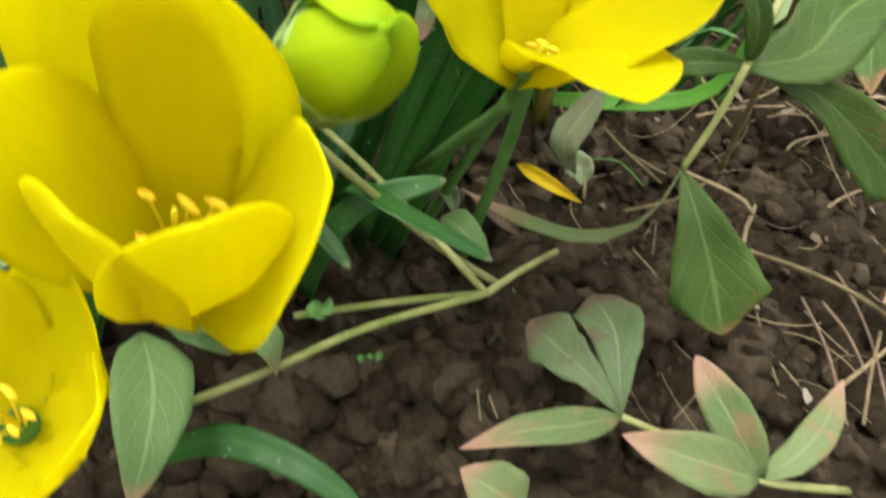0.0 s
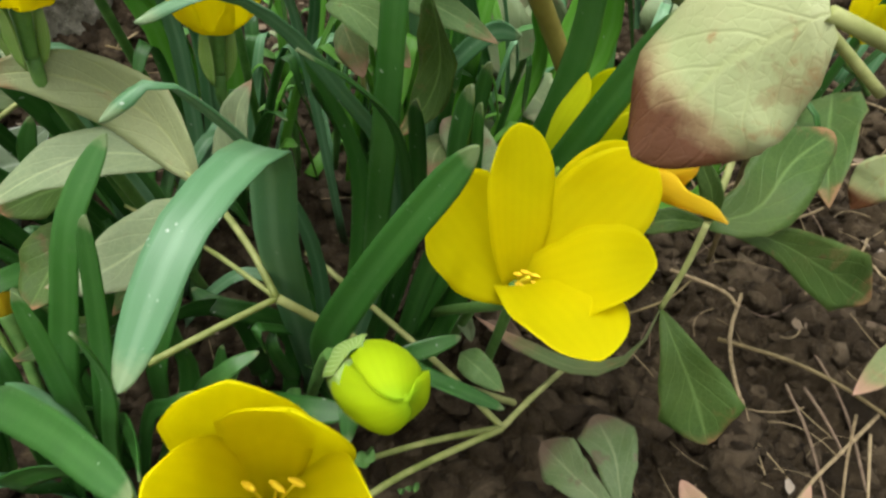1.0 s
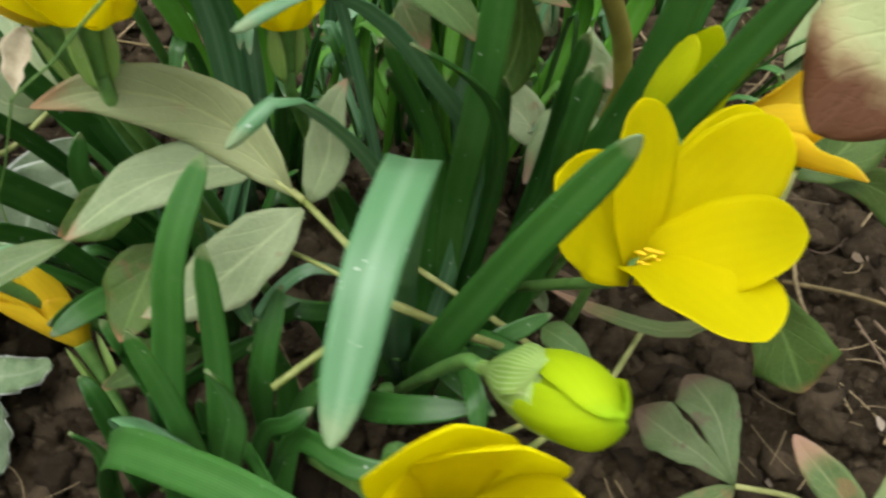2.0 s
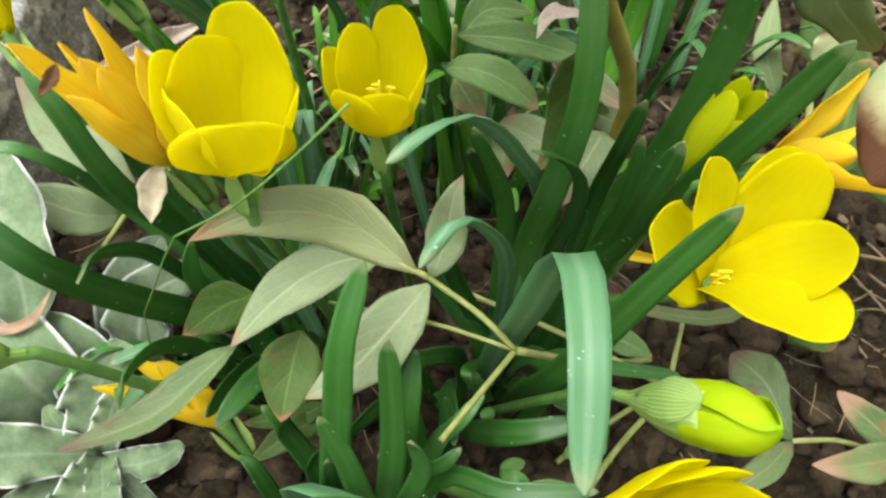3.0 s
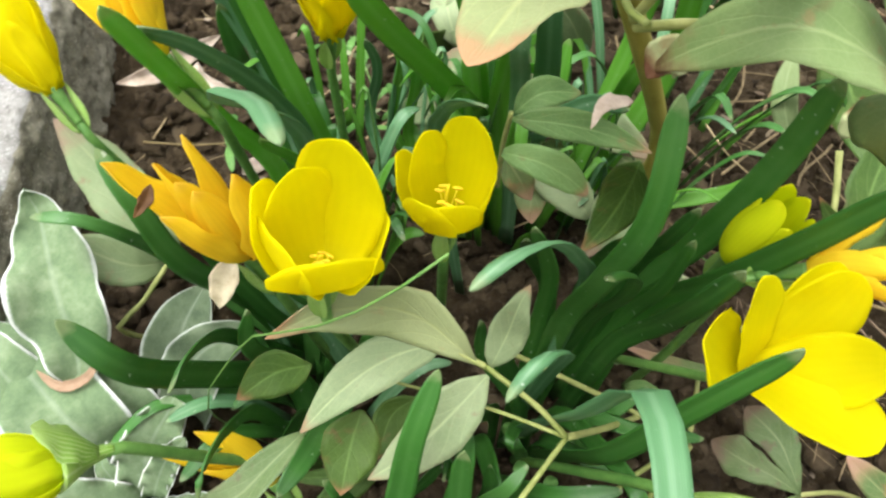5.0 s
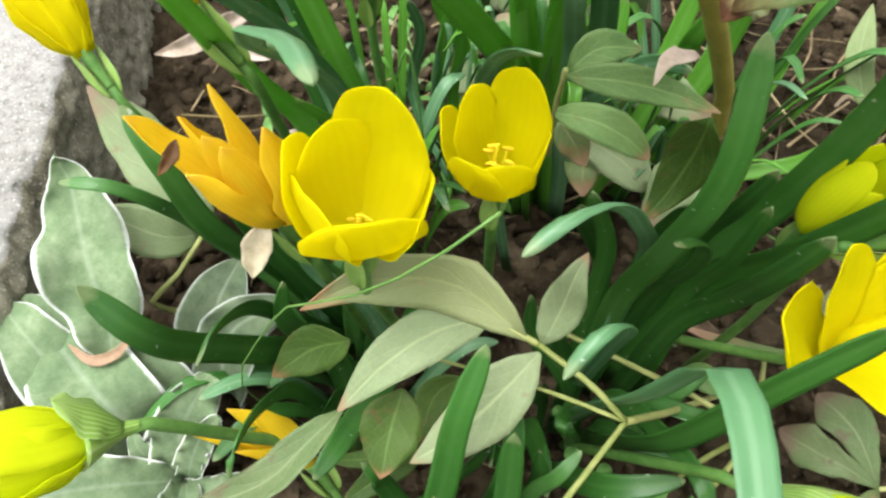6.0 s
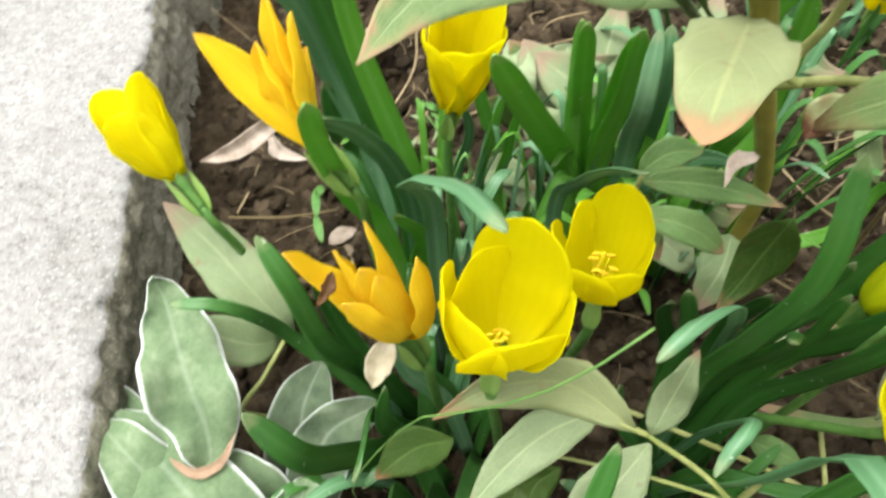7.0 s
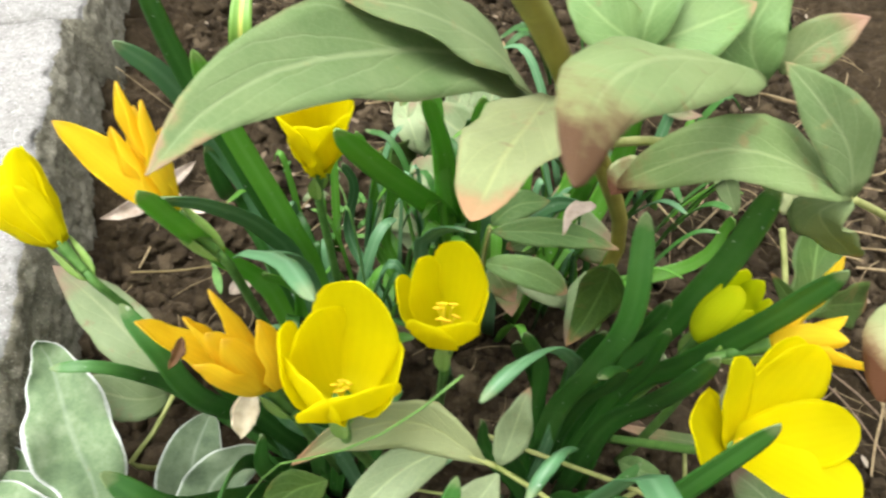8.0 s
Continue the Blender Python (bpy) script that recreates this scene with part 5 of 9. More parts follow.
peony_d = thing("peony_leaf_spray", "dull green peony leaves below an open flower", "leaf spray", "peony sprays")
tube("stem", peony_d, [(0.0095, 0.1301, 0.03), (0.0238, 0.1473, 0.034), (0.0404, 0.1721, 0.036), (0.0667, 0.2035, 0.036)], 1.3, 1.3, STEM_GREEN)
tube("stem", peony_d, [(0.0186, 0.1692, 0.03), (0.0424, 0.1902, 0.03), (0.0651, 0.2044, 0.034)], 1.2, 1.2, STEM_GREEN)
tube("stem", peony_d, [(-0.0321, 0.2406, 0.05), (0.0072, 0.2238, 0.05), (0.0391, 0.2163, 0.04), (0.0667, 0.2054, 0.034)], 1.3, 1.3, STEM_GREEN)
tube("stem", peony_d, [(0.0667, 0.2054, 0.034), (0.0735, 0.2254, 0.03), (0.0827, 0.2514, 0.022)], 1.3, 1.2, STEM_GREEN)
blade("leaf", peony_d, [(-0.0033, 0.1312, 0.05), (0.0097, 0.1182, 0.055), (0.0171, 0.1063, 0.055), (0.0215, 0.0945, 0.05)], 17.8, (-0.8262, -0.5571, 0.0837), "lance", PEONY_GREEN, fold=0.2, wave=0.11, ragged=0.09)
blade("leaf", peony_d, [(-0.0038, 0.1427, 0.045), (0.0107, 0.1459, 0.05), (0.0227, 0.1448, 0.05), (0.0277, 0.1428, 0.04)], 12.1, (-0.082, -0.8434, -0.5309), "lance", PEONY_GREEN, fold=0.2, wave=0.11, ragged=0.09)
blade("leaf", peony_d, [(-0.007, 0.1444, 0.04), (0.0057, 0.141, 0.045), (0.0147, 0.1424, 0.04)], 7.2, (-0.0795, -0.863, -0.4989), "lance", PEONY_GREEN, fold=0.2, wave=0.11, ragged=0.09)
blade("leaf", peony_d, [(0.0102, 0.1212, 0.02), (0.0267, 0.1211, 0.04), (0.0445, 0.121, 0.045), (0.0627, 0.1208, 0.04)], 8.0, (0.1687, -0.8708, -0.4618), "strap", BLADE, fold=0.22, thick=0.0011, n=20, m=6)
blade("leaf", peony_d, [(0.0073, 0.202, 0), (0.0127, 0.1981, 0.03), (0.021, 0.2038, 0.05), (0.0417, 0.2183, 0.06)], 9.0, (0.8748, -0.1474, -0.4615), "strap", BLADE, fold=0.22, thick=0.0011, n=20, m=6)
blade("leaf", peony_d, [(0.0408, 0.2349, 0.03), (0.0497, 0.2272, 0.035), (0.0631, 0.2239, 0.03)], 12.4, (-0.3659, -0.7464, -0.5559), "lance", PEONY_GREEN, fold=0.2, wave=0.11, ragged=0.09)

peony_e = thing("peony_leaf_spray", "peony leaf spray with brown-tipped leaflets behind crocus cups", "leaf spray", "peony sprays")
tube("stem", peony_e, [(-0.0322, 0.2913, 0.1), (-0.0344, 0.2808, 0.135), (-0.0345, 0.2734, 0.16)], 1.2, 1.0, STEM_GREEN)
blade("leaf", peony_e, [(-0.0338, 0.2759, 0.155), (-0.013, 0.2759, 0.155), (0.006, 0.2777, 0.15), (0.0229, 0.2721, 0.148)], 12.9, (-0.1361, -0.641, -0.7554), "lance", PEONY_GREEN, fold=0.2, wave=0.11, ragged=0.09)
blade("leaf", peony_e, [(-0.0361, 0.2621, 0.15), (-0.0241, 0.2544, 0.155), (-0.0127, 0.2536, 0.15), (-0.0018, 0.2542, 0.14)], 13.0, (-0.3483, -0.6245, -0.699), "oval", PEONY_GREEN, fold=0.2, wave=0.11, ragged=0.09)
blade("leaf", peony_e, [(-0.0337, 0.2694, 0.14), (-0.0284, 0.2657, 0.135), (-0.0211, 0.262, 0.125)], 12.4, (-0.7917, -0.3749, -0.4824), "lance", PEONY_RED, fold=0.2, wave=0.11, ragged=0.09)
blade("leaf", peony_e, [(0.0068, 0.2379, 0.1758), (0.0102, 0.2482, 0.15), (0.0068, 0.2481, 0.13), (-0.0004, 0.2427, 0.1186)], 18.7, (-0.8658, 0.4776, 0.1491), "lance", PEONY_DARK, fold=0.2, wave=0.11, ragged=0.09)
blade("leaf", peony_e, [(-0.032, 0.285, 0.15), (-0.0225, 0.2867, 0.16), (-0.0055, 0.2953, 0.155)], 13.2, (0.3717, -0.6259, -0.6857), "lance", PEONY_GREEN, fold=0.2, wave=0.11, ragged=0.09)
blade("leaf", peony_e, [(0.0131, 0.2873, 0.16), (0.0001, 0.2779, 0.165), (-0.0046, 0.2686, 0.16)], 6.4, (-0.6272, 0.5931, 0.5048), "lance", HUSK, fold=0.2, wave=0.3, ragged=0.2)
blade("leaf", peony_e, [(0.15, 0.3988, 0.05), (0.1412, 0.4166, 0.07), (0.1444, 0.4405, 0.09)], 15.5, (0.9137, -0.2104, 0.3475), "lance", PEONY_LIGHT, fold=0.2, wave=0.11, ragged=0.09)
blade("leaf", peony_e, [(0.1761, 0.4526, 0.08), (0.1664, 0.3808, 0.09), (0.1703, 0.3432, 0.08)], 34.7, (-0.7679, 0.041, -0.6393), "lance", PEONY_DARK, fold=0.2, wave=0.11, ragged=0.09)
blade("leaf", peony_e, [(-0.0275, 0.5323, 0.02), (-0.0537, 0.5011, 0.05), (-0.0713, 0.5034, 0.07)], 35.3, (0.5445, 0.4256, 0.7227), "lance", PEONY_GREEN, fold=0.2, wave=0.11, ragged=0.09)
blade("leaf", peony_e, [(-0.0025, 0.5272, 0.02), (0.0011, 0.5182, 0.06), (0.0055, 0.5414, 0.09)], 27.6, (0.962, -0.267, -0.0564), "lance", PEONY_LIGHT, fold=0.2, wave=0.11, ragged=0.09)
blade("leaf", peony_e, [(-0.058, 0.4859, 0.02), (-0.0734, 0.4559, 0.05), (-0.0892, 0.4455, 0.06)], 25.5, (0.2314, 0.5885, 0.7747), "lance", PEONY_DARK, fold=0.2, wave=0.11, ragged=0.09)
blade("leaf", peony_e, [(-0.0909, 0.4219, 0.02), (-0.0718, 0.3936, 0.05), (-0.0574, 0.368, 0.06)], 20.1, (-0.183, -0.6568, -0.7315), "lance", PEONY_PALE, fold=0.2, wave=0.11, ragged=0.09)

peony_f = thing("peony_plant", "tall peony stem with big light green drying leaves", "peony", "peony plants")
tube("stem", peony_f, [(0.0519, 0.3488, 0), (0.0499, 0.3418, 0.055), (0.0479, 0.3368, 0.1), (-0.0103, 0.2767, 0.2238), (-0.0392, 0.2398, 0.28), (-0.0613, 0.1928, 0.32)], 4.2, 4.6, STEM_OLIVE)
blade("leaf", peony_f, [(-0.0209, 0.29, 0.2121), (-0.0558, 0.2643, 0.2465), (-0.0934, 0.2169, 0.2733), (-0.1132, 0.1887, 0.2794), (-0.1246, 0.1702, 0.2748)], 35.6, (-0.516, 0.7029, 0.4895), "lance", PEONY_LIGHT, fold=0.15, wave=0.11, ragged=0.09)
blade("leaf", peony_f, [(-0.0240, 0.2840, 0.2190), (-0.0430, 0.2760, 0.2430), (-0.0680, 0.2560, 0.2660), (-0.0900, 0.2390, 0.2790)], 34.0, (-0.516, 0.7029, 0.4895), "lance", PEONY_LIGHT, fold=0.1, wave=0.11, ragged=0.09)
blade("leaf", peony_f, [(-0.0240, 0.2560, 0.2370), (-0.0365, 0.2280, 0.2450), (-0.0460, 0.2070, 0.2500), (-0.0560, 0.1834, 0.2500)], 28.0, (-0.8611, 0.4983, -0.1007), "oval", PEONY_YELLOWED, fold=0.2, wave=0.11, ragged=0.09)
tube("stem", peony_f, [(-0.0103, 0.2767, 0.2238), (-0.0057, 0.2669, 0.2143), (-0.0008, 0.2558, 0.2159)], 1.6, 1.4, STEM_GREEN)
blade("leaf", peony_f, [(0.0380, 0.2480, 0.2530), (0.0080, 0.2160, 0.2760), (-0.0210, 0.1850, 0.2950), (-0.0400, 0.1580, 0.3050), (-0.0480, 0.1360, 0.3030)], 25.0, (0.88, -0.34, -0.32), "oval", PEONY_TIPPED, fold=0.25, wave=0.11, ragged=0.09)
tube("stem", peony_f, [(0.1313, 0.2463, 0.1799), (0.1014, 0.2387, 0.2004), (0.0749, 0.2278, 0.2189)], 1.6, 1.3, STEM_GREEN)
blade("leaf", peony_f, [(0.0749, 0.2278, 0.2189), (0.0464, 0.2249, 0.2356), (0.0250, 0.2260, 0.2400), (0.0100, 0.2350, 0.2250), (0.0020, 0.2480, 0.2050)], 22.5, (-0.132, 0.8323, 0.5384), "lance", PEONY_TIPPED, fold=0.2, wave=0.11, ragged=0.09)
blade("leaf", peony_f, [(0.0749, 0.2278, 0.2189), (0.0645, 0.2291, 0.2392), (0.0491, 0.2301, 0.2548), (0.0369, 0.2351, 0.2646)], 20.9, (0.7501, 0.3336, 0.571), "lance", PEONY_LIGHT, fold=0.2, wave=0.11, ragged=0.09)
blade("leaf", peony_f, [(0.0749, 0.2278, 0.2189), (0.0699, 0.2316, 0.2082), (0.0931, 0.2331, 0.1857)], 23.4, (-0.6899, 0.6705, -0.2731), "oval", PEONY_LIGHT, fold=0.2, wave=0.11, ragged=0.09)
tube("stem", peony_f, [(0.0164, 0.2651, 0.2409), (0.0021, 0.2566, 0.255)], 1.2, 1.0, STEM_GREEN)
blade("leaf", peony_f, [(0.0021, 0.2566, 0.255), (-0.0101, 0.2578, 0.263), (-0.023, 0.267, 0.2707)], 20.9, (0.586, 0.6043, 0.5398), "lance", PEONY_GREEN, fold=0.12, wave=0.11, ragged=0.09)
blade("leaf", peony_f, [(0.0021, 0.2566, 0.255), (0.0028, 0.2585, 0.2648), (0.0113, 0.273, 0.2796)], 19.0, (0.7175, -0.6727, 0.1807), "lance", PEONY_GREEN, fold=0.12, wave=0.11, ragged=0.09)
blade("leaf", peony_f, [(0.0021, 0.2566, 0.255), (0.0165, 0.2554, 0.2632), (0.0354, 0.2602, 0.2695)], 23.7, (0.2761, -0.8641, -0.4209), "lance", PEONY_GREEN, fold=0.12, wave=0.11, ragged=0.09)
blade("leaf", peony_f, [(0.0499, 0.2566, 0.2473), (0.0572, 0.2571, 0.2575), (0.0711, 0.2575, 0.2673)], 16.0, (0.5334, -0.6556, -0.5345), "lance", PEONY_RED, fold=0.2, wave=0.11, ragged=0.09)
blade("leaf", peony_f, [(0.0444, 0.2542, 0.2444), (0.037, 0.2593, 0.2595), (0.0454, 0.2674, 0.278)], 21.3, (0.9005, -0.413, 0.1364), "lance", PEONY_GREEN, fold=0.2, wave=0.11, ragged=0.09)

for way in ([(0.0040, 0.2850, 0.1950), (0.0280, 0.2640, 0.2120), (0.0749, 0.2278, 0.2189)], [(0.0020, 0.2830, 0.1990), (0.0060, 0.2700, 0.2280), (0.0021, 0.2566, 0.2550)]):
    tube("stem", peony_f, way, 2.0, 1.3, STEM_GREEN)

peony_g = thing("peony_leaf_spray", "single pale peony leaf with a shrivelled dark brown tip", "leaf", "peony sprays")
blade("leaf", peony_g, [(0.0941, 0.1736, 0.2233), (0.0886, 0.1755, 0.2171), (0.0809, 0.1756, 0.2067), (0.0727, 0.1712, 0.1873)], 33.0, (-0.6878, 0.6264, 0.3669), "oval", PEONY_BROWN, fold=-0.25, wave=0.08, ragged=0.09)
tube("stem", peony_g, [(0.0941, 0.1736, 0.2233), (0.1009, 0.1756, 0.2209), (0.1196, 0.1961, 0.2101), (0.1653, 0.2531, 0.1712), (0.2351, 0.3335, 0.0995)], 1.5, 2.0, STEM_GREEN)
blade("leaf", peony_g, [(0.1433, 0.2399, 0.1677), (0.1408, 0.2402, 0.1586), (0.1394, 0.24, 0.1477)], 12.5, (-0.8818, 0.4375, 0.1764), "lance", PEONY_BROWN, fold=0.2, wave=0.11, ragged=0.09)

silver_plant = thing("silver_leaf_rosette", "rosette of felted grey-green leaves with white hairy wavy edges", "rosette")
blade("leaf", silver_plant, [(-0.1987, 0.1938, 0.058), (-0.201, 0.2054, 0.072), (-0.2102, 0.2208, 0.085), (-0.2224, 0.2469, 0.0985), (-0.2262, 0.252, 0.107), (-0.2255, 0.2505, 0.113)], 35.0, (0.8807, 0.4704, -0.0562), "lance", SILVER, fold=0.3, wave=0.34, ragged=0.16, thick=0.0014, n=46, m=12)
blade("leaf", silver_plant, [(-0.195, 0.19, 0), (-0.1791, 0.1888, 0.035), (-0.1874, 0.1943, 0.05), (-0.2023, 0.2028, 0.057)], 28.4, (0.8605, 0.5094, -0.0043), "oval", SILVER, fold=0.3, wave=0.15, ragged=0.07, thick=0.0014, n=46, m=12)
blade("leaf", silver_plant, [(-0.2145, 0.1948, 0.066), (-0.2034, 0.19, 0.064), (-0.1937, 0.1939, 0.066), (-0.1887, 0.2048, 0.072)], 4.6, (0.4119, -0.7734, -0.4818), "lance", DRIED_RIM, fold=0.4, wave=0.15, ragged=0.2)
blade("leaf", silver_plant, [(-0.21, 0.178, 0), (-0.218, 0.1855, 0.05), (-0.2338, 0.1972, 0.065), (-0.2498, 0.2104, 0.065)], 29.8, (0.6761, 0.7352, 0.0483), "oval", SILVER, fold=0.3, wave=0.22, ragged=0.07, thick=0.0014, n=46, m=12)
blade("leaf", silver_plant, [(-0.185, 0.178, 0), (-0.1957, 0.1769, 0.05), (-0.2174, 0.1934, 0.06), (-0.2461, 0.2173, 0.06)], 40.4, (0.6246, 0.7696, 0.1322), "oval", SILVER, fold=0.3, wave=0.22, ragged=0.07, thick=0.0014, n=46, m=12)
blade("leaf", silver_plant, [(-0.16, 0.21, 0), (-0.1581, 0.1978, 0.04), (-0.1527, 0.2091, 0.065), (-0.1321, 0.2191, 0.075)], 26.5, (0.9037, -0.3065, -0.2989), "spoon", SILVER_SHADED, fold=0.3, wave=0.22, ragged=0.07, thick=0.0014, n=46, m=12)
blade("leaf", silver_plant, [(-0.17, 0.22, 0), (-0.1664, 0.2125, 0.03), (-0.1679, 0.2272, 0.05), (-0.1612, 0.248, 0.06)], 34.2, (0.9844, 0.0507, -0.1686), "oval", SILVER_SHADED, fold=0.3, wave=0.12, ragged=0.07, thick=0.0014, n=46, m=12)
blade("leaf", silver_plant, [(-0.185, 0.178, 0), (-0.1896, 0.1848, 0.03), (-0.1959, 0.1936, 0.04), (-0.2028, 0.2083, 0.045)], 25.1, (0.8278, 0.5589, -0.0495), "spoon", SILVER, fold=0.3, wave=0.15, ragged=0.07, thick=0.0014, n=46, m=12)
blade("leaf", silver_plant, [(-0.225, 0.22, 0), (-0.2407, 0.2119, 0.04), (-0.2485, 0.2256, 0.05), (-0.2562, 0.2295, 0.05)], 23.7, (0.5476, 0.8157, 0.1863), "spoon", SILVER, fold=0.3, wave=0.2, ragged=0.07, thick=0.0014, n=46, m=12)
blade("leaf", silver_plant, [(-0.174, 0.170, 0.002), (-0.1706, 0.1658, 0.018), (-0.1704, 0.1726, 0.036), (-0.1652, 0.1797, 0.05), (-0.1609, 0.1862, 0.056), (-0.16, 0.193, 0.057)], 25.0, (0.94, -0.023, -0.341), "spoon", SILVER, fold=0.16, wave=0.40, ragged=0.12, thick=0.0012, n=60, m=12)
blade("leaf", silver_plant, [(-0.174, 0.170, 0.002), (-0.1679, 0.1648, 0.02), (-0.1636, 0.1683, 0.034), (-0.1582, 0.1726, 0.046), (-0.1514, 0.177, 0.054)], 13.4, (0.921, -0.131, -0.366), "spoon", SILVER, fold=0.16, wave=0.40, ragged=0.12, thick=0.0012, n=60, m=12)
blade("leaf", silver_plant, [(-0.174, 0.170, 0.002), (-0.1648, 0.1598, 0.014), (-0.1526, 0.1601, 0.016), (-0.1423, 0.1639, 0.018), (-0.1367, 0.169, 0.02)], 14.7, (0.379, -0.798, -0.468), "spoon", SILVER, fold=0.16, wave=0.40, ragged=0.12, thick=0.0012, n=60, m=12)
blade("leaf", silver_plant, [(-0.174, 0.170, 0.002), (-0.1744, 0.1608, 0.02), (-0.1896, 0.1525, 0.034), (-0.209, 0.143, 0.044), (-0.2266, 0.1333, 0.05), (-0.2406, 0.1288, 0.05)], 26.1, (-0.179, 0.865, 0.469), "spoon", SILVER, fold=0.16, wave=0.40, ragged=0.12, thick=0.0012, n=60, m=12)
blade("leaf", silver_plant, [(-0.174, 0.170, 0.002), (-0.1746, 0.159, 0.012), (-0.1837, 0.1455, 0.017), (-0.1931, 0.1341, 0.022), (-0.203, 0.1241, 0.024)], 14.2, (-0.468, 0.734, 0.492), "spoon", SILVER, fold=0.16, wave=0.40, ragged=0.12, thick=0.0012, n=60, m=12)
blade("leaf", silver_plant, [(-0.174, 0.170, 0.002), (-0.1697, 0.1577, 0.018), (-0.1666, 0.143, 0.028), (-0.1671, 0.1276, 0.036), (-0.1706, 0.1159, 0.04)], 16.8, (-0.89, 0.235, 0.391), "spoon", SILVER, fold=0.16, wave=0.40, ragged=0.12, thick=0.0012, n=60, m=12)
blade("leaf", silver_plant, [(-0.174, 0.170, 0.002), (-0.1671, 0.1576, 0.018), (-0.1587, 0.1427, 0.026), (-0.1527, 0.1268, 0.03), (-0.1511, 0.1139, 0.03)], 13.8, (-0.938, -0.311, 0.154), "spoon", SILVER, fold=0.16, wave=0.40, ragged=0.12, thick=0.0012, n=60, m=12)
blade("leaf", silver_plant, [(-0.174, 0.170, 0.002), (-0.1648, 0.1568, 0.012), (-0.1512, 0.1473, 0.014), (-0.1379, 0.1363, 0.016), (-0.1292, 0.1259, 0.016)], 11.9, (-0.615, -0.773, -0.155), "spoon", SILVER_SHADED, fold=0.16, wave=0.40, ragged=0.12, thick=0.0012, n=60, m=12)
blade("leaf", silver_plant, [(-0.174, 0.170, 0.002), (-0.1752, 0.1651, 0.018), (-0.1813, 0.165, 0.026), (-0.1869, 0.1686, 0.034), (-0.1894, 0.1733, 0.036)], 10.9, (0.652, 0.748, 0.12), "spoon", SILVER, fold=0.16, wave=0.40, ragged=0.12, thick=0.0012, n=60, m=12)
blade("leaf", silver_plant, [(-0.174, 0.170, 0.002), (-0.176, 0.1693, 0.014), (-0.183, 0.1783, 0.02), (-0.1911, 0.1895, 0.026), (-0.1956, 0.1976, 0.03)], 14.7, (0.812, 0.584, 0.001), "spoon", SILVER_SHADED, fold=0.16, wave=0.40, ragged=0.12, thick=0.0012, n=60, m=12)

pale_leaves = thing("broad_leaf_pair", "pair of pale mottled leaves with browned tips at the kerb", "leaf spray")
blade("leaf", pale_leaves, [(-0.1766, 0.2628, 0.06), (-0.1935, 0.2696, 0.08), (-0.2137, 0.287, 0.09), (-0.2437, 0.3113, 0.094)], 27.4, (0.6562, 0.6822, 0.3225), "lance", PEONY_GREY, fold=0.2, wave=0.11, ragged=0.09)
blade("leaf", pale_leaves, [(-0.1812, 0.2587, 0.06), (-0.1932, 0.2486, 0.07), (-0.2103, 0.2502, 0.075), (-0.2267, 0.2502, 0.08)], 21.3, (0.0827, 0.8372, 0.5407), "lance", PEONY_GREY, fold=0.2, wave=0.11, ragged=0.09)
tube("stem", pale_leaves, [(-0.1725, 0.2635, 0.05), (-0.179, 0.261, 0.06), (-0.196, 0.2695, 0.08)], 1.0, 0.8, STEM_GREEN)
tube("stem", pale_leaves, [(-0.17, 0.25, 0), (-0.1942, 0.2258, 0.05), (-0.1883, 0.2376, 0.055), (-0.1787, 0.256, 0.065)], 1.4, 1.2, STEM_GREEN)

scrap = thing("dry_petal_scrap", "dark brown shrivelled scrap on a wilted flower", "dry leaf")
blade("leaf", scrap, [(-0.1389, 0.1943, 0.1898), (-0.1402, 0.1906, 0.1867), (-0.1425, 0.1861, 0.1842)], 3.9, (-0.8318, -0.0216, 0.5547), "lance", SCORCHED, fold=0.6, wave=0.3, ragged=0.2)

dry_spathe = thing("dry_spathe", "papery dried spathe hanging below wilted flower", "dry leaf")
blade("leaf", dry_spathe, [(-0.1237, 0.2042, 0.146), (-0.1279, 0.1999, 0.1369), (-0.1302, 0.1953, 0.1269)], 9.9, (-0.9502, 0.2144, 0.226), "lance", PAPER, fold=0.6, wave=0.2, ragged=0.09)

grass_blade = thing("grass_blade", "thin arching blade of green grass with a dry end", "grass")
tube("blade", grass_blade, [(-0.128, 0.2, 0), (-0.1379, 0.1789, 0.08), (-0.124, 0.1793, 0.12), (-0.11, 0.176, 0.146), (-0.0959, 0.1715, 0.157), (-0.0735, 0.168, 0.181), (-0.0551, 0.1727, 0.2)], 0.18, 0.42, STALK)

it = thing("dry_twig", "thin reddish-brown dry stalk lying on soil", "twig", "dry twigs and stalks")
tube("stalk", it, [(0.1778, 0.3577, 0.008), (0.1982, 0.3198, 0.012), (0.2111, 0.2928, 0.01), (0.2191, 0.2506, 0.008)], 0.8250000000000001, 0.66, ROOT)

it = thing("dry_twig", "olive-brown fallen stem on bare soil", "twig", "dry twigs and stalks")
tube("stalk", it, [(0.1503, 0.3136, 0.01), (0.1829, 0.3093, 0.016), (0.207, 0.3008, 0.019), (0.2339, 0.2941, 0.014)], 1.125, 0.8999999999999999, STEM_BROWN)

it = thing("dry_twig", "thin brown dry stalk lying on soil", "twig", "dry twigs and stalks")
tube("stalk", it, [(0.184, 0.3019, 0.008), (0.1931, 0.2751, 0.01), (0.2016, 0.243, 0.008)], 0.75, 0.6, ROOT)

it = thing("dry_twig", "pale straw stalk lying on soil", "twig", "dry twigs and stalks")
tube("stalk", it, [(0.2117, 0.2905, 0.016), (0.2066, 0.2654, 0.016), (0.2037, 0.2407, 0.014)], 0.75, 0.6, STRAW)

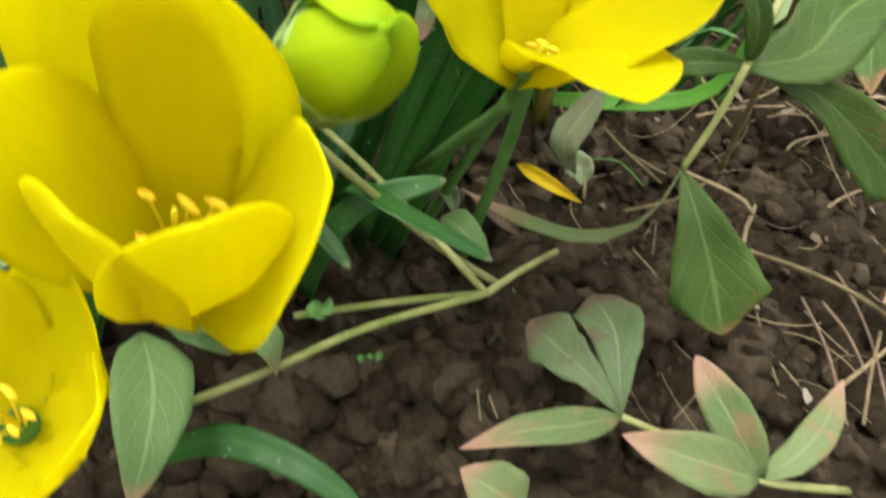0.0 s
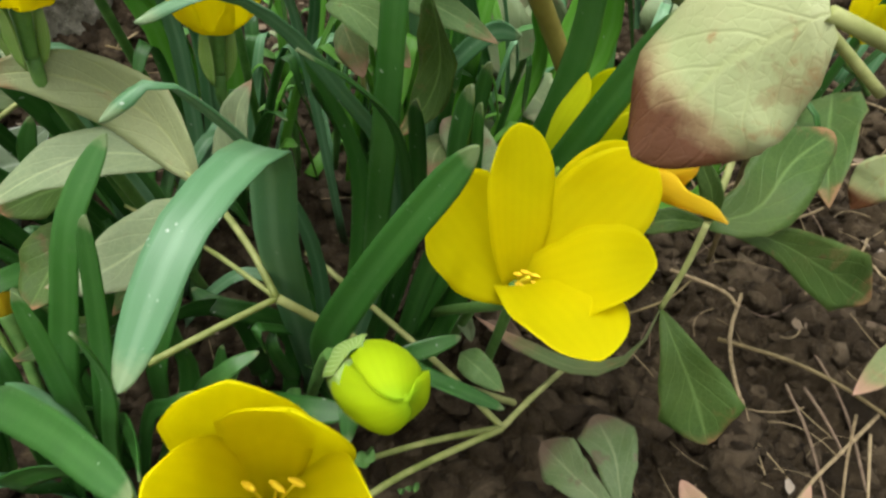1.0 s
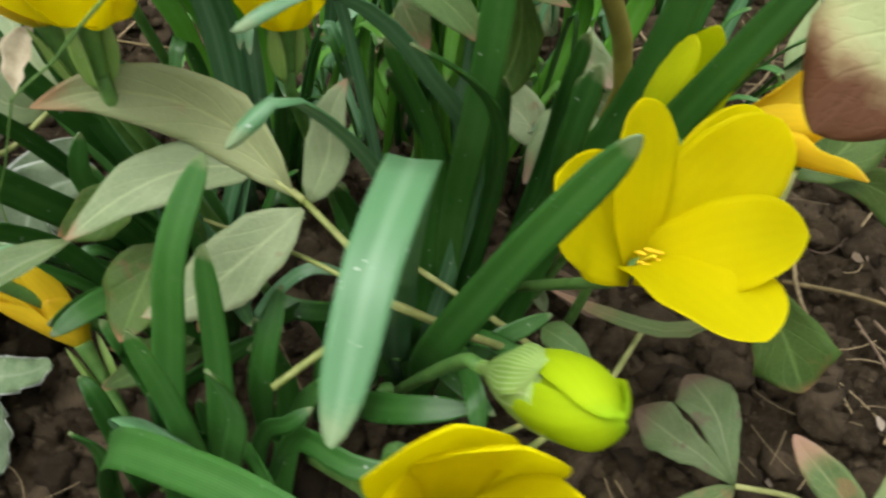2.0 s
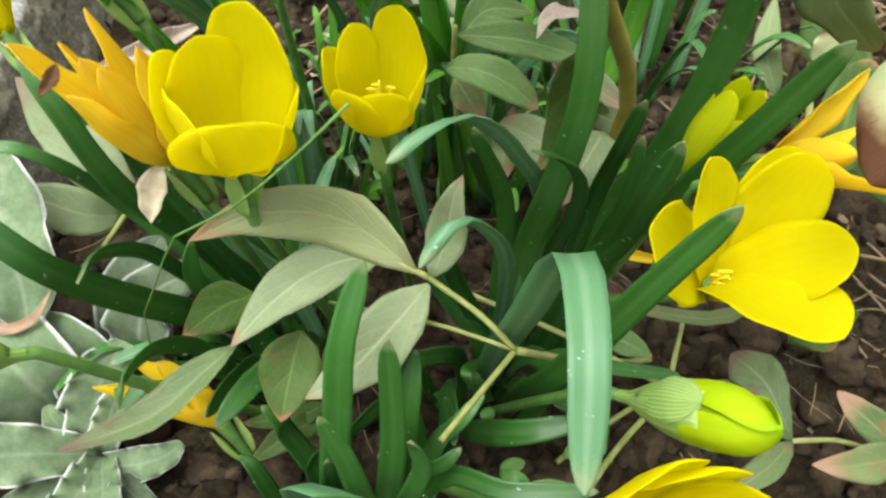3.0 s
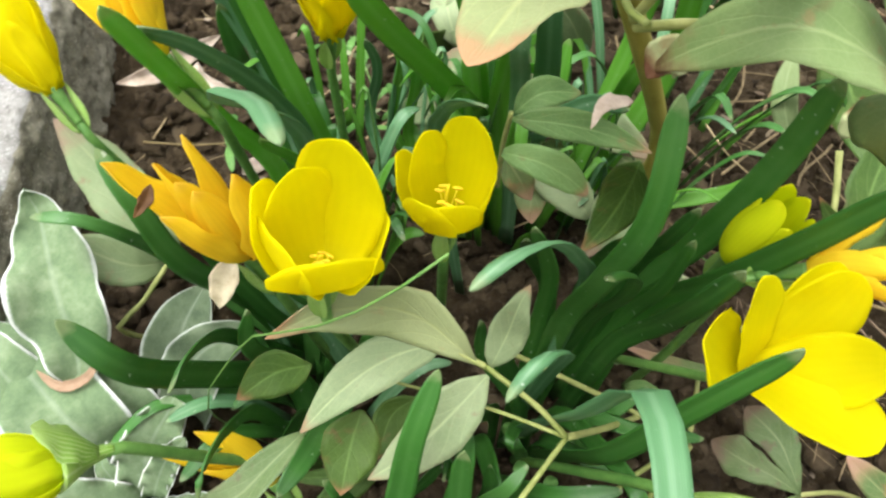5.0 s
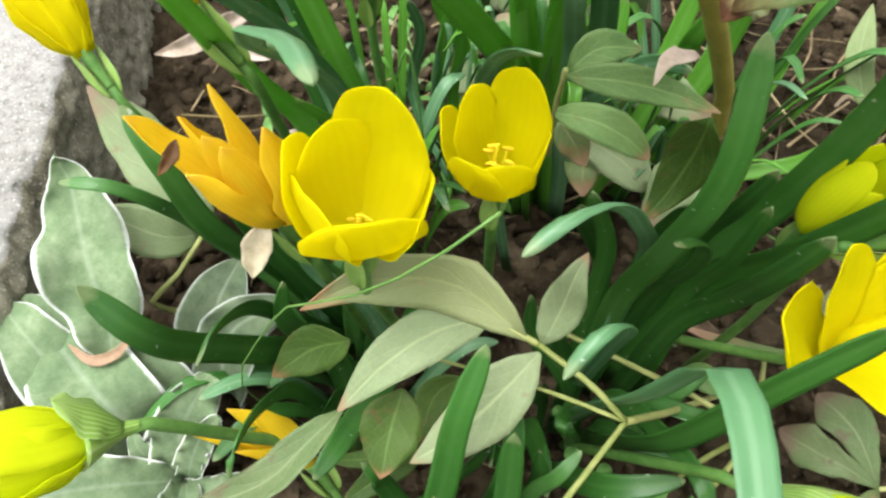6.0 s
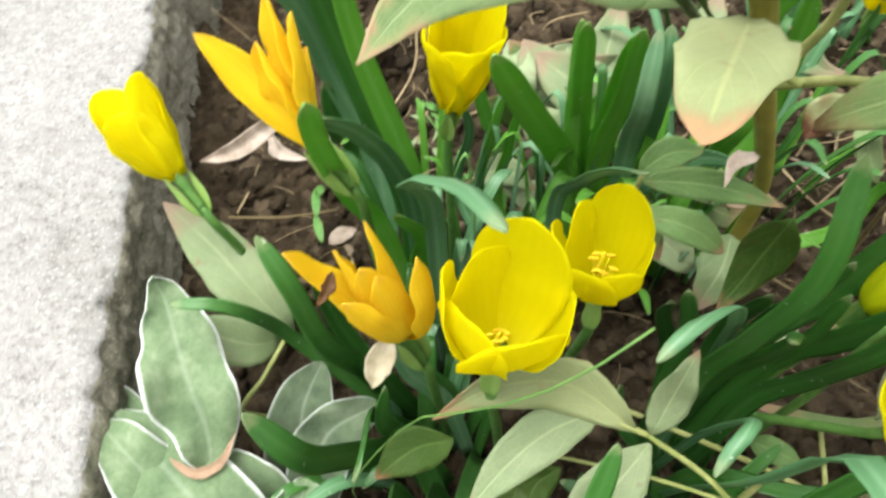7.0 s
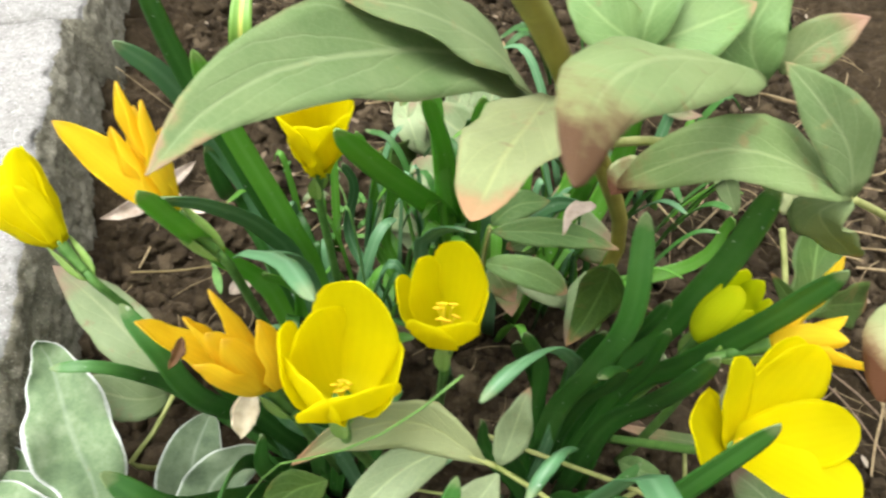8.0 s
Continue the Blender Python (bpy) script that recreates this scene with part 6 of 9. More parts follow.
it = thing("dry_twig", "yellowish straw stalk beside reddened leaves", "twig", "dry twigs and stalks")
tube("stalk", it, [(0.2231, 0.2971, 0.014), (0.207, 0.2714, 0.016), (0.1931, 0.2494, 0.014), (0.1848, 0.2336, 0.012)], 0.8999999999999999, 0.72, STRAW)

it = thing("dry_twig", "pale straw stalk lying on soil", "twig", "dry twigs and stalks")
tube("stalk", it, [(0.2196, 0.2858, 0.012), (0.2156, 0.2469, 0.012)], 0.75, 0.6, STRAW)

it = thing("dry_twig", "fine pale rootlet on soil", "twig", "dry twigs and stalks")
tube("stalk", it, [(0.1597, 0.2629, 0.008), (0.1679, 0.2533, 0.01), (0.176, 0.2495, 0.008)], 0.30000000000000004, 0.24, STRAW)

it = thing("dry_twig", "fine pale rootlet on soil", "twig", "dry twigs and stalks")
tube("stalk", it, [(0.2174, 0.3665, 0.008), (0.2241, 0.3475, 0.012), (0.2304, 0.3445, 0.01)], 0.375, 0.3, STRAW)

it = thing("dry_twig", "olive-brown fallen stem on bare soil", "twig", "dry twigs and stalks")
tube("stalk", it, [(0.1035, 0.3065, 0.01), (0.1229, 0.3264, 0.012), (0.1356, 0.3522, 0.01)], 0.8250000000000001, 0.66, STEM_BROWN)

it = thing("dry_twig", "fine pale rootlet on soil", "twig", "dry twigs and stalks")
tube("stalk", it, [(0.1382, 0.3649, 0.008), (0.1544, 0.3737, 0.012), (0.18, 0.3805, 0.009)], 0.26249999999999996, 0.21, STRAW)

it = thing("dry_twig", "fine brown rootlet on soil", "twig", "dry twigs and stalks")
tube("stalk", it, [(0.1515, 0.3489, 0.008), (0.1711, 0.3387, 0.011), (0.1861, 0.3565, 0.009)], 0.30000000000000004, 0.24, ROOT)

it = thing("dry_twig", "pale dry grass stalk", "twig", "dry twigs and stalks")
tube("stalk", it, [(0.1954, 0.6554, 0.008), (0.2291, 0.6755, 0.014), (0.2675, 0.7424, 0.01)], 0.44999999999999996, 0.36, STRAW)

it = thing("dry_twig", "thin brown dry stalk lying on soil", "twig", "dry twigs and stalks")
tube("stalk", it, [(0.1865, 0.4666, 0.008), (0.201, 0.4287, 0.012), (0.2079, 0.3996, 0.009)], 0.44999999999999996, 0.36, ROOT)

it = thing("dry_twig", "pale dry grass stalk", "twig", "dry twigs and stalks")
tube("stalk", it, [(0.2153, 0.5006, 0.009), (0.2303, 0.5515, 0.014), (0.252, 0.6033, 0.01)], 0.375, 0.3, STRAW)

it = thing("dry_twig", "olive-brown fallen stem on bare soil", "twig", "dry twigs and stalks")
tube("stalk", it, [(0.073, 0.3711, 0.01), (0.0925, 0.3436, 0.016), (0.1152, 0.3341, 0.012)], 0.75, 0.6, STEM_BROWN)

it = thing("dry_twig", "thin green runner over soil", "twig", "dry twigs and stalks")
tube("stalk", it, [(0.0761, 0.3279, 0.01), (0.0925, 0.334, 0.014), (0.1086, 0.3299, 0.01)], 0.44999999999999996, 0.36, STALK)

it = thing("dry_twig", "fine pale rootlet on soil", "twig", "dry twigs and stalks")
tube("stalk", it, [(0.0752, 0.3852, 0.008), (0.0961, 0.3631, 0.012), (0.1113, 0.3836, 0.01), (0.125, 0.4285, 0.008)], 0.26249999999999996, 0.21, STRAW)

it = thing("dry_twig", "fine pale rootlet on soil", "twig", "dry twigs and stalks")
tube("stalk", it, [(0.0805, 0.1892, 0.008), (0.0856, 0.1811, 0.01)], 0.30000000000000004, 0.24, STRAW)

it = thing("dry_twig", "fine pale rootlet on soil", "twig", "dry twigs and stalks")
tube("stalk", it, [(0.0764, 0.1893, 0.008), (0.081, 0.1775, 0.01)], 0.26249999999999996, 0.21, STRAW)

it = thing("dry_twig", "pale dry stalk on soil", "twig", "dry twigs and stalks")
tube("stalk", it, [(0.169, 0.4534, 0.014), (0.183, 0.432, 0.018), (0.1958, 0.3939, 0.016), (0.2064, 0.3793, 0.012)], 0.44999999999999996, 0.36, STRAW)

it = thing("dry_twig", "fine brown rootlet on soil", "twig", "dry twigs and stalks")
tube("stalk", it, [(0.1346, 0.3712, 0.008), (0.148, 0.397, 0.012), (0.1526, 0.4341, 0.01)], 0.30000000000000004, 0.24, ROOT)

it = thing("dry_twig", "fine brown rootlet on soil", "twig", "dry twigs and stalks")
tube("stalk", it, [(0.1148, 0.2967, 0.009), (0.1169, 0.3067, 0.012), (0.1202, 0.2897, 0.008)], 0.26249999999999996, 0.21, ROOT)

it = thing("dry_twig", "short straw stalk on soil by the kerb", "twig", "dry twigs and stalks")
tube("stalk", it, [(-0.2405, 0.3891, 0.007), (-0.2359, 0.4049, 0.011), (-0.2354, 0.4333, 0.009)], 0.8, 0.6, STRAW)

it = thing("dry_twig", "olive-brown fallen stem by the kerb", "twig", "dry twigs and stalks")
tube("stalk", it, [(-0.2442, 0.3834, 0.009), (-0.2096, 0.3819, 0.013), (-0.1776, 0.3925, 0.011)], 0.8, 0.6, STEM_BROWN)

it = thing("dry_twig", "pale thin stalk leaning on the kerb", "twig", "dry twigs and stalks")
tube("stalk", it, [(-0.2993, 0.5853, 0.033), (-0.2727, 0.5674, 0.023), (-0.2431, 0.5451, 0.015)], 0.4, 0.3, STRAW)

it = thing("dry_twig", "pale straw stalk behind leaves", "twig", "dry twigs and stalks")
tube("stalk", it, [(0.1141, 0.4385, 0.023), (0.1269, 0.4177, 0.018), (0.1418, 0.4056, 0.013)], 0.8, 0.6, STRAW)

it = thing("dry_twig", "pale straw stalk behind leaves", "twig", "dry twigs and stalks")
tube("stalk", it, [(0.1517, 0.4192, 0.013), (0.1683, 0.4313, 0.018), (0.1936, 0.4552, 0.013)], 0.8, 0.6, STRAW)

it = thing("dry_twig", "pale straw stalk behind leaves", "twig", "dry twigs and stalks")
tube("stalk", it, [(-0.0752, 0.4011, 0.013), (-0.058, 0.3937, 0.018), (-0.0353, 0.4023, 0.013)], 0.5599999999999999, 0.42, STRAW)

it = thing("dry_twig", "pale straw stalk behind leaves", "twig", "dry twigs and stalks")
tube("stalk", it, [(-0.1342, 0.4153, 0.013), (-0.1164, 0.4275, 0.018), (-0.0937, 0.429, 0.013)], 0.48, 0.36, STRAW)

it = thing("dry_twig", "thin green grass stalk", "twig", "dry twigs and stalks")
tube("stalk", it, [(-0.1322, 0.5056, 0.013), (-0.1097, 0.4449, 0.023), (-0.1047, 0.4174, 0.013)], 0.5599999999999999, 0.42, STALK)

it = thing("dry_twig", "thin green grass stalk", "twig", "dry twigs and stalks")
tube("stalk", it, [(-0.0825, 0.4189, 0.013), (-0.0784, 0.4228, 0.053), (-0.0759, 0.4284, 0.083)], 0.7200000000000001, 0.54, STALK)

it = thing("dry_twig", "thin green grass stalk", "twig", "dry twigs and stalks")
tube("stalk", it, [(-0.0715, 0.4091, 0.013), (-0.0682, 0.4128, 0.053), (-0.0633, 0.4207, 0.073)], 0.7200000000000001, 0.54, STALK)

it = thing("dry_twig", "pale straw stalk behind leaves", "twig", "dry twigs and stalks")
tube("stalk", it, [(0.1238, 0.4057, 0.011), (0.1442, 0.4245, 0.015), (0.1693, 0.4495, 0.013)], 0.9750000000000001, 0.78, STRAW)

it = thing("dry_twig", "pale straw stalk behind leaves", "twig", "dry twigs and stalks")
tube("stalk", it, [(0.0957, 0.4428, 0.011), (0.1056, 0.4183, 0.015), (0.1161, 0.4092, 0.013)], 0.675, 0.54, STRAW)

it = thing("dry_twig", "fine pale dry stalk", "twig", "dry twigs and stalks")
tube("stalk", it, [(0.1874, 0.4746, 0.009), (0.198, 0.4575, 0.013), (0.1807, 0.4174, 0.011)], 0.44999999999999996, 0.36, STRAW)

it = thing("dry_twig", "fine brown dry stalk", "twig", "dry twigs and stalks")
tube("stalk", it, [(0.1249, 0.4736, 0.009), (0.1357, 0.4543, 0.015), (0.1662, 0.4655, 0.011)], 0.375, 0.3, ROOT)

it = thing("dry_twig", "thin reddish-brown dry stalk lying on soil", "twig", "dry twigs and stalks")
tube("stalk", it, [(0.1922, 0.3028, 0.009), (0.1984, 0.2827, 0.015), (0.2082, 0.2699, 0.011)], 0.8250000000000001, 0.66, ROOT)

it = thing("dry_twig", "pale straw stalk behind leaves", "twig", "dry twigs and stalks")
tube("stalk", it, [(0.3328, 0.6148, 0.023), (0.3012, 0.5539, 0.023), (0.2849, 0.4999, 0.018)], 0.6000000000000001, 0.48, STRAW)

it = thing("dry_husk", "curled pale pinkish dry petal on soil by the kerb", "dry leaf", "fallen dry leaves")
blade("leaf", it, [(-0.2647, 0.4115, 0.03), (-0.2462, 0.4187, 0.032), (-0.2331, 0.4418, 0.03), (-0.2189, 0.483, 0.02)], 13.4, (0.5273, -0.4391, -0.7275), "lance", HUSK, fold=0.6, wave=0.25, ragged=0.09)

it = thing("dry_husk", "small curled pale dry petal on soil", "dry leaf", "fallen dry leaves")
blade("leaf", it, [(-0.231, 0.4608, 0.012), (-0.2221, 0.4413, 0.014), (-0.2031, 0.4397, 0.01)], 9.9, (-0.5276, -0.6468, -0.5507), "lance", HUSK, fold=0.6, wave=0.25, ragged=0.09)

it = thing("dry_husk", "small pale flake of dried leaf on soil", "dry leaf", "fallen dry leaves")
blade("leaf", it, [(-0.1788, 0.3661, 0.008), (-0.1714, 0.3718, 0.011), (-0.1629, 0.3786, 0.008)], 9.8, (0.473, -0.6048, -0.6406), "lance", HUSK, fold=0.2, wave=0.25, ragged=0.09)

it = thing("dry_husk", "pale dry leaf tip lying behind leaves", "dry leaf", "fallen dry leaves")
blade("leaf", it, [(-0.1578, 0.598, 0.02), (-0.1713, 0.55, 0.03), (-0.1862, 0.5268, 0.03)], 24.5, (-0.6685, 0.3582, 0.6518), "lance", HUSK, fold=0.6, wave=0.25, ragged=0.09)

it = thing("dry_husk", "pale pinkish dry leaf behind a peony leaf", "dry leaf", "fallen dry leaves")
blade("leaf", it, [(-0.1423, 0.6672, 0.04), (-0.1277, 0.6794, 0.045), (-0.1085, 0.7344, 0.04)], 35.6, (0.6557, -0.33, -0.6791), "lance", HUSK, fold=0.6, wave=0.25, ragged=0.09)

it = thing("dry_husk", "small withered pale leaf hanging over soil", "dry leaf", "fallen dry leaves")
blade("leaf", it, [(0.075, 0.235, 0.1), (0.0708, 0.2172, 0.09), (0.0772, 0.2234, 0.0765)], 9.3, (-0.996, -0.0658, -0.0608), "lance", PEONY_PALE, fold=0.2, wave=0.25, ragged=0.09)

it = thing("dry_husk", "withered yellow tepal lying on soil", "dry leaf", "fallen dry leaves")
blade("leaf", it, [(0.0531, 0.3056, 0.012), (0.0675, 0.2968, 0.016), (0.0855, 0.3002, 0.01)], 6.2, (-0.1467, -0.5919, -0.7925), "lance", ORANGE, fold=0.6, wave=0.25, ragged=0.09)

it = thing("dry_husk", "small withered pale leaf on soil", "dry leaf", "fallen dry leaves")
blade("leaf", it, [(0.0329, 0.2625, 0.02), (0.0385, 0.2559, 0.022), (0.0421, 0.2521, 0.018)], 7.3, (-0.6976, -0.5313, -0.4806), "lance", PEONY_PALE, fold=0.6, wave=0.25, ragged=0.09)

it = thing("dry_husk", "withered grey-brown leaf scrap on soil", "dry leaf", "fallen dry leaves")
blade("leaf", it, [(0.0414, 0.2795, 0.015), (0.0556, 0.2627, 0.02), (0.0678, 0.2619, 0.012)], 10.9, (-0.4688, -0.5916, -0.6559), "lance", ROOT, fold=0.6, wave=0.25, ragged=0.09)

it = thing("dry_husk", "pale dry leaf scrap behind crocus leaves", "dry leaf", "fallen dry leaves")
blade("leaf", it, [(0.0734, 0.3024, 0.02), (0.0785, 0.3021, 0.025), (0.0821, 0.2982, 0.02)], 12.5, (-0.2964, -0.628, -0.7196), "lance", PEONY_PALE, fold=0.6, wave=0.25, ragged=0.09)

it = thing("dry_husk", "pale withered leaf behind crocus clump", "dry leaf", "fallen dry leaves")
blade("leaf", it, [(-0.0167, 0.5806, 0.02), (-0.03, 0.5196, 0.03), (-0.0351, 0.4906, 0.02)], 21.8, (-0.9698, 0.1984, 0.1417), "lance", PEONY_PALE, fold=0.6, wave=0.25, ragged=0.09)

it = thing("dry_husk", "brown curled leaf scrap hanging on peony stem", "dry leaf", "fallen dry leaves")
blade("leaf", it, [(0.0128, 0.2466, 0.2069), (0.0062, 0.248, 0.2108), (0.001, 0.2448, 0.2043)], 13.8, (-0.2493, 0.684, 0.6855), "lance", PEONY_BROWN, fold=0.6, wave=0.25, ragged=0.09)

it = thing("seedling", "tiny round-leaved green seedling on soil", "seedling", "green seedlings")
blade("leaf", it, [(0.0402, 0.1783, 0.012), (0.0394, 0.1762, 0.015), (0.0379, 0.1768, 0.014)], 2.3, (-0.0292, 0.8141, 0.58), "oval", SEEDLING, fold=0.2, wave=0.11, ragged=0)
blade("leaf", it, [(0.0408, 0.1792, 0.012), (0.0416, 0.1782, 0.015), (0.0417, 0.18, 0.014)], 2.3, (0.9291, -0.2017, -0.3101), "oval", SEEDLING, fold=0.2, wave=0.11, ragged=0)
blade("leaf", it, [(0.0422, 0.1805, 0.012), (0.0438, 0.1792, 0.015), (0.0448, 0.1809, 0.014)], 2.3, (0.5202, -0.6491, -0.5551), "oval", SEEDLING, fold=0.2, wave=0.11, ragged=0)
blade("leaf", it, [(0.0431, 0.182, 0.012), (0.0439, 0.1808, 0.015), (0.0441, 0.1825, 0.014)], 2.3, (0.871, -0.3166, -0.3757), "oval", SEEDLING, fold=0.2, wave=0.11, ragged=0)

it = thing("seedling", "small round green weed leaves between crocus leaves", "seedling", "green seedlings")
blade("leaf", it, [(-0.017, 0.2032, 0.03), (-0.0159, 0.2043, 0.033), (-0.0143, 0.208, 0.032)], 6.7, (0.8906, -0.4198, -0.1748), "oval", SEEDLING, fold=0.2, wave=0.11, ragged=0)
blade("leaf", it, [(-0.0142, 0.2062, 0.03), (-0.0107, 0.2036, 0.033), (-0.0068, 0.2035, 0.032)], 6.7, (-0.1529, -0.8264, -0.542), "oval", SEEDLING, fold=0.2, wave=0.11, ragged=0)
blade("leaf", it, [(-0.009, 0.1857, 0.03), (-0.0104, 0.1868, 0.033), (-0.0114, 0.1902, 0.032)], 6.5, (0.8887, 0.342, 0.3054), "oval", SEEDLING, fold=0.2, wave=0.11, ragged=0)
blade("leaf", it, [(-0.0043, 0.1641, 0.03), (0.0002, 0.1646, 0.033), (0.0054, 0.1671, 0.032)], 6.2, (0.3447, -0.8609, -0.3742), "oval", SEEDLING, fold=0.2, wave=0.11, ragged=0)
blade("leaf", it, [(-0.0044, 0.1628, 0.03), (0.001, 0.1599, 0.033), (0.007, 0.1589, 0.032)], 6.1, (-0.2193, -0.8645, -0.4522), "oval", SEEDLING, fold=0.2, wave=0.11, ragged=0)
blade("leaf", it, [(0.0044, 0.1803, 0.03), (0.0029, 0.1814, 0.033), (0.002, 0.1847, 0.032)], 6.4, (0.8879, 0.322, 0.3286), "oval", SEEDLING, fold=0.2, wave=0.11, ragged=0)
blade("leaf", it, [(0.024, 0.1777, 0.03), (0.0255, 0.1748, 0.033), (0.0281, 0.174, 0.032)], 6.3, (-0.4351, -0.7454, -0.505), "oval", SEEDLING, fold=0.2, wave=0.11, ragged=0)
blade("leaf", it, [(0.0261, 0.175, 0.03), (0.0233, 0.1718, 0.033), (0.0215, 0.1707, 0.032)], 6.3, (-0.6019, 0.7576, 0.2524), "oval", SEEDLING, fold=0.2, wave=0.11, ragged=0)

it = thing("seedling", "small bluish-green shoot on soil by the kerb", "seedling", "green seedlings")
blade("leaf", it, [(-0.1805, 0.356, 0.02), (-0.1835, 0.3645, 0.023), (-0.1875, 0.3771, 0.022)], 5.4, (0.9482, 0.3102, 0.068), "oval", SEEDLING, fold=0.2, wave=0.11, ragged=0)
blade("leaf", it, [(-0.1845, 0.3671, 0.03), (-0.1859, 0.3759, 0.033), (-0.1883, 0.389, 0.032)], 5.4, (0.9821, 0.1762, -0.0669), "oval", SEEDLING, fold=0.2, wave=0.11, ragged=0)
blade("leaf", it, [(-0.1868, 0.381, 0.035), (-0.1842, 0.3815, 0.038), (-0.1826, 0.3861, 0.037)], 5.4, (0.7296, -0.3808, -0.568), "oval", SEEDLING, fold=0.2, wave=0.11, ragged=0)

it = thing("grass_blade", "yellow and green striped grass blade behind leaves", "grass")
blade("leaf", it, [(-0.1948, 0.5755, 0), (-0.1931, 0.5733, 0.04), (-0.1905, 0.5649, 0.08), (-0.1872, 0.5951, 0.11)], 18.7, (0.9878, 0.1265, -0.0911), "strap", STRIPED, fold=0.22, thick=0.0011, n=20, m=6)

it = thing("weed_tuft", "feathery grey-green weed tuft on soil", "weed")
blade("leaf", it, [(-0.1395, 0.4486, 0.012), (-0.1343, 0.4476, 0.02), (-0.1303, 0.4598, 0.016)], 4.0, (0.7373, -0.4167, -0.5318), "lance", PEONY_PALE, fold=0.2, wave=0.11, ragged=0)
blade("leaf", it, [(-0.1527, 0.4948, 0.012), (-0.1536, 0.4777, 0.02), (-0.1563, 0.4749, 0.016)], 2.8, (-0.8723, 0.2438, 0.4238), "lance", SEEDLING, fold=0.2, wave=0.11, ragged=0)
blade("leaf", it, [(-0.0984, 0.4564, 0.012), (-0.1014, 0.4394, 0.02), (-0.1044, 0.4355, 0.016)], 4.0, (-0.8818, 0.3176, 0.3487), "lance", SEEDLING, fold=0.2, wave=0.11, ragged=0)
blade("leaf", it, [(-0.1437, 0.441, 0.012), (-0.1463, 0.4253, 0.02), (-0.1504, 0.4223, 0.016)], 4.2, (-0.7718, 0.387, 0.5046), "lance", PEONY_PALE, fold=0.2, wave=0.11, ragged=0)
blade("leaf", it, [(-0.1177, 0.4916, 0.012), (-0.117, 0.471, 0.02), (-0.117, 0.4647, 0.016)], 3.1, (-0.9994, -0.0197, 0.0298), "lance", SEEDLING, fold=0.2, wave=0.11, ragged=0)
blade("leaf", it, [(-0.1485, 0.4225, 0.012), (-0.1405, 0.4164, 0.02), (-0.1339, 0.4225, 0.016)], 4.6, (0.1934, -0.679, -0.7082), "lance", SEEDLING, fold=0.2, wave=0.11, ragged=0)
blade("leaf", it, [(-0.1126, 0.4194, 0.012), (-0.1064, 0.4182, 0.02), (-0.1005, 0.4293, 0.016)], 3.3, (0.626, -0.5403, -0.5624), "lance", PEONY_PALE, fold=0.2, wave=0.11, ragged=0)
blade("leaf", it, [(-0.101, 0.4231, 0.012), (-0.1046, 0.4188, 0.02), (-0.1085, 0.4266, 0.016)], 2.6, (0.5827, 0.5753, 0.5739), "lance", SEEDLING, fold=0.2, wave=0.11, ragged=0)
blade("leaf", it, [(-0.1001, 0.4592, 0.012), (-0.0961, 0.4448, 0.02), (-0.0921, 0.4435, 0.016)], 3.6, (-0.6885, -0.4884, -0.5361), "lance", SEEDLING, fold=0.2, wave=0.11, ragged=0)
blade("leaf", it, [(-0.1325, 0.4653, 0.012), (-0.1255, 0.4513, 0.02), (-0.1195, 0.4507, 0.016)], 4.9, (-0.4815, -0.6055, -0.6336), "lance", PEONY_PALE, fold=0.2, wave=0.11, ragged=0)
blade("leaf", it, [(-0.1142, 0.4188, 0.012), (-0.1185, 0.4011, 0.02), (-0.1233, 0.3955, 0.016)], 3.9, (-0.8171, 0.3906, 0.424), "lance", SEEDLING, fold=0.2, wave=0.11, ragged=0)
blade("leaf", it, [(-0.1417, 0.4231, 0.012), (-0.1483, 0.4118, 0.02), (-0.1564, 0.4126, 0.016)], 3.6, (-0.2828, 0.6593, 0.6966), "lance", SEEDLING, fold=0.2, wave=0.11, ragged=0)
blade("leaf", it, [(-0.1147, 0.4784, 0.012), (-0.1173, 0.4596, 0.02), (-0.1203, 0.4547, 0.016)], 3.0, (-0.8943, 0.272, 0.3553), "lance", PEONY_PALE, fold=0.2, wave=0.11, ragged=0)
blade("leaf", it, [(-0.1469, 0.4234, 0.012), (-0.15, 0.4146, 0.02), (-0.1547, 0.4178, 0.016)], 4.3, (-0.1299, 0.6902, 0.7119), "lance", SEEDLING, fold=0.2, wave=0.11, ragged=0)
blade("leaf", it, [(-0.1322, 0.483, 0.012), (-0.1298, 0.4858, 0.02), (-0.1284, 0.5034, 0.016)], 5.0, (0.961, -0.1314, -0.2434), "lance", SEEDLING, fold=0.2, wave=0.11, ragged=0)
blade("leaf", it, [(-0.1495, 0.4424, 0.012), (-0.1557, 0.4371, 0.02), (-0.1638, 0.4445, 0.016)], 3.0, (0.2918, 0.6771, 0.6755), "lance", PEONY_PALE, fold=0.2, wave=0.11, ragged=0)
blade("leaf", it, [(-0.1037, 0.4152, 0.012), (-0.0951, 0.4072, 0.02), (-0.0864, 0.411, 0.016)], 2.8, (-0.0095, -0.713, -0.7011), "lance", SEEDLING, fold=0.2, wave=0.11, ragged=0)
blade("leaf", it, [(-0.1479, 0.4437, 0.012), (-0.1516, 0.4367, 0.02), (-0.1571, 0.4424, 0.016)], 3.2, (0.2097, 0.6845, 0.6982), "lance", SEEDLING, fold=0.2, wave=0.11, ragged=0)
blade("leaf", it, [(-0.1208, 0.483, 0.012), (-0.1287, 0.4773, 0.02), (-0.1376, 0.4857, 0.016)], 3.1, (0.273, 0.6333, 0.7242), "lance", PEONY_PALE, fold=0.2, wave=0.11, ragged=0)
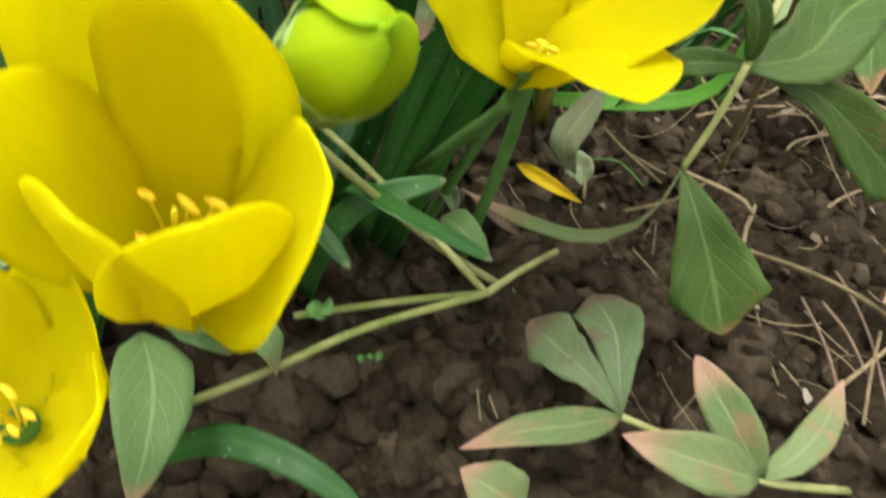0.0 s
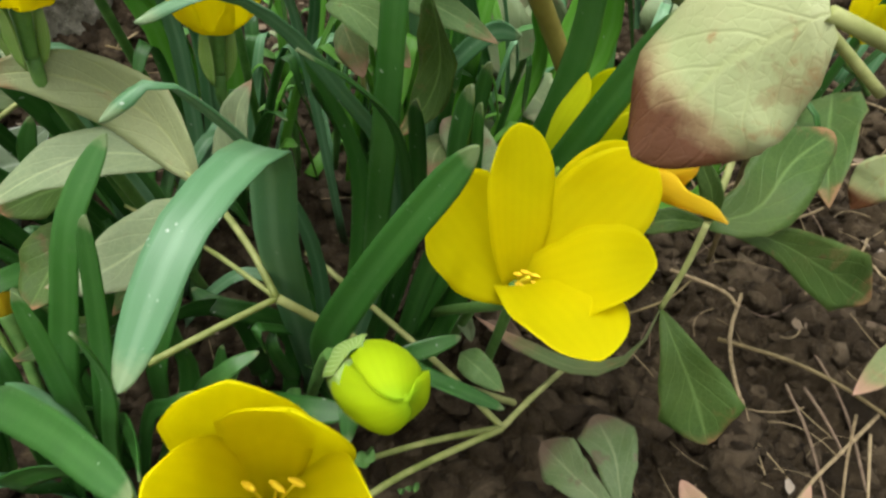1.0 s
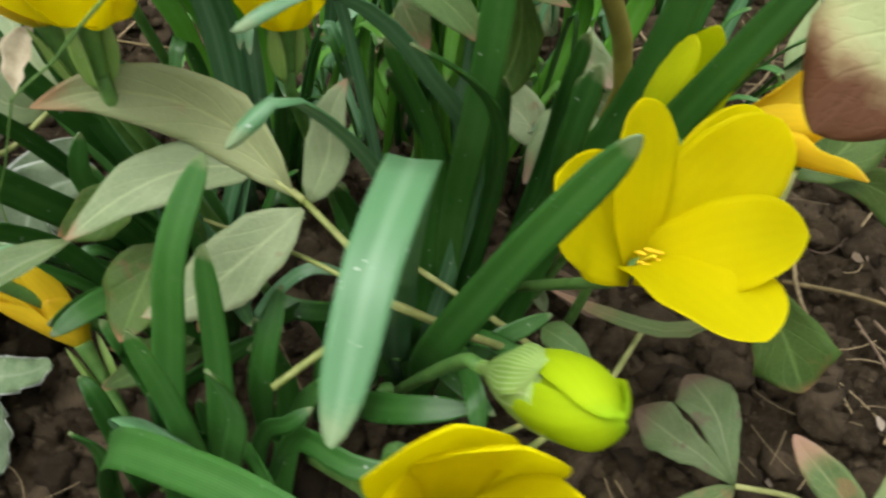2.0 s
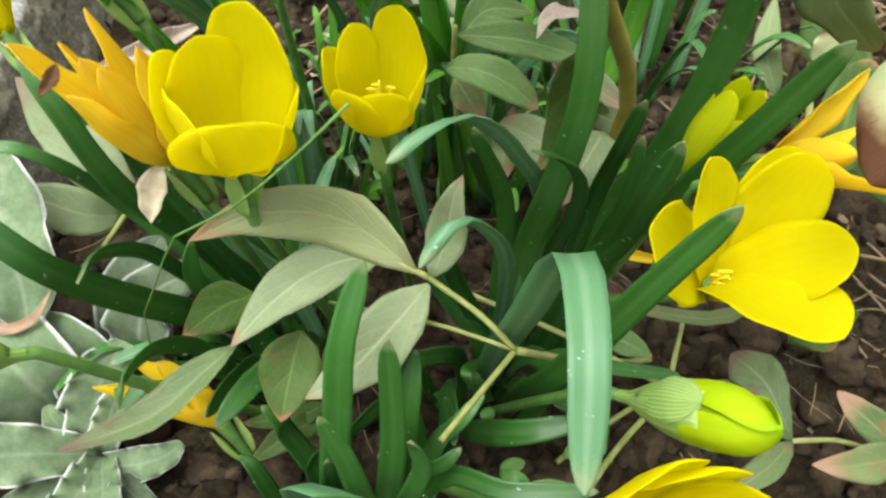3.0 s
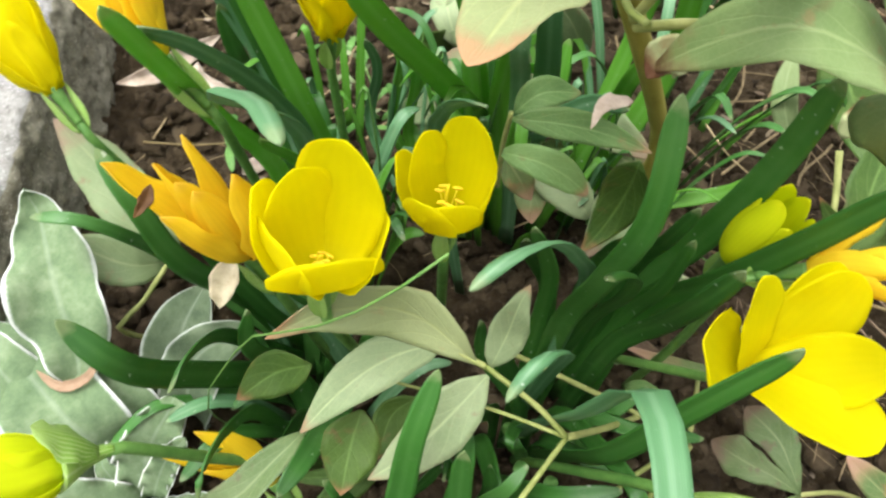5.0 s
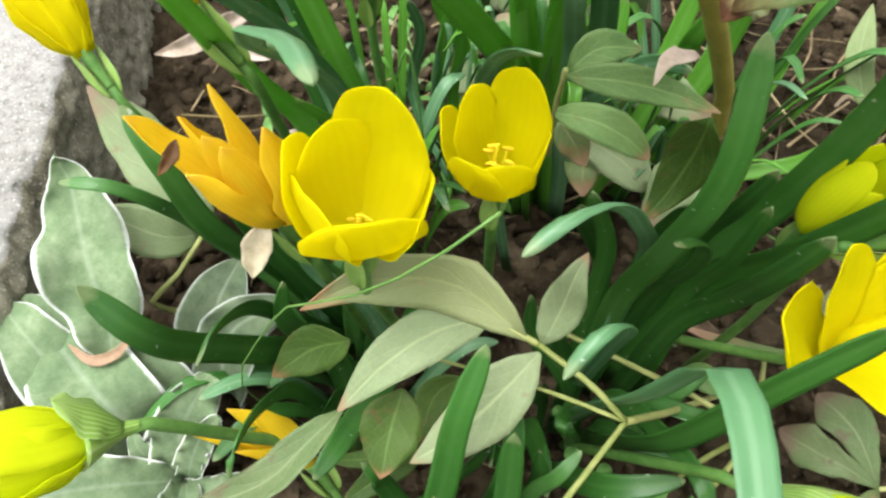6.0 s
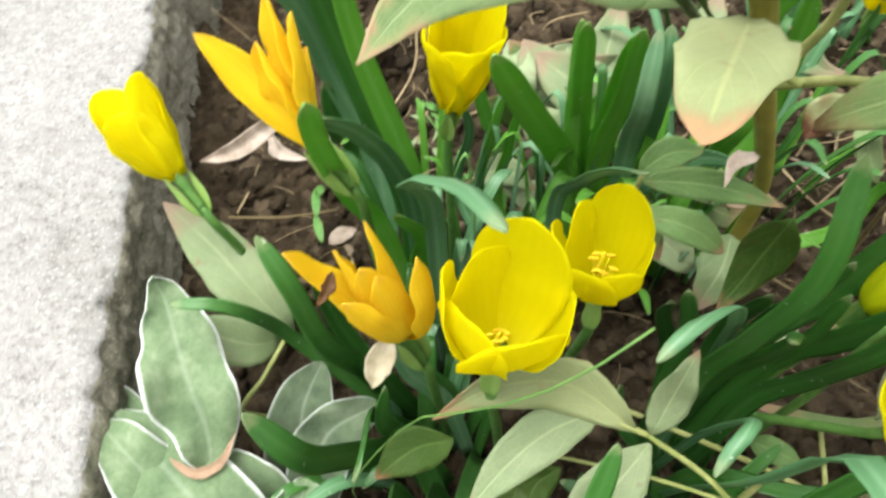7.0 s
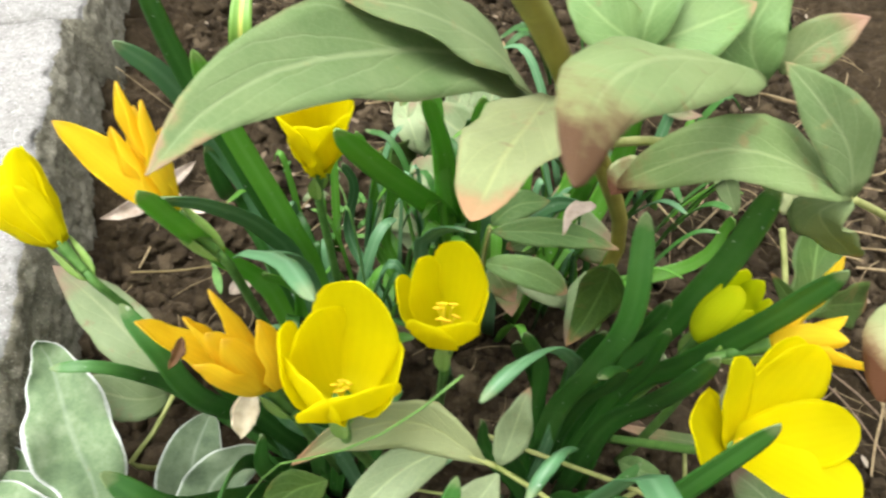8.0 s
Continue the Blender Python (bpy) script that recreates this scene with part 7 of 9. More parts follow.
blade("leaf", it, [(-0.0998, 0.4218, 0.012), (-0.0955, 0.4198, 0.02), (-0.091, 0.4301, 0.016)], 3.5, (0.705, -0.4995, -0.5034), "lance", SEEDLING, fold=0.2, wave=0.11, ragged=0)
blade("leaf", it, [(-0.1173, 0.4452, 0.012), (-0.1103, 0.4332, 0.02), (-0.1038, 0.434, 0.016)], 4.9, (-0.3356, -0.6532, -0.6787), "lance", SEEDLING, fold=0.2, wave=0.11, ragged=0)
blade("leaf", it, [(-0.1254, 0.4586, 0.012), (-0.1234, 0.4424, 0.02), (-0.1223, 0.4393, 0.016)], 2.9, (-0.9736, -0.186, -0.1324), "lance", PEONY_PALE, fold=0.2, wave=0.11, ragged=0)
blade("leaf", it, [(-0.0993, 0.4521, 0.012), (-0.0954, 0.4418, 0.02), (-0.0915, 0.4445, 0.016)], 3.3, (-0.2704, -0.6528, -0.7076), "lance", SEEDLING, fold=0.2, wave=0.11, ragged=0)
blade("leaf", it, [(-0.1231, 0.4955, 0.012), (-0.1166, 0.4785, 0.02), (-0.1109, 0.4759, 0.016)], 2.3, (-0.6376, -0.5132, -0.5746), "lance", SEEDLING, fold=0.2, wave=0.11, ragged=0)
blade("leaf", it, [(-0.1187, 0.4559, 0.012), (-0.1154, 0.4397, 0.02), (-0.1128, 0.4366, 0.016)], 4.2, (-0.8859, -0.3367, -0.3191), "lance", PEONY_PALE, fold=0.2, wave=0.11, ragged=0)
blade("leaf", it, [(-0.114, 0.4957, 0.012), (-0.1209, 0.4907, 0.02), (-0.1286, 0.5002, 0.016)], 5.4, (0.3783, 0.5991, 0.7057), "lance", SEEDLING, fold=0.2, wave=0.11, ragged=0)
blade("leaf", clump_front, [(-0.0587, 0.134, 0), (-0.0647, 0.122, 0.0323), (-0.0717, 0.1079, 0.0529), (-0.0786, 0.0938, 0.045)], 8.7, (-0.9396, 0.465, -0.3417), "strap", BLADE_GREY, fold=0.25, thick=0.001, n=14, m=6)
blade("leaf", clump_front, [(-0.0882, 0.2195, 0.03), (-0.0948, 0.1863, 0.06), (-0.0994, 0.1653, 0.075), (-0.1063, 0.1497, 0.075)], 10.4, (-0.8007, 0.4578, 0.3863), "strap", BLADE, fold=0.25, thick=0.001, n=14, m=6)
blade("leaf", clump_front, [(-0.0341, 0.2042, 0.01), (-0.0291, 0.193, 0.04), (-0.0256, 0.1747, 0.055), (-0.0233, 0.16, 0.055)], 9.5, (-0.6557, -0.6115, -0.4429), "strap", BLADE, fold=0.25, thick=0.001, n=14, m=6)
blade("leaf", clump_front, [(-0.0572, 0.1498, 0.005), (-0.0612, 0.1485, 0.03), (-0.0619, 0.1563, 0.04)], 7.6, (0.9733, 0.21, 0.0922), "strap", BLADE, fold=0.25, thick=0.001, n=14, m=6)
blade("leaf", clump_front, [(-0.085, 0.1393, 0), (-0.0897, 0.1419, 0.0346), (-0.0951, 0.1449, 0.0567), (-0.1006, 0.1478, 0.0586)], 8.1, (0.5061, 0.9296, -0.0736), "strap", BLADE, fold=0.25, thick=0.001, n=14, m=6)
blade("leaf", clump_front, [(-0.0628, 0.1216, 0), (-0.0705, 0.1102, 0.0207), (-0.0795, 0.097, 0.0338), (-0.0884, 0.0837, 0.0326)], 7.4, (-0.802, 0.5418, 0.2916), "strap", BLADE_GREY, fold=0.25, thick=0.001, n=14, m=6)
blade("leaf", clump_left, [(-0.1042, 0.233, 0), (-0.1017, 0.2421, 0.0185), (-0.0987, 0.2527, 0.0303), (-0.0958, 0.2633, 0.0228)], 8.3, (0.8039, -0.2208, 0.2381), "strap", BLADE, fold=0.25, thick=0.001, n=14, m=6)
blade("leaf", clump_left, [(-0.1229, 0.2231, 0), (-0.1379, 0.2135, 0.0244), (-0.1554, 0.2024, 0.04), (-0.173, 0.1912, 0.044)], 6.8, (-0.5278, 0.8294, 0.1123), "strap", BLADE, fold=0.25, thick=0.001, n=14, m=6)
blade("leaf", clump_left, [(-0.0992, 0.238, 0), (-0.0963, 0.2546, 0.0424), (-0.0928, 0.2739, 0.0693), (-0.0894, 0.2932, 0.0747)], 8.0, (0.9549, -0.1688, 0.0846), "strap", BLADE_GREY, fold=0.25, thick=0.001, n=14, m=6)
blade("leaf", clump_left, [(-0.1049, 0.2374, 0), (-0.0995, 0.2516, 0.0412), (-0.0933, 0.2681, 0.0675), (-0.087, 0.2845, 0.0529)], 6.9, (0.7801, -0.2961, -0.3841), "strap", BLADE_GREY, fold=0.25, thick=0.001, n=14, m=6)
blade("leaf", clump_left, [(-0.0846, 0.2095, 0), (-0.0762, 0.201, 0.0346), (-0.0665, 0.1911, 0.0566), (-0.0568, 0.1813, 0.0594)], 8.4, (-0.724, -0.7133, -0.1553), "strap", BLADE, fold=0.25, thick=0.001, n=14, m=6)
blade("leaf", clump_left, [(-0.0872, 0.2333, 0), (-0.082, 0.2406, 0.0361), (-0.076, 0.2492, 0.0591), (-0.07, 0.2578, 0.0623)], 6.2, (0.4877, -0.341, 0.1386), "strap", BLADE, fold=0.25, thick=0.001, n=14, m=6)
blade("leaf", clump_left, [(-0.1182, 0.2125, 0), (-0.1307, 0.2032, 0.0343), (-0.1453, 0.1923, 0.0561), (-0.1599, 0.1813, 0.058)], 8.5, (-0.6571, 0.8779, -0.1407), "strap", BLADE_GREY, fold=0.25, thick=0.001, n=14, m=6)
blade("leaf", clump_left, [(-0.1015, 0.2467, 0), (-0.1018, 0.2538, 0.0265), (-0.102, 0.2621, 0.0434), (-0.1023, 0.2705, 0.0405)], 8.1, (0.8382, 0.0275, -0.3577), "strap", BLADE, fold=0.25, thick=0.001, n=14, m=6)
blade("leaf", clump_left, [(-0.1078, 0.2006, 0), (-0.1184, 0.1865, 0.0457), (-0.1309, 0.17, 0.0748), (-0.1433, 0.1534, 0.0712)], 7.9, (-0.8834, 0.6648, 0.3473), "strap", BLADE, fold=0.25, thick=0.001, n=14, m=6)
blade("leaf", clump_left, [(-0.1085, 0.2355, 0), (-0.1119, 0.2526, 0.028), (-0.1159, 0.2725, 0.0459), (-0.1198, 0.2924, 0.0451)], 6.1, (0.9288, 0.1846, -0.3825), "strap", BLADE, fold=0.25, thick=0.001, n=14, m=6)
blade("leaf", clump_left, [(-0.1228, 0.2418, 0), (-0.1312, 0.2476, 0.0298), (-0.141, 0.2543, 0.0487), (-0.1508, 0.261, 0.0368)], 6.2, (0.6491, 0.9445, -0.3042), "strap", BLADE_GREY, fold=0.25, thick=0.001, n=14, m=6)
blade("leaf", clump_left, [(-0.0929, 0.2429, 0), (-0.0854, 0.2466, 0.0313), (-0.0765, 0.2508, 0.0513), (-0.0677, 0.2551, 0.0371)], 7.6, (0.3869, -0.8047, -0.2976), "strap", BLADE, fold=0.25, thick=0.001, n=14, m=6)
blade("leaf", clump_left, [(-0.1128, 0.2159, 0), (-0.1202, 0.2093, 0.0314), (-0.1289, 0.2016, 0.0514), (-0.1375, 0.194, 0.0482)], 7.3, (-0.7282, 0.8219, 0.1177), "strap", BLADE, fold=0.25, thick=0.001, n=14, m=6)
blade("leaf", clump_left, [(-0.1103, 0.225, 0), (-0.1186, 0.2282, 0.0228), (-0.1282, 0.2319, 0.0373), (-0.1378, 0.2356, 0.0288)], 6.2, (0.3452, 0.8965, -0.2827), "strap", BLADE, fold=0.25, thick=0.001, n=14, m=6)
blade("leaf", clump_left, [(-0.1324, 0.2151, 0), (-0.1473, 0.2023, 0.0363), (-0.1647, 0.1874, 0.0594), (-0.1821, 0.1724, 0.0488)], 6.3, (-0.789, 0.9195, -0.0046), "strap", BLADE, fold=0.25, thick=0.001, n=14, m=6)
blade("leaf", clump_left, [(-0.1127, 0.2399, 0), (-0.1128, 0.2467, 0.0407), (-0.1129, 0.2546, 0.0667), (-0.1131, 0.2625, 0.0639)], 8.6, (0.6444, 0.0095, -0.0029), "strap", BLADE, fold=0.25, thick=0.001, n=14, m=6)
blade("leaf", clump_left, [(-0.0812, 0.2201, 0), (-0.0699, 0.2256, 0.0204), (-0.0568, 0.2321, 0.0333), (-0.0437, 0.2385, 0.0284)], 6.5, (0.2989, -0.6102, -0.3444), "strap", BLADE_GREY, fold=0.25, thick=0.001, n=14, m=6)
blade("leaf", clump_rear, [(-0.1285, 0.2932, 0), (-0.1349, 0.2764, 0.0601), (-0.1424, 0.2568, 0.0983), (-0.1499, 0.2372, 0.1081)], 8.8, (-0.94, 0.3592, -0.0275), "strap", BLADE_GREY, fold=0.25, thick=0.001, n=14, m=6)
blade("leaf", clump_rear, [(-0.0987, 0.3135, 0), (-0.0916, 0.3189, 0.0443), (-0.0833, 0.3252, 0.0724), (-0.0749, 0.3315, 0.0734)], 7.2, (0.7124, -0.9451, 0.1839), "strap", BLADE_FRESH, fold=0.25, thick=0.001, n=14, m=6)
blade("leaf", clump_rear, [(-0.0873, 0.2977, 0), (-0.0801, 0.2962, 0.0336), (-0.0717, 0.2945, 0.055), (-0.0632, 0.2928, 0.0584)], 8.6, (-0.1047, -0.5143, -0.3881), "strap", BLADE_FRESH, fold=0.25, thick=0.001, n=14, m=6)
blade("leaf", clump_rear, [(-0.1057, 0.2829, 0), (-0.1083, 0.2749, 0.0413), (-0.1114, 0.2656, 0.0676), (-0.1144, 0.2563, 0.0521)], 6.5, (-0.9072, 0.3002, 0.1004), "strap", BLADE_GREY, fold=0.25, thick=0.001, n=14, m=6)
blade("leaf", clump_rear, [(-0.1003, 0.336, 0), (-0.0921, 0.3452, 0.0458), (-0.0825, 0.356, 0.0749), (-0.0729, 0.3668, 0.0755)], 8.5, (0.5133, -0.4557, -0.1341), "strap", BLADE_GREY, fold=0.25, thick=0.001, n=14, m=6)
blade("leaf", clump_rear, [(-0.0853, 0.3105, 0), (-0.0738, 0.3076, 0.0635), (-0.0603, 0.3043, 0.1039), (-0.0469, 0.301, 0.1027)], 8.1, (-0.2315, -0.9352, -0.015), "strap", BLADE_FRESH, fold=0.25, thick=0.001, n=14, m=6)
blade("leaf", clump_rear, [(-0.1111, 0.3371, 0), (-0.1189, 0.3495, 0.0453), (-0.128, 0.364, 0.0741), (-0.1371, 0.3785, 0.0703)], 8.5, (0.9431, 0.5915, -0.0987), "strap", BLADE, fold=0.25, thick=0.001, n=14, m=6)
blade("leaf", clump_rear, [(-0.0978, 0.3134, 0), (-0.0875, 0.3112, 0.0608), (-0.0756, 0.3086, 0.0994), (-0.0636, 0.306, 0.074)], 7.1, (-0.1251, -0.5705, -0.1242), "strap", BLADE_GREY, fold=0.25, thick=0.001, n=14, m=6)
blade("leaf", clump_rear, [(-0.1101, 0.329, 0), (-0.1114, 0.3378, 0.0437), (-0.1128, 0.3481, 0.0714), (-0.1143, 0.3584, 0.0674)], 6.6, (0.8803, 0.125, 0.3734), "strap", BLADE_GREY, fold=0.25, thick=0.001, n=14, m=6)
blade("leaf", clump_rear, [(-0.1321, 0.2928, 0), (-0.1407, 0.2834, 0.0515), (-0.1509, 0.2725, 0.0843), (-0.161, 0.2616, 0.0832)], 6.2, (-0.918, 0.8508, -0.2552), "strap", BLADE_FRESH, fold=0.25, thick=0.001, n=14, m=6)
blade("leaf", clump_rear, [(-0.113, 0.2947, 0), (-0.1157, 0.2816, 0.0311), (-0.1188, 0.2663, 0.0508), (-0.1219, 0.251, 0.0382)], 8.2, (-0.9477, 0.1937, -0.3658), "strap", BLADE, fold=0.25, thick=0.001, n=14, m=6)
blade("leaf", clump_rear, [(-0.1007, 0.2932, 0), (-0.0984, 0.2869, 0.0678), (-0.0957, 0.2795, 0.111), (-0.093, 0.2721, 0.102)], 6.4, (-0.9456, -0.3452, 0.2674), "strap", BLADE_GREY, fold=0.25, thick=0.001, n=14, m=6)
blade("leaf", clump_rear, [(-0.1201, 0.306, 0), (-0.1261, 0.3031, 0.0349), (-0.1331, 0.2997, 0.0572), (-0.1402, 0.2963, 0.0622)], 6.4, (-0.2655, 0.5499, -0.0634), "strap", BLADE_GREY, fold=0.25, thick=0.001, n=14, m=6)
blade("leaf", clump_rear, [(-0.0922, 0.2879, 0), (-0.0858, 0.2783, 0.0596), (-0.0784, 0.2672, 0.0975), (-0.0709, 0.2561, 0.0973)], 6.4, (-0.7743, -0.5214, -0.0769), "strap", BLADE, fold=0.25, thick=0.001, n=14, m=6)
blade("leaf", clump_rear, [(-0.1004, 0.2916, 0), (-0.1004, 0.2877, 0.0657), (-0.1004, 0.2831, 0.1075), (-0.1003, 0.2784, 0.0989)], 7.6, (-0.4632, -0.0036, 0.0121), "strap", BLADE_GREY, fold=0.25, thick=0.001, n=14, m=6)
blade("leaf", clump_rear, [(-0.1271, 0.329, 0), (-0.1405, 0.3375, 0.0567), (-0.1561, 0.3475, 0.0928), (-0.1717, 0.3574, 0.09)], 6.8, (0.5386, 0.8445, 0.1628), "strap", BLADE, fold=0.25, thick=0.001, n=14, m=6)
blade("leaf", clump_rear, [(-0.1128, 0.3376, 0), (-0.1159, 0.3437, 0.0425), (-0.1196, 0.3507, 0.0695), (-0.1232, 0.3578, 0.0542)], 8.3, (0.71, 0.3682, -0.0206), "strap", BLADE, fold=0.25, thick=0.001, n=14, m=6)
blade("leaf", clump_rear, [(-0.1197, 0.2932, 0), (-0.1201, 0.2835, 0.0626), (-0.1207, 0.2721, 0.1024), (-0.1213, 0.2607, 0.0882)], 8.5, (-0.9165, 0.0469, 0.1891), "strap", BLADE, fold=0.25, thick=0.001, n=14, m=6)
blade("leaf", clump_rear, [(-0.099, 0.3045, 0), (-0.089, 0.2992, 0.0435), (-0.0773, 0.2931, 0.0712), (-0.0656, 0.2869, 0.0752)], 6.6, (-0.5062, -0.955, 0.3748), "strap", BLADE, fold=0.25, thick=0.001, n=14, m=6)
blade("leaf", clump_rear, [(-0.0909, 0.3026, 0), (-0.0829, 0.3019, 0.0596), (-0.0735, 0.3011, 0.0976), (-0.0642, 0.3003, 0.0788)], 8.0, (-0.0821, -0.9478, 0.0646), "strap", BLADE, fold=0.25, thick=0.001, n=14, m=6)
blade("leaf", clump_back, [(-0.009, 0.3338, 0), (-0.0063, 0.3229, 0.0275), (-0.0031, 0.3101, 0.045), (0, 0.2974, 0.0418)], 6.5, (-0.9535, -0.2375, 0.2063), "strap", BLADE_FRESH, fold=0.25, thick=0.001, n=14, m=6)
blade("leaf", clump_back, [(-0.0257, 0.3866, 0), (-0.0307, 0.3978, 0.0541), (-0.0366, 0.4108, 0.0886), (-0.0424, 0.4239, 0.0918)], 8.2, (0.9551, 0.4278, 0.0429), "strap", BLADE, fold=0.25, thick=0.001, n=14, m=6)
blade("leaf", clump_back, [(-0.0383, 0.34, 0), (-0.0449, 0.3342, 0.0765), (-0.0526, 0.3273, 0.1252), (-0.0604, 0.3205, 0.1192)], 7.8, (-0.7589, 0.8616, -0.1983), "strap", BLADE_FRESH, fold=0.25, thick=0.001, n=14, m=6)
blade("leaf", clump_back, [(-0.0322, 0.3345, 0), (-0.0421, 0.3269, 0.0722), (-0.0537, 0.3181, 0.1181), (-0.0653, 0.3093, 0.0893)], 8.3, (-0.5591, 0.7321, -0.0106), "strap", BLADE_FRESH, fold=0.25, thick=0.001, n=14, m=6)
blade("leaf", clump_back, [(-0.056, 0.3578, 0), (-0.0591, 0.3561, 0.0758), (-0.0627, 0.3542, 0.1241), (-0.0664, 0.3523, 0.1204)], 6.2, (-0.4744, 0.891, 0.0813), "strap", BLADE_GREY, fold=0.25, thick=0.001, n=14, m=6)
blade("leaf", clump_back, [(0.0033, 0.3745, 0), (0.0066, 0.3765, 0.0576), (0.0105, 0.3788, 0.0943), (0.0144, 0.3812, 0.0784)], 5.9, (0.3097, -0.515, -0.096), "strap", BLADE_GREY, fold=0.25, thick=0.001, n=14, m=6)
blade("leaf", clump_back, [(-0.0096, 0.387, 0), (-0.0096, 0.3889, 0.066), (-0.0097, 0.3912, 0.108), (-0.0098, 0.3934, 0.106)], 7.5, (0.5676, 0.0243, 0.3179), "strap", BLADE, fold=0.25, thick=0.001, n=14, m=6)
blade("leaf", clump_back, [(-0.0431, 0.3754, 0), (-0.0455, 0.3781, 0.0517), (-0.0484, 0.3812, 0.0846), (-0.0512, 0.3844, 0.0745)], 5.4, (0.4892, 0.4478, 0.3882), "strap", BLADE, fold=0.25, thick=0.001, n=14, m=6)
blade("leaf", clump_back, [(-0.0187, 0.3897, 0), (-0.0228, 0.3979, 0.0715), (-0.0277, 0.4074, 0.1171), (-0.0325, 0.417, 0.0922)], 7.1, (0.9346, 0.4744, 0.2347), "strap", BLADE, fold=0.25, thick=0.001, n=14, m=6)
blade("leaf", clump_back, [(-0.0334, 0.3856, 0), (-0.0403, 0.394, 0.0612), (-0.0483, 0.4037, 0.1001), (-0.0563, 0.4135, 0.0831)], 5.1, (0.951, 0.7787, 0.3635), "strap", BLADE_GREY, fold=0.25, thick=0.001, n=14, m=6)
blade("leaf", clump_back, [(0.0047, 0.3761, 0), (0.0165, 0.3821, 0.0499), (0.0302, 0.389, 0.0816), (0.044, 0.396, 0.0826)], 8.5, (0.4024, -0.7984, -0.0715), "strap", BLADE_GREY, fold=0.25, thick=0.001, n=14, m=6)
blade("leaf", clump_back, [(-0.0548, 0.3621, 0), (-0.0637, 0.3631, 0.0632), (-0.074, 0.3641, 0.1034), (-0.0844, 0.3652, 0.0894)], 6.5, (0.0982, 0.9476, -0.0262), "strap", BLADE_FRESH, fold=0.25, thick=0.001, n=14, m=6)
blade("leaf", clump_back, [(0.0225, 0.3547, 0), (0.0298, 0.3544, 0.0433), (0.0383, 0.3541, 0.0709), (0.0468, 0.3537, 0.0653)], 8.7, (-0.0378, -0.895, 0.2326), "strap", BLADE, fold=0.25, thick=0.001, n=14, m=6)
blade("leaf", clump_back, [(-0.0531, 0.3513, 0), (-0.0582, 0.352, 0.0577), (-0.0641, 0.3528, 0.0944), (-0.07, 0.3535, 0.0799)], 8.9, (0.0653, 0.4947, -0.1031), "strap", BLADE, fold=0.25, thick=0.001, n=14, m=6)
blade("leaf", clump_back, [(-0.0132, 0.354, 0), (-0.0114, 0.3517, 0.0579), (-0.0094, 0.349, 0.0947), (-0.0073, 0.3462, 0.0764)], 7.0, (-0.2772, -0.2083, 0.2482), "strap", BLADE, fold=0.25, thick=0.001, n=14, m=6)
blade("leaf", clump_back, [(-0.0169, 0.3782, 0), (-0.0204, 0.3849, 0.0395), (-0.0244, 0.3928, 0.0647), (-0.0285, 0.4007, 0.071)], 7.9, (0.9459, 0.4863, 0.1341), "strap", BLADE_FRESH, fold=0.25, thick=0.001, n=14, m=6)
blade("leaf", clump_back, [(-0.0387, 0.3438, 0), (-0.0391, 0.3398, 0.0622), (-0.0396, 0.3351, 0.1018), (-0.0401, 0.3304, 0.0802)], 7.5, (-0.8494, 0.0924, -0.327), "strap", BLADE, fold=0.25, thick=0.001, n=14, m=6)
blade("leaf", clump_back, [(0.0156, 0.3445, 0), (0.0193, 0.3431, 0.0667), (0.0236, 0.3414, 0.1091), (0.0279, 0.3398, 0.0812)], 6.8, (-0.2902, -0.7622, 0.3212), "strap", BLADE, fold=0.25, thick=0.001, n=14, m=6)
blade("leaf", clump_back, [(-0.0424, 0.3651, 0), (-0.0571, 0.3771, 0.0671), (-0.0743, 0.391, 0.1098), (-0.0915, 0.4049, 0.1098)], 5.3, (0.7734, 0.9547, 0.3445), "strap", BLADE, fold=0.25, thick=0.001, n=14, m=6)
blade("leaf", clump_back, [(-0.0282, 0.389, 0), (-0.0286, 0.3918, 0.0291), (-0.029, 0.3952, 0.0476), (-0.0294, 0.3985, 0.0378)], 7.1, (0.6803, 0.0861, 0.1106), "strap", BLADE_FRESH, fold=0.25, thick=0.001, n=14, m=6)
blade("leaf", clump_back, [(-0.0218, 0.3426, 0), (-0.0298, 0.3325, 0.0641), (-0.039, 0.3206, 0.1049), (-0.0483, 0.3088, 0.1081)], 8.5, (-0.8075, 0.633, -0.0535), "strap", BLADE_FRESH, fold=0.25, thick=0.001, n=14, m=6)
blade("leaf", clump_back, [(-0.0218, 0.3499, 0), (-0.022, 0.3461, 0.052), (-0.0222, 0.3416, 0.0851), (-0.0224, 0.3371, 0.0921)], 5.1, (-0.9421, 0.048, 0.0162), "strap", BLADE_GREY, fold=0.25, thick=0.001, n=14, m=6)
blade("leaf", clump_back, [(-0.025, 0.3476, 0), (-0.0241, 0.3354, 0.0696), (-0.0231, 0.3212, 0.1139), (-0.022, 0.3071, 0.0847)], 7.9, (-0.9249, -0.0679, 0.1558), "strap", BLADE_FRESH, fold=0.25, thick=0.001, n=14, m=6)
blade("leaf", clump_back, [(-0.0359, 0.3659, 0), (-0.0449, 0.3754, 0.0558), (-0.0553, 0.3865, 0.0914), (-0.0658, 0.3976, 0.0813)], 6.3, (0.7313, 0.6891, -0.2469), "strap", BLADE, fold=0.25, thick=0.001, n=14, m=6)

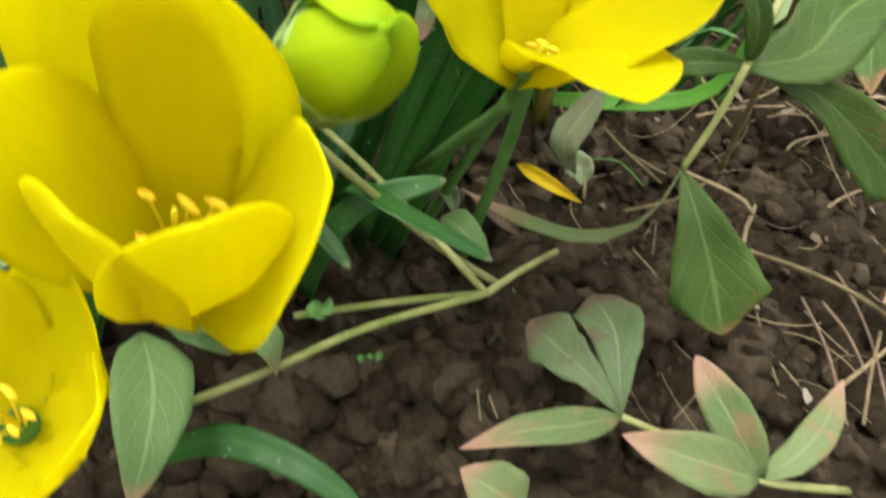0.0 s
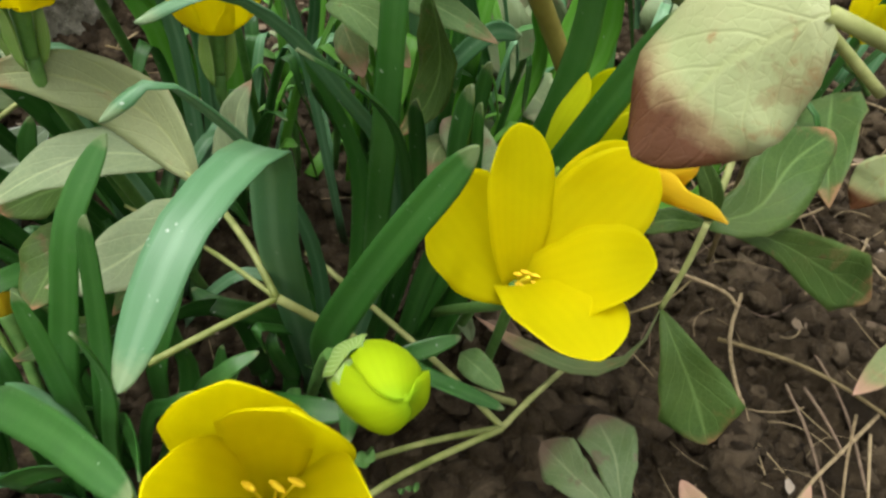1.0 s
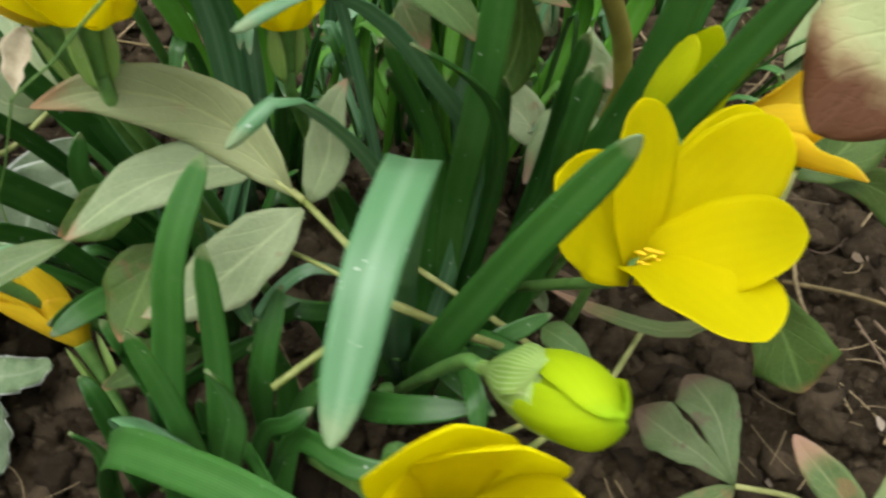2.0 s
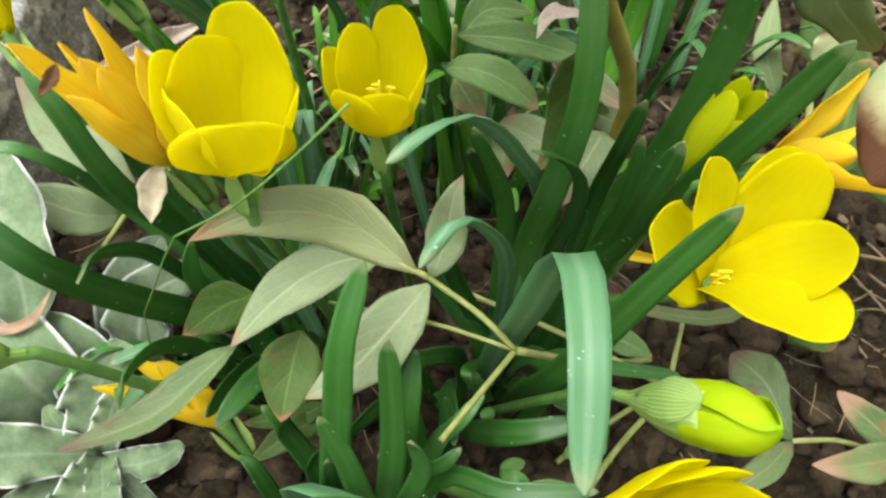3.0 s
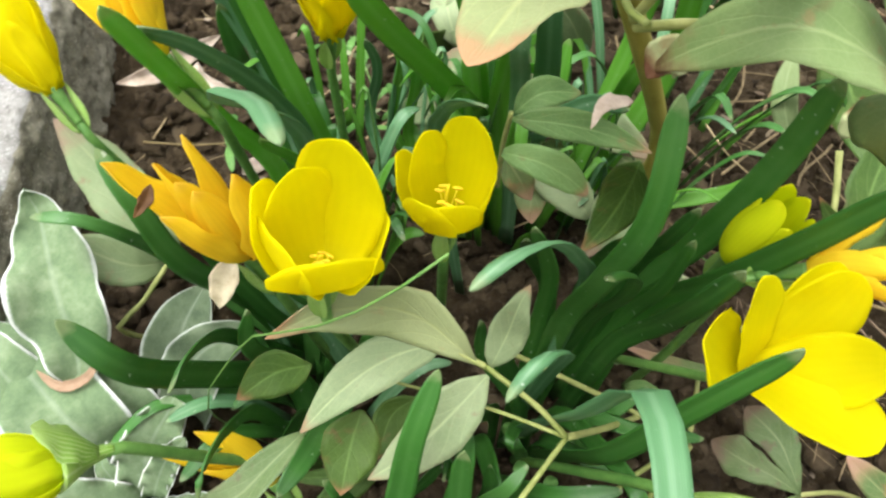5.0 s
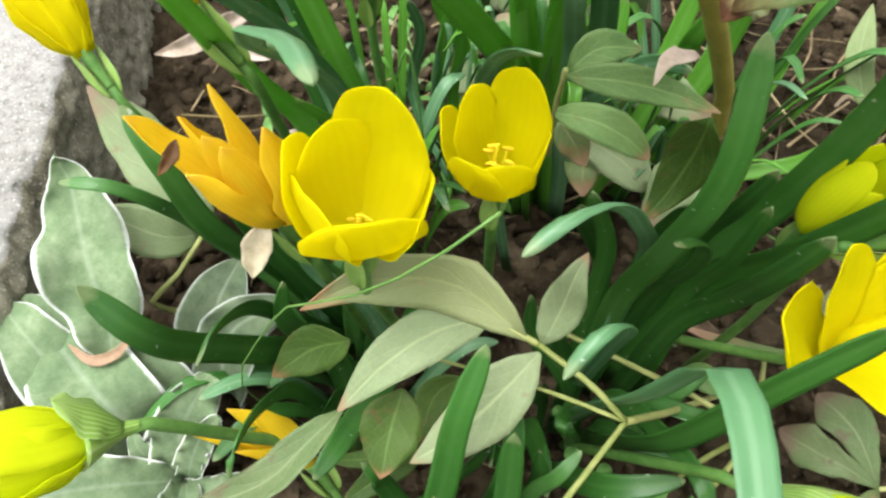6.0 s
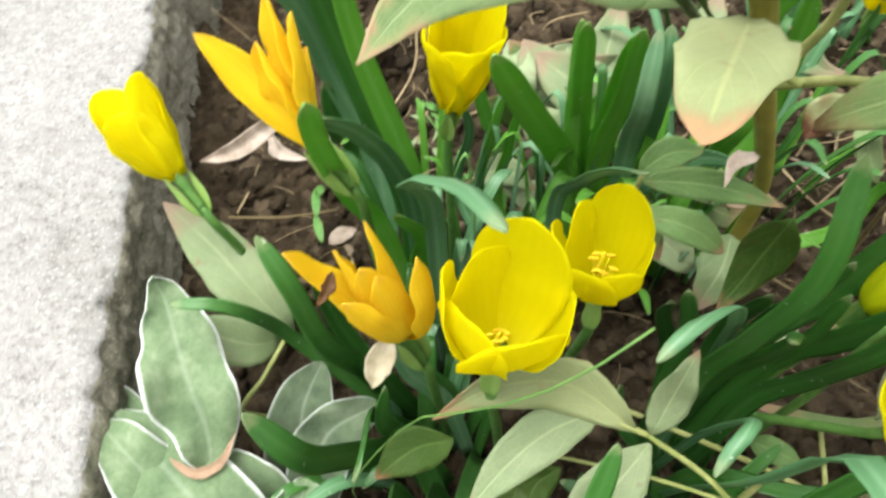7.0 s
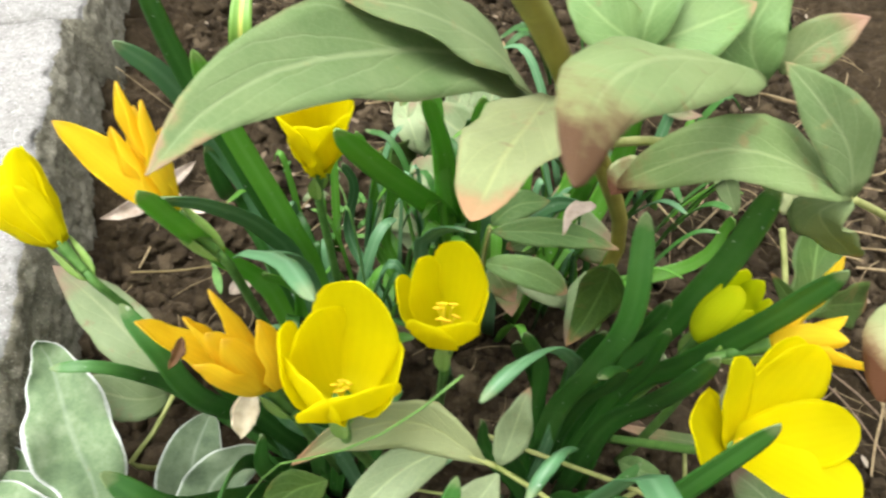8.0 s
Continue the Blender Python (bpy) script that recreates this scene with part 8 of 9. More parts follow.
clump_far = thing("crocus_leaves", "loose tuft of crocus leaves among dry litter behind peony stem", "leaves", "crocus leaf clumps")
blade("leaf", clump_far, [(0.0628, 0.4574, 0), (0.0557, 0.4687, 0.0511), (0.0473, 0.482, 0.0836), (0.0389, 0.4953, 0.091)], 6.1, (0.9467, 0.5971, 0.0059), "strap", BLADE, fold=0.25, thick=0.001, n=14, m=6)
blade("leaf", clump_far, [(0.0451, 0.4521, 0), (0.0268, 0.4704, 0.0524), (0.0055, 0.4917, 0.0857), (-0.0158, 0.513, 0.0742)], 6.2, (0.8646, 0.8632, 0.0663), "strap", BLADE_GREY, fold=0.25, thick=0.001, n=14, m=6)
blade("leaf", clump_far, [(0.0199, 0.4699, 0), (0.0176, 0.4711, 0.0402), (0.0149, 0.4725, 0.0659), (0.0122, 0.4739, 0.0702)], 8.4, (0.1403, 0.2702, -0.1526), "strap", BLADE_FRESH, fold=0.25, thick=0.001, n=14, m=6)
blade("leaf", clump_far, [(0.1172, 0.4628, 0), (0.1313, 0.464, 0.0588), (0.1478, 0.4654, 0.0963), (0.1644, 0.4668, 0.0838)], 7.6, (0.0801, -0.9342, -0.0029), "strap", BLADE, fold=0.25, thick=0.001, n=14, m=6)
blade("leaf", clump_far, [(0.0093, 0.4503, 0), (-0.0069, 0.4598, 0.0354), (-0.0259, 0.4709, 0.0579), (-0.0448, 0.4821, 0.0625)], 7.5, (0.5143, 0.8762, -0.1591), "strap", BLADE, fold=0.25, thick=0.001, n=14, m=6)
blade("leaf", clump_far, [(0.0702, 0.4134, 0), (0.0791, 0.3997, 0.0459), (0.0896, 0.3838, 0.0751), (0.1001, 0.3678, 0.079)], 6.1, (-0.7524, -0.4936, -0.0088), "strap", BLADE_GREY, fold=0.25, thick=0.001, n=14, m=6)
blade("leaf", clump_far, [(0.1212, 0.4575, 0), (0.1283, 0.4665, 0.0425), (0.1365, 0.4771, 0.0695), (0.1447, 0.4876, 0.0638)], 6.2, (0.7677, -0.5995, 0.2353), "strap", BLADE_FRESH, fold=0.25, thick=0.001, n=14, m=6)
blade("leaf", clump_far, [(0.1203, 0.4283, 0), (0.1359, 0.4154, 0.0584), (0.1541, 0.4003, 0.0955), (0.1723, 0.3853, 0.0692)], 6.9, (-0.7841, -0.9487, 0.2547), "strap", BLADE, fold=0.25, thick=0.001, n=14, m=6)
blade("leaf", clump_far, [(0.1063, 0.4208, 0), (0.1196, 0.4102, 0.0544), (0.1352, 0.3978, 0.089), (0.1508, 0.3855, 0.0913)], 8.2, (-0.7556, -0.9512, -0.1692), "strap", BLADE, fold=0.25, thick=0.001, n=14, m=6)
blade("leaf", clump_far, [(0.0244, 0.4695, 0), (0.0187, 0.4828, 0.0517), (0.0121, 0.4982, 0.0846), (0.0055, 0.5136, 0.067)], 6.8, (0.6557, 0.2808, 0.2871), "strap", BLADE, fold=0.25, thick=0.001, n=14, m=6)
blade("leaf", clump_far, [(0.1326, 0.4365, 0), (0.1406, 0.4328, 0.0312), (0.15, 0.4285, 0.051), (0.1593, 0.4242, 0.0436)], 8.5, (-0.426, -0.925, -0.3805), "strap", BLADE_FRESH, fold=0.25, thick=0.001, n=14, m=6)
blade("leaf", clump_far, [(0.0746, 0.4432, 0), (0.0753, 0.4634, 0.0524), (0.0761, 0.4869, 0.0858), (0.0769, 0.5105, 0.0723)], 7.9, (0.9503, -0.0319, 0.0124), "strap", BLADE_GREY, fold=0.25, thick=0.001, n=14, m=6)
blade("leaf", clump_far, [(0.072, 0.4063, 0), (0.0783, 0.3942, 0.0574), (0.0857, 0.38, 0.094), (0.093, 0.3659, 0.0899)], 7.4, (-0.8052, -0.4199, -0.0846), "strap", BLADE, fold=0.25, thick=0.001, n=14, m=6)
blade("leaf", clump_far, [(0.0918, 0.4449, 0), (0.0986, 0.4444, 0.0425), (0.1065, 0.4437, 0.0695), (0.1144, 0.4431, 0.0772)], 6.3, (-0.0779, -0.9552, -0.2754), "strap", BLADE, fold=0.25, thick=0.001, n=14, m=6)
blade("leaf", clump_far, [(0.061, 0.4313, 0), (0.0416, 0.4208, 0.0554), (0.019, 0.4086, 0.0907), (-0.0037, 0.3964, 0.0795)], 6.3, (-0.4922, 0.9111, -0.0207), "strap", BLADE, fold=0.25, thick=0.001, n=14, m=6)
blade("leaf", clump_far, [(0.1227, 0.4385, 0), (0.1339, 0.432, 0.032), (0.1468, 0.4244, 0.0524), (0.1598, 0.4168, 0.0528)], 6.5, (-0.5576, -0.9532, 0.2601), "strap", BLADE_FRESH, fold=0.25, thick=0.001, n=14, m=6)
blade("leaf", clump_far, [(0.094, 0.4869, 0), (0.1019, 0.5042, 0.0677), (0.1112, 0.5245, 0.1108), (0.1205, 0.5448, 0.1103)], 6.3, (0.9552, -0.4369, 0.1141), "strap", BLADE, fold=0.25, thick=0.001, n=14, m=6)
blade("leaf", clump_far, [(0.0087, 0.4345, 0), (-0.0048, 0.4382, 0.0513), (-0.0205, 0.4424, 0.084), (-0.0362, 0.4467, 0.0725)], 8.4, (0.2572, 0.9518, 0.0905), "strap", BLADE_FRESH, fold=0.25, thick=0.001, n=14, m=6)
blade("leaf", clump_far, [(0.0968, 0.3975, 0), (0.104, 0.3862, 0.0503), (0.1124, 0.373, 0.0823), (0.1208, 0.3598, 0.0905)], 6.8, (-0.9549, -0.6067, -0.3687), "strap", BLADE, fold=0.25, thick=0.001, n=14, m=6)
blade("leaf", clump_far, [(0.0939, 0.4765, 0), (0.1, 0.4877, 0.0593), (0.1071, 0.5008, 0.0971), (0.1142, 0.5138, 0.0711)], 6.3, (0.9524, -0.5172, -0.3293), "strap", BLADE, fold=0.25, thick=0.001, n=14, m=6)
blade("leaf", clump_far, [(0.0854, 0.4613, 0), (0.0875, 0.4742, 0.0645), (0.09, 0.4892, 0.1055), (0.0925, 0.5042, 0.0904)], 6.3, (0.9311, -0.1533, 0.2374), "strap", BLADE_GREY, fold=0.25, thick=0.001, n=14, m=6)
blade("leaf", clump_far, [(0.1068, 0.4613, 0), (0.1131, 0.4654, 0.0666), (0.1203, 0.4702, 0.109), (0.1276, 0.4749, 0.0942)], 8.8, (0.3117, -0.4758, -0.3246), "strap", BLADE_GREY, fold=0.25, thick=0.001, n=14, m=6)
blade("leaf", clump_far, [(0.0398, 0.4593, 0), (0.0319, 0.4619, 0.035), (0.0227, 0.465, 0.0572), (0.0135, 0.4681, 0.0602)], 8.4, (0.3184, 0.9549, 0.3182), "strap", BLADE_FRESH, fold=0.25, thick=0.001, n=14, m=6)
blade("leaf", clump_far, [(0.0337, 0.4151, 0), (0.0225, 0.4014, 0.0344), (0.0095, 0.3853, 0.0562), (-0.0036, 0.3693, 0.062)], 8.2, (-0.9239, 0.7518, 0.2372), "strap", BLADE_FRESH, fold=0.25, thick=0.001, n=14, m=6)
blade("leaf", clump_far, [(0.0083, 0.432, 0), (-0.0008, 0.4262, 0.0639), (-0.0115, 0.4194, 0.1045), (-0.0222, 0.4126, 0.1059)], 6.7, (-0.6062, 0.9527, -0.1649), "strap", BLADE_GREY, fold=0.25, thick=0.001, n=14, m=6)
blade("leaf", clump_far, [(0.0513, 0.4728, 0), (0.0355, 0.492, 0.0601), (0.0171, 0.5145, 0.0983), (-0.0013, 0.537, 0.0839)], 7.6, (0.9463, 0.7744, 0.2494), "strap", BLADE_GREY, fold=0.25, thick=0.001, n=14, m=6)

clump_rear_far = thing("crocus_leaves", "sparse tuft of grassy leaves at the back of bed", "leaves", "crocus leaf clumps")
blade("leaf", clump_rear_far, [(0.1572, 0.6582, 0), (0.1651, 0.6708, 0.0308), (0.1743, 0.6855, 0.0504), (0.1835, 0.7002, 0.0364)], 8.6, (0.9459, -0.5929, -0.2304), "strap", BLADE, fold=0.25, thick=0.001, n=14, m=6)
blade("leaf", clump_rear_far, [(0.0652, 0.603, 0), (0.049, 0.5955, 0.043), (0.03, 0.5868, 0.0704), (0.011, 0.5781, 0.0574)], 8.1, (-0.4386, 0.9551, 0.1602), "strap", BLADE, fold=0.25, thick=0.001, n=14, m=6)
blade("leaf", clump_rear_far, [(0.2003, 0.5787, 0), (0.2043, 0.5706, 0.0657), (0.209, 0.5611, 0.1075), (0.2137, 0.5516, 0.0935)], 8.6, (-0.7792, -0.3847, -0.0981), "strap", BLADE, fold=0.25, thick=0.001, n=14, m=6)
blade("leaf", clump_rear_far, [(0.1434, 0.6175, 0), (0.1339, 0.6386, 0.0355), (0.1228, 0.6632, 0.0581), (0.1118, 0.6877, 0.0508)], 6.1, (0.9527, 0.4299, 0.0318), "strap", BLADE_GREY, fold=0.25, thick=0.001, n=14, m=6)
blade("leaf", clump_rear_far, [(0.1803, 0.6548, 0), (0.1835, 0.668, 0.0614), (0.1872, 0.6835, 0.1005), (0.191, 0.699, 0.0977)], 6.5, (0.9548, -0.2292, 0.2979), "strap", BLADE_GREY, fold=0.25, thick=0.001, n=14, m=6)
blade("leaf", clump_rear_far, [(0.2215, 0.6287, 0), (0.2319, 0.6444, 0.06), (0.2439, 0.6627, 0.0981), (0.256, 0.6809, 0.1015)], 8.1, (0.9046, -0.5966, -0.2762), "strap", BLADE_GREY, fold=0.25, thick=0.001, n=14, m=6)
blade("leaf", clump_rear_far, [(0.0805, 0.555, 0), (0.0793, 0.5408, 0.0485), (0.0779, 0.5243, 0.0793), (0.0765, 0.5078, 0.0601)], 6.9, (-0.9553, 0.0808, -0.1627), "strap", BLADE, fold=0.25, thick=0.001, n=14, m=6)
blade("leaf", clump_rear_far, [(0.0747, 0.6171, 0), (0.0598, 0.6161, 0.0342), (0.0423, 0.6149, 0.056), (0.0249, 0.6137, 0.0586)], 9.9, (-0.0637, 0.9553, 0.1302), "strap", BLADE, fold=0.25, thick=0.001, n=14, m=6)
blade("leaf", clump_rear_far, [(0.1874, 0.5959, 0), (0.2038, 0.6012, 0.0421), (0.2229, 0.6073, 0.069), (0.2421, 0.6134, 0.0614)], 6.6, (0.2323, -0.7268, 0.3185), "strap", BLADE_GREY, fold=0.25, thick=0.001, n=14, m=6)
blade("leaf", clump_rear_far, [(0.0668, 0.6129, 0), (0.0568, 0.619, 0.0312), (0.0451, 0.6261, 0.051), (0.0334, 0.6332, 0.0545)], 7.4, (0.5665, 0.9333, 0.0168), "strap", BLADE_GREY, fold=0.25, thick=0.001, n=14, m=6)
blade("leaf", clump_rear_far, [(0.0939, 0.6017, 0), (0.0798, 0.6086, 0.0626), (0.0634, 0.6166, 0.1025), (0.047, 0.6246, 0.0876)], 7.2, (0.4651, 0.9528, -0.2988), "strap", BLADE, fold=0.25, thick=0.001, n=14, m=6)
blade("leaf", clump_rear_far, [(0.1463, 0.5993, 0), (0.1556, 0.5937, 0.0612), (0.1663, 0.5872, 0.1001), (0.177, 0.5807, 0.0737)], 10.0, (-0.5599, -0.9257, 0.206), "strap", BLADE_GREY, fold=0.25, thick=0.001, n=14, m=6)
blade("leaf", clump_rear_far, [(0.1728, 0.6308, 0), (0.1797, 0.6372, 0.0352), (0.1877, 0.6447, 0.0576), (0.1956, 0.6523, 0.0458)], 7.5, (0.4992, -0.529, 0.2301), "strap", BLADE, fold=0.25, thick=0.001, n=14, m=6)
blade("leaf", clump_rear_far, [(0.0694, 0.5804, 0), (0.0497, 0.5723, 0.0554), (0.0267, 0.5629, 0.0907), (0.0037, 0.5534, 0.0842)], 7.4, (-0.3917, 0.9552, -0.0849), "strap", BLADE, fold=0.25, thick=0.001, n=14, m=6)
blade("leaf", clump_rear_far, [(0.1652, 0.6042, 0), (0.1828, 0.6027, 0.0277), (0.2032, 0.6009, 0.0453), (0.2237, 0.5991, 0.0344)], 9.3, (-0.0805, -0.9315, 0.1239), "strap", BLADE_GREY, fold=0.25, thick=0.001, n=14, m=6)
blade("leaf", clump_rear_far, [(0.2383, 0.6327, 0), (0.2454, 0.6393, 0.0546), (0.2536, 0.6471, 0.0894), (0.2618, 0.6549, 0.0914)], 9.0, (0.5315, -0.5601, 0.0206), "strap", BLADE_GREY, fold=0.25, thick=0.001, n=14, m=6)
blade("leaf", clump_rear_far, [(0.1614, 0.6305, 0), (0.1746, 0.644, 0.0399), (0.19, 0.6599, 0.0652), (0.2054, 0.6757, 0.0623)], 6.3, (0.5739, -0.5575, 0.1057), "strap", BLADE, fold=0.25, thick=0.001, n=14, m=6)
blade("leaf", clump_rear_far, [(0.2121, 0.5947, 0), (0.2285, 0.6009, 0.0474), (0.2476, 0.6082, 0.0775), (0.2667, 0.6154, 0.0573)], 7.2, (0.3229, -0.8509, 0.2247), "strap", BLADE, fold=0.25, thick=0.001, n=14, m=6)
blade("leaf", clump_rear_far, [(0.1644, 0.6344, 0), (0.1604, 0.6476, 0.0395), (0.1558, 0.663, 0.0647), (0.1512, 0.6785, 0.0564)], 8.7, (0.9453, 0.2833, 0.2707), "strap", BLADE_GREY, fold=0.25, thick=0.001, n=14, m=6)
blade("leaf", clump_rear_far, [(0.125, 0.5462, 0), (0.1252, 0.5307, 0.044), (0.1253, 0.5127, 0.0719), (0.1255, 0.4946, 0.0651)], 7.1, (-0.9034, -0.0084, 0.2673), "strap", BLADE, fold=0.25, thick=0.001, n=14, m=6)
blade("leaf", clump_rear_far, [(0.0283, 0.6006, 0), (0.0116, 0.5927, 0.0515), (-0.0079, 0.5834, 0.0843), (-0.0274, 0.5741, 0.0614)], 9.3, (-0.3552, 0.747, -0.1797), "strap", BLADE, fold=0.25, thick=0.001, n=14, m=6)
blade("leaf", clump_rear_far, [(0.1207, 0.6557, 0), (0.1197, 0.6766, 0.0647), (0.1185, 0.7009, 0.1058), (0.1173, 0.7252, 0.0868)], 9.3, (0.9551, 0.046, -0.1987), "strap", BLADE_GREY, fold=0.25, thick=0.001, n=14, m=6)
blade("leaf", clump_back, [(0.02, 0.36, 0), (0.0529, 0.3784, 0.1), (0.0461, 0.3588, 0.16), (0.0372, 0.3447, 0.2)], 12.4, (0.8624, -0.4936, -0.112), "strap", BLADE_FRESH, fold=0.22, thick=0.0011, n=20, m=6)
blade("leaf", clump_back, [(0.015, 0.37, 0), (0.0363, 0.3939, 0.12), (0.0325, 0.3679, 0.17), (0.0344, 0.3506, 0.2)], 9.6, (0.88, -0.457, -0.1297), "strap", BLADE_FRESH, fold=0.22, thick=0.0011, n=20, m=6)
blade("leaf", clump_back, [(0, 0.35, 0), (0.0269, 0.3596, 0.09), (0.0251, 0.3386, 0.13), (0.0284, 0.3327, 0.15)], 10.9, (0.8102, -0.5447, -0.2164), "strap", BLADE_FRESH, fold=0.22, thick=0.0011, n=20, m=6)
blade("leaf", clump_back, [(-0.03, 0.35, 0), (-0.0446, 0.3524, 0.09), (-0.0515, 0.3411, 0.14), (-0.0573, 0.3309, 0.19)], 9.5, (0.9893, -0.0491, 0.1372), "strap", BLADE_FRESH, fold=0.22, thick=0.0011, n=20, m=6)
blade("leaf", clump_back, [(-0.02, 0.35, 0), (-0.0319, 0.3529, 0.09), (-0.0321, 0.3342, 0.15), (-0.0379, 0.3094, 0.2)], 10.9, (0.9796, -0.1951, 0.0481), "strap", BLADE_FRESH, fold=0.22, thick=0.0011, n=20, m=6)
blade("leaf", clump_back, [(-0.015, 0.34, 0), (-0.025, 0.3306, 0.12), (-0.0326, 0.3023, 0.17), (-0.032, 0.3098, 0.2)], 10.3, (0.9743, -0.2195, 0.0497), "strap", BLADE_GREY, fold=0.22, thick=0.0011, n=20, m=6)

peony_h = thing("peony_leaf_spray", "grey-green veined leaves low behind crocus tufts", "leaf spray", "peony sprays")
blade("leaf", peony_h, [(0.0146, 0.4566, 0.03), (-0.018, 0.4561, 0.06), (-0.0377, 0.4671, 0.07), (-0.0541, 0.4891, 0.07)], 42.4, (0.5968, 0.4212, 0.6829), "lance", PEONY_GREY, fold=0.2, wave=0.11, ragged=0.09)
blade("leaf", peony_h, [(-0.0169, 0.4261, 0.03), (-0.0384, 0.4259, 0.05), (-0.0499, 0.4311, 0.055), (-0.0621, 0.4481, 0.05)], 28.1, (0.5426, 0.5055, 0.6708), "oval", PEONY_GREY, fold=0.2, wave=0.11, ragged=0.09)
blade("leaf", peony_h, [(0.0269, 0.5165, 0.03), (-0.0026, 0.4889, 0.06), (-0.0183, 0.4877, 0.07)], 32.3, (0.382, 0.489, 0.7842), "lance", PEONY_GREY, fold=0.2, wave=0.11, ragged=0.09)
blade("leaf", peony_h, [(-0.0319, 0.3832, 0.03), (-0.0547, 0.3829, 0.04), (-0.076, 0.3922, 0.04)], 21.4, (0.2925, 0.6673, 0.6849), "lance", PEONY_PALE, fold=0.2, wave=0.11, ragged=0.09)
blade("leaf", peony_h, [(0.0967, 0.5679, 0.02), (0.079, 0.5552, 0.05), (0.089, 0.5815, 0.07)], 31.5, (0.9659, -0.1695, 0.1955), "lance", PEONY_GREY, fold=0.2, wave=0.11, ragged=0.09)
blade("leaf", peony_h, [(0.0395, 0.3873, 0.04), (0.0143, 0.3747, 0.05), (-0.0067, 0.372, 0.045)], 21.1, (-0.1673, 0.7242, 0.669), "lance", PEONY_DARK, fold=0.2, wave=0.11, ragged=0.09)
blade("leaf", peony_h, [(0.0333, 0.3824, 0.05), (0.0487, 0.3676, 0.05), (0.0677, 0.3677, 0.045)], 19.2, (-0.3601, -0.599, -0.7152), "lance", PEONY_RED, fold=0.2, wave=0.11, ragged=0.09)
blade("leaf", peony_h, [(0.0238, 0.3224, 0.05), (0.0104, 0.3308, 0.06), (-0.0109, 0.3461, 0.06)], 22.6, (0.5536, 0.5454, 0.6293), "oval", PEONY_GREY, fold=0.2, wave=0.11, ragged=0.09)
blade("leaf", peony_h, [(0.0411, 0.3306, 0.07), (0.0301, 0.3059, 0.07), (0.0194, 0.2944, 0.05)], 24.4, (-0.8759, 0.4739, 0.0902), "lance", PEONY_GREY, fold=0.2, wave=0.11, ragged=0.09)
blade("leaf", peony_h, [(-0.0062, 0.3485, 0.05), (-0.008, 0.3308, 0.05), (-0.0061, 0.3221, 0.04)], 19.6, (-0.9863, 0.0563, -0.1549), "lance", PEONY_RED, fold=0.2, wave=0.11, ragged=0.09)
blade("leaf", peony_h, [(-0.0115, 0.4732, 0.04), (-0.0054, 0.4956, 0.07), (0.0037, 0.5264, 0.09)], 30.2, (0.9681, -0.2489, -0.0287), "lance", PEONY_GREY, fold=0.2, wave=0.11, ragged=0.09)
blade("leaf", peony_h, [(-0.0253, 0.4726, 0.03), (-0.0483, 0.4807, 0.06), (-0.0617, 0.5042, 0.07)], 37.6, (0.8063, 0.254, 0.5343), "lance", PEONY_GREY, fold=0.2, wave=0.11, ragged=0.09)
blade("leaf", peony_h, [(-0.0558, 0.4697, 0.04), (-0.0634, 0.4794, 0.06), (-0.07, 0.5191, 0.06)], 22.5, (0.9324, 0.1328, 0.3361), "lance", PEONY_PALE, fold=0.2, wave=0.11, ragged=0.09)
blade("leaf", peony_h, [(0.0312, 0.4765, 0.04), (0.0113, 0.457, 0.08), (-0.0079, 0.4498, 0.1)], 21.1, (0.7923, 0.1614, 0.5884), "lance", PEONY_GREY, fold=0.2, wave=0.11, ragged=0.09)
blade("leaf", peony_h, [(0.143, 0.5608, 0.05), (0.1166, 0.4573, 0.09), (0.1232, 0.4377, 0.1)], 24.3, (-0.5061, -0.2531, -0.8245), "lance", PEONY_GREY, fold=0.2, wave=0.11, ragged=0.09)
blade("leaf", peony_h, [(0.0242, 0.4023, 0.05), (0.0304, 0.366, 0.075), (0.0563, 0.351, 0.07)], 27.8, (-0.3644, -0.5276, -0.7674), "lance", PEONY_GREY, fold=0.2, wave=0.11, ragged=0.09)
blade("leaf", clump_front, [(-0.06, 0.14, 0), (-0.0752, 0.1381, 0.06), (-0.0363, 0.1195, 0.085), (-0.0119, 0.1083, 0.09)], 15.8, (0.8909, 0.2132, -0.4011), "strap", BLADE_GREY, fold=0.22, thick=0.0011, n=20, m=6)
blade("leaf", clump_front, [(-0.06, 0.15, 0), (-0.0841, 0.1564, 0.06), (-0.0839, 0.1534, 0.075), (-0.0896, 0.1539, 0.085)], 9.0, (0.4754, 0.8708, 0.1256), "strap", BLADE, fold=0.22, thick=0.0011, n=20, m=6)
blade("leaf", clump_front, [(-0.05, 0.15, 0), (-0.0739, 0.1489, 0.05), (-0.0588, 0.1573, 0.07), (-0.0457, 0.1696, 0.075)], 9.4, (0.8122, 0.5513, -0.1905), "strap", BLADE, fold=0.22, thick=0.0011, n=20, m=6)
blade("leaf", clump_front, [(-0.07, 0.14, 0), (-0.0588, 0.1098, 0.06), (-0.0414, 0.1112, 0.08), (-0.0238, 0.1143, 0.085)], 9.0, (0.8768, 0.2765, -0.3933), "strap", BLADE, fold=0.22, thick=0.0011, n=20, m=6)
blade("leaf", clump_front, [(-0.044, 0.1589, 0.03), (-0.0408, 0.1567, 0.075), (-0.039, 0.1714, 0.1)], 9.6, (0.9784, -0.2042, -0.032), "strap", BLADE, fold=0.22, thick=0.0011, n=20, m=6)
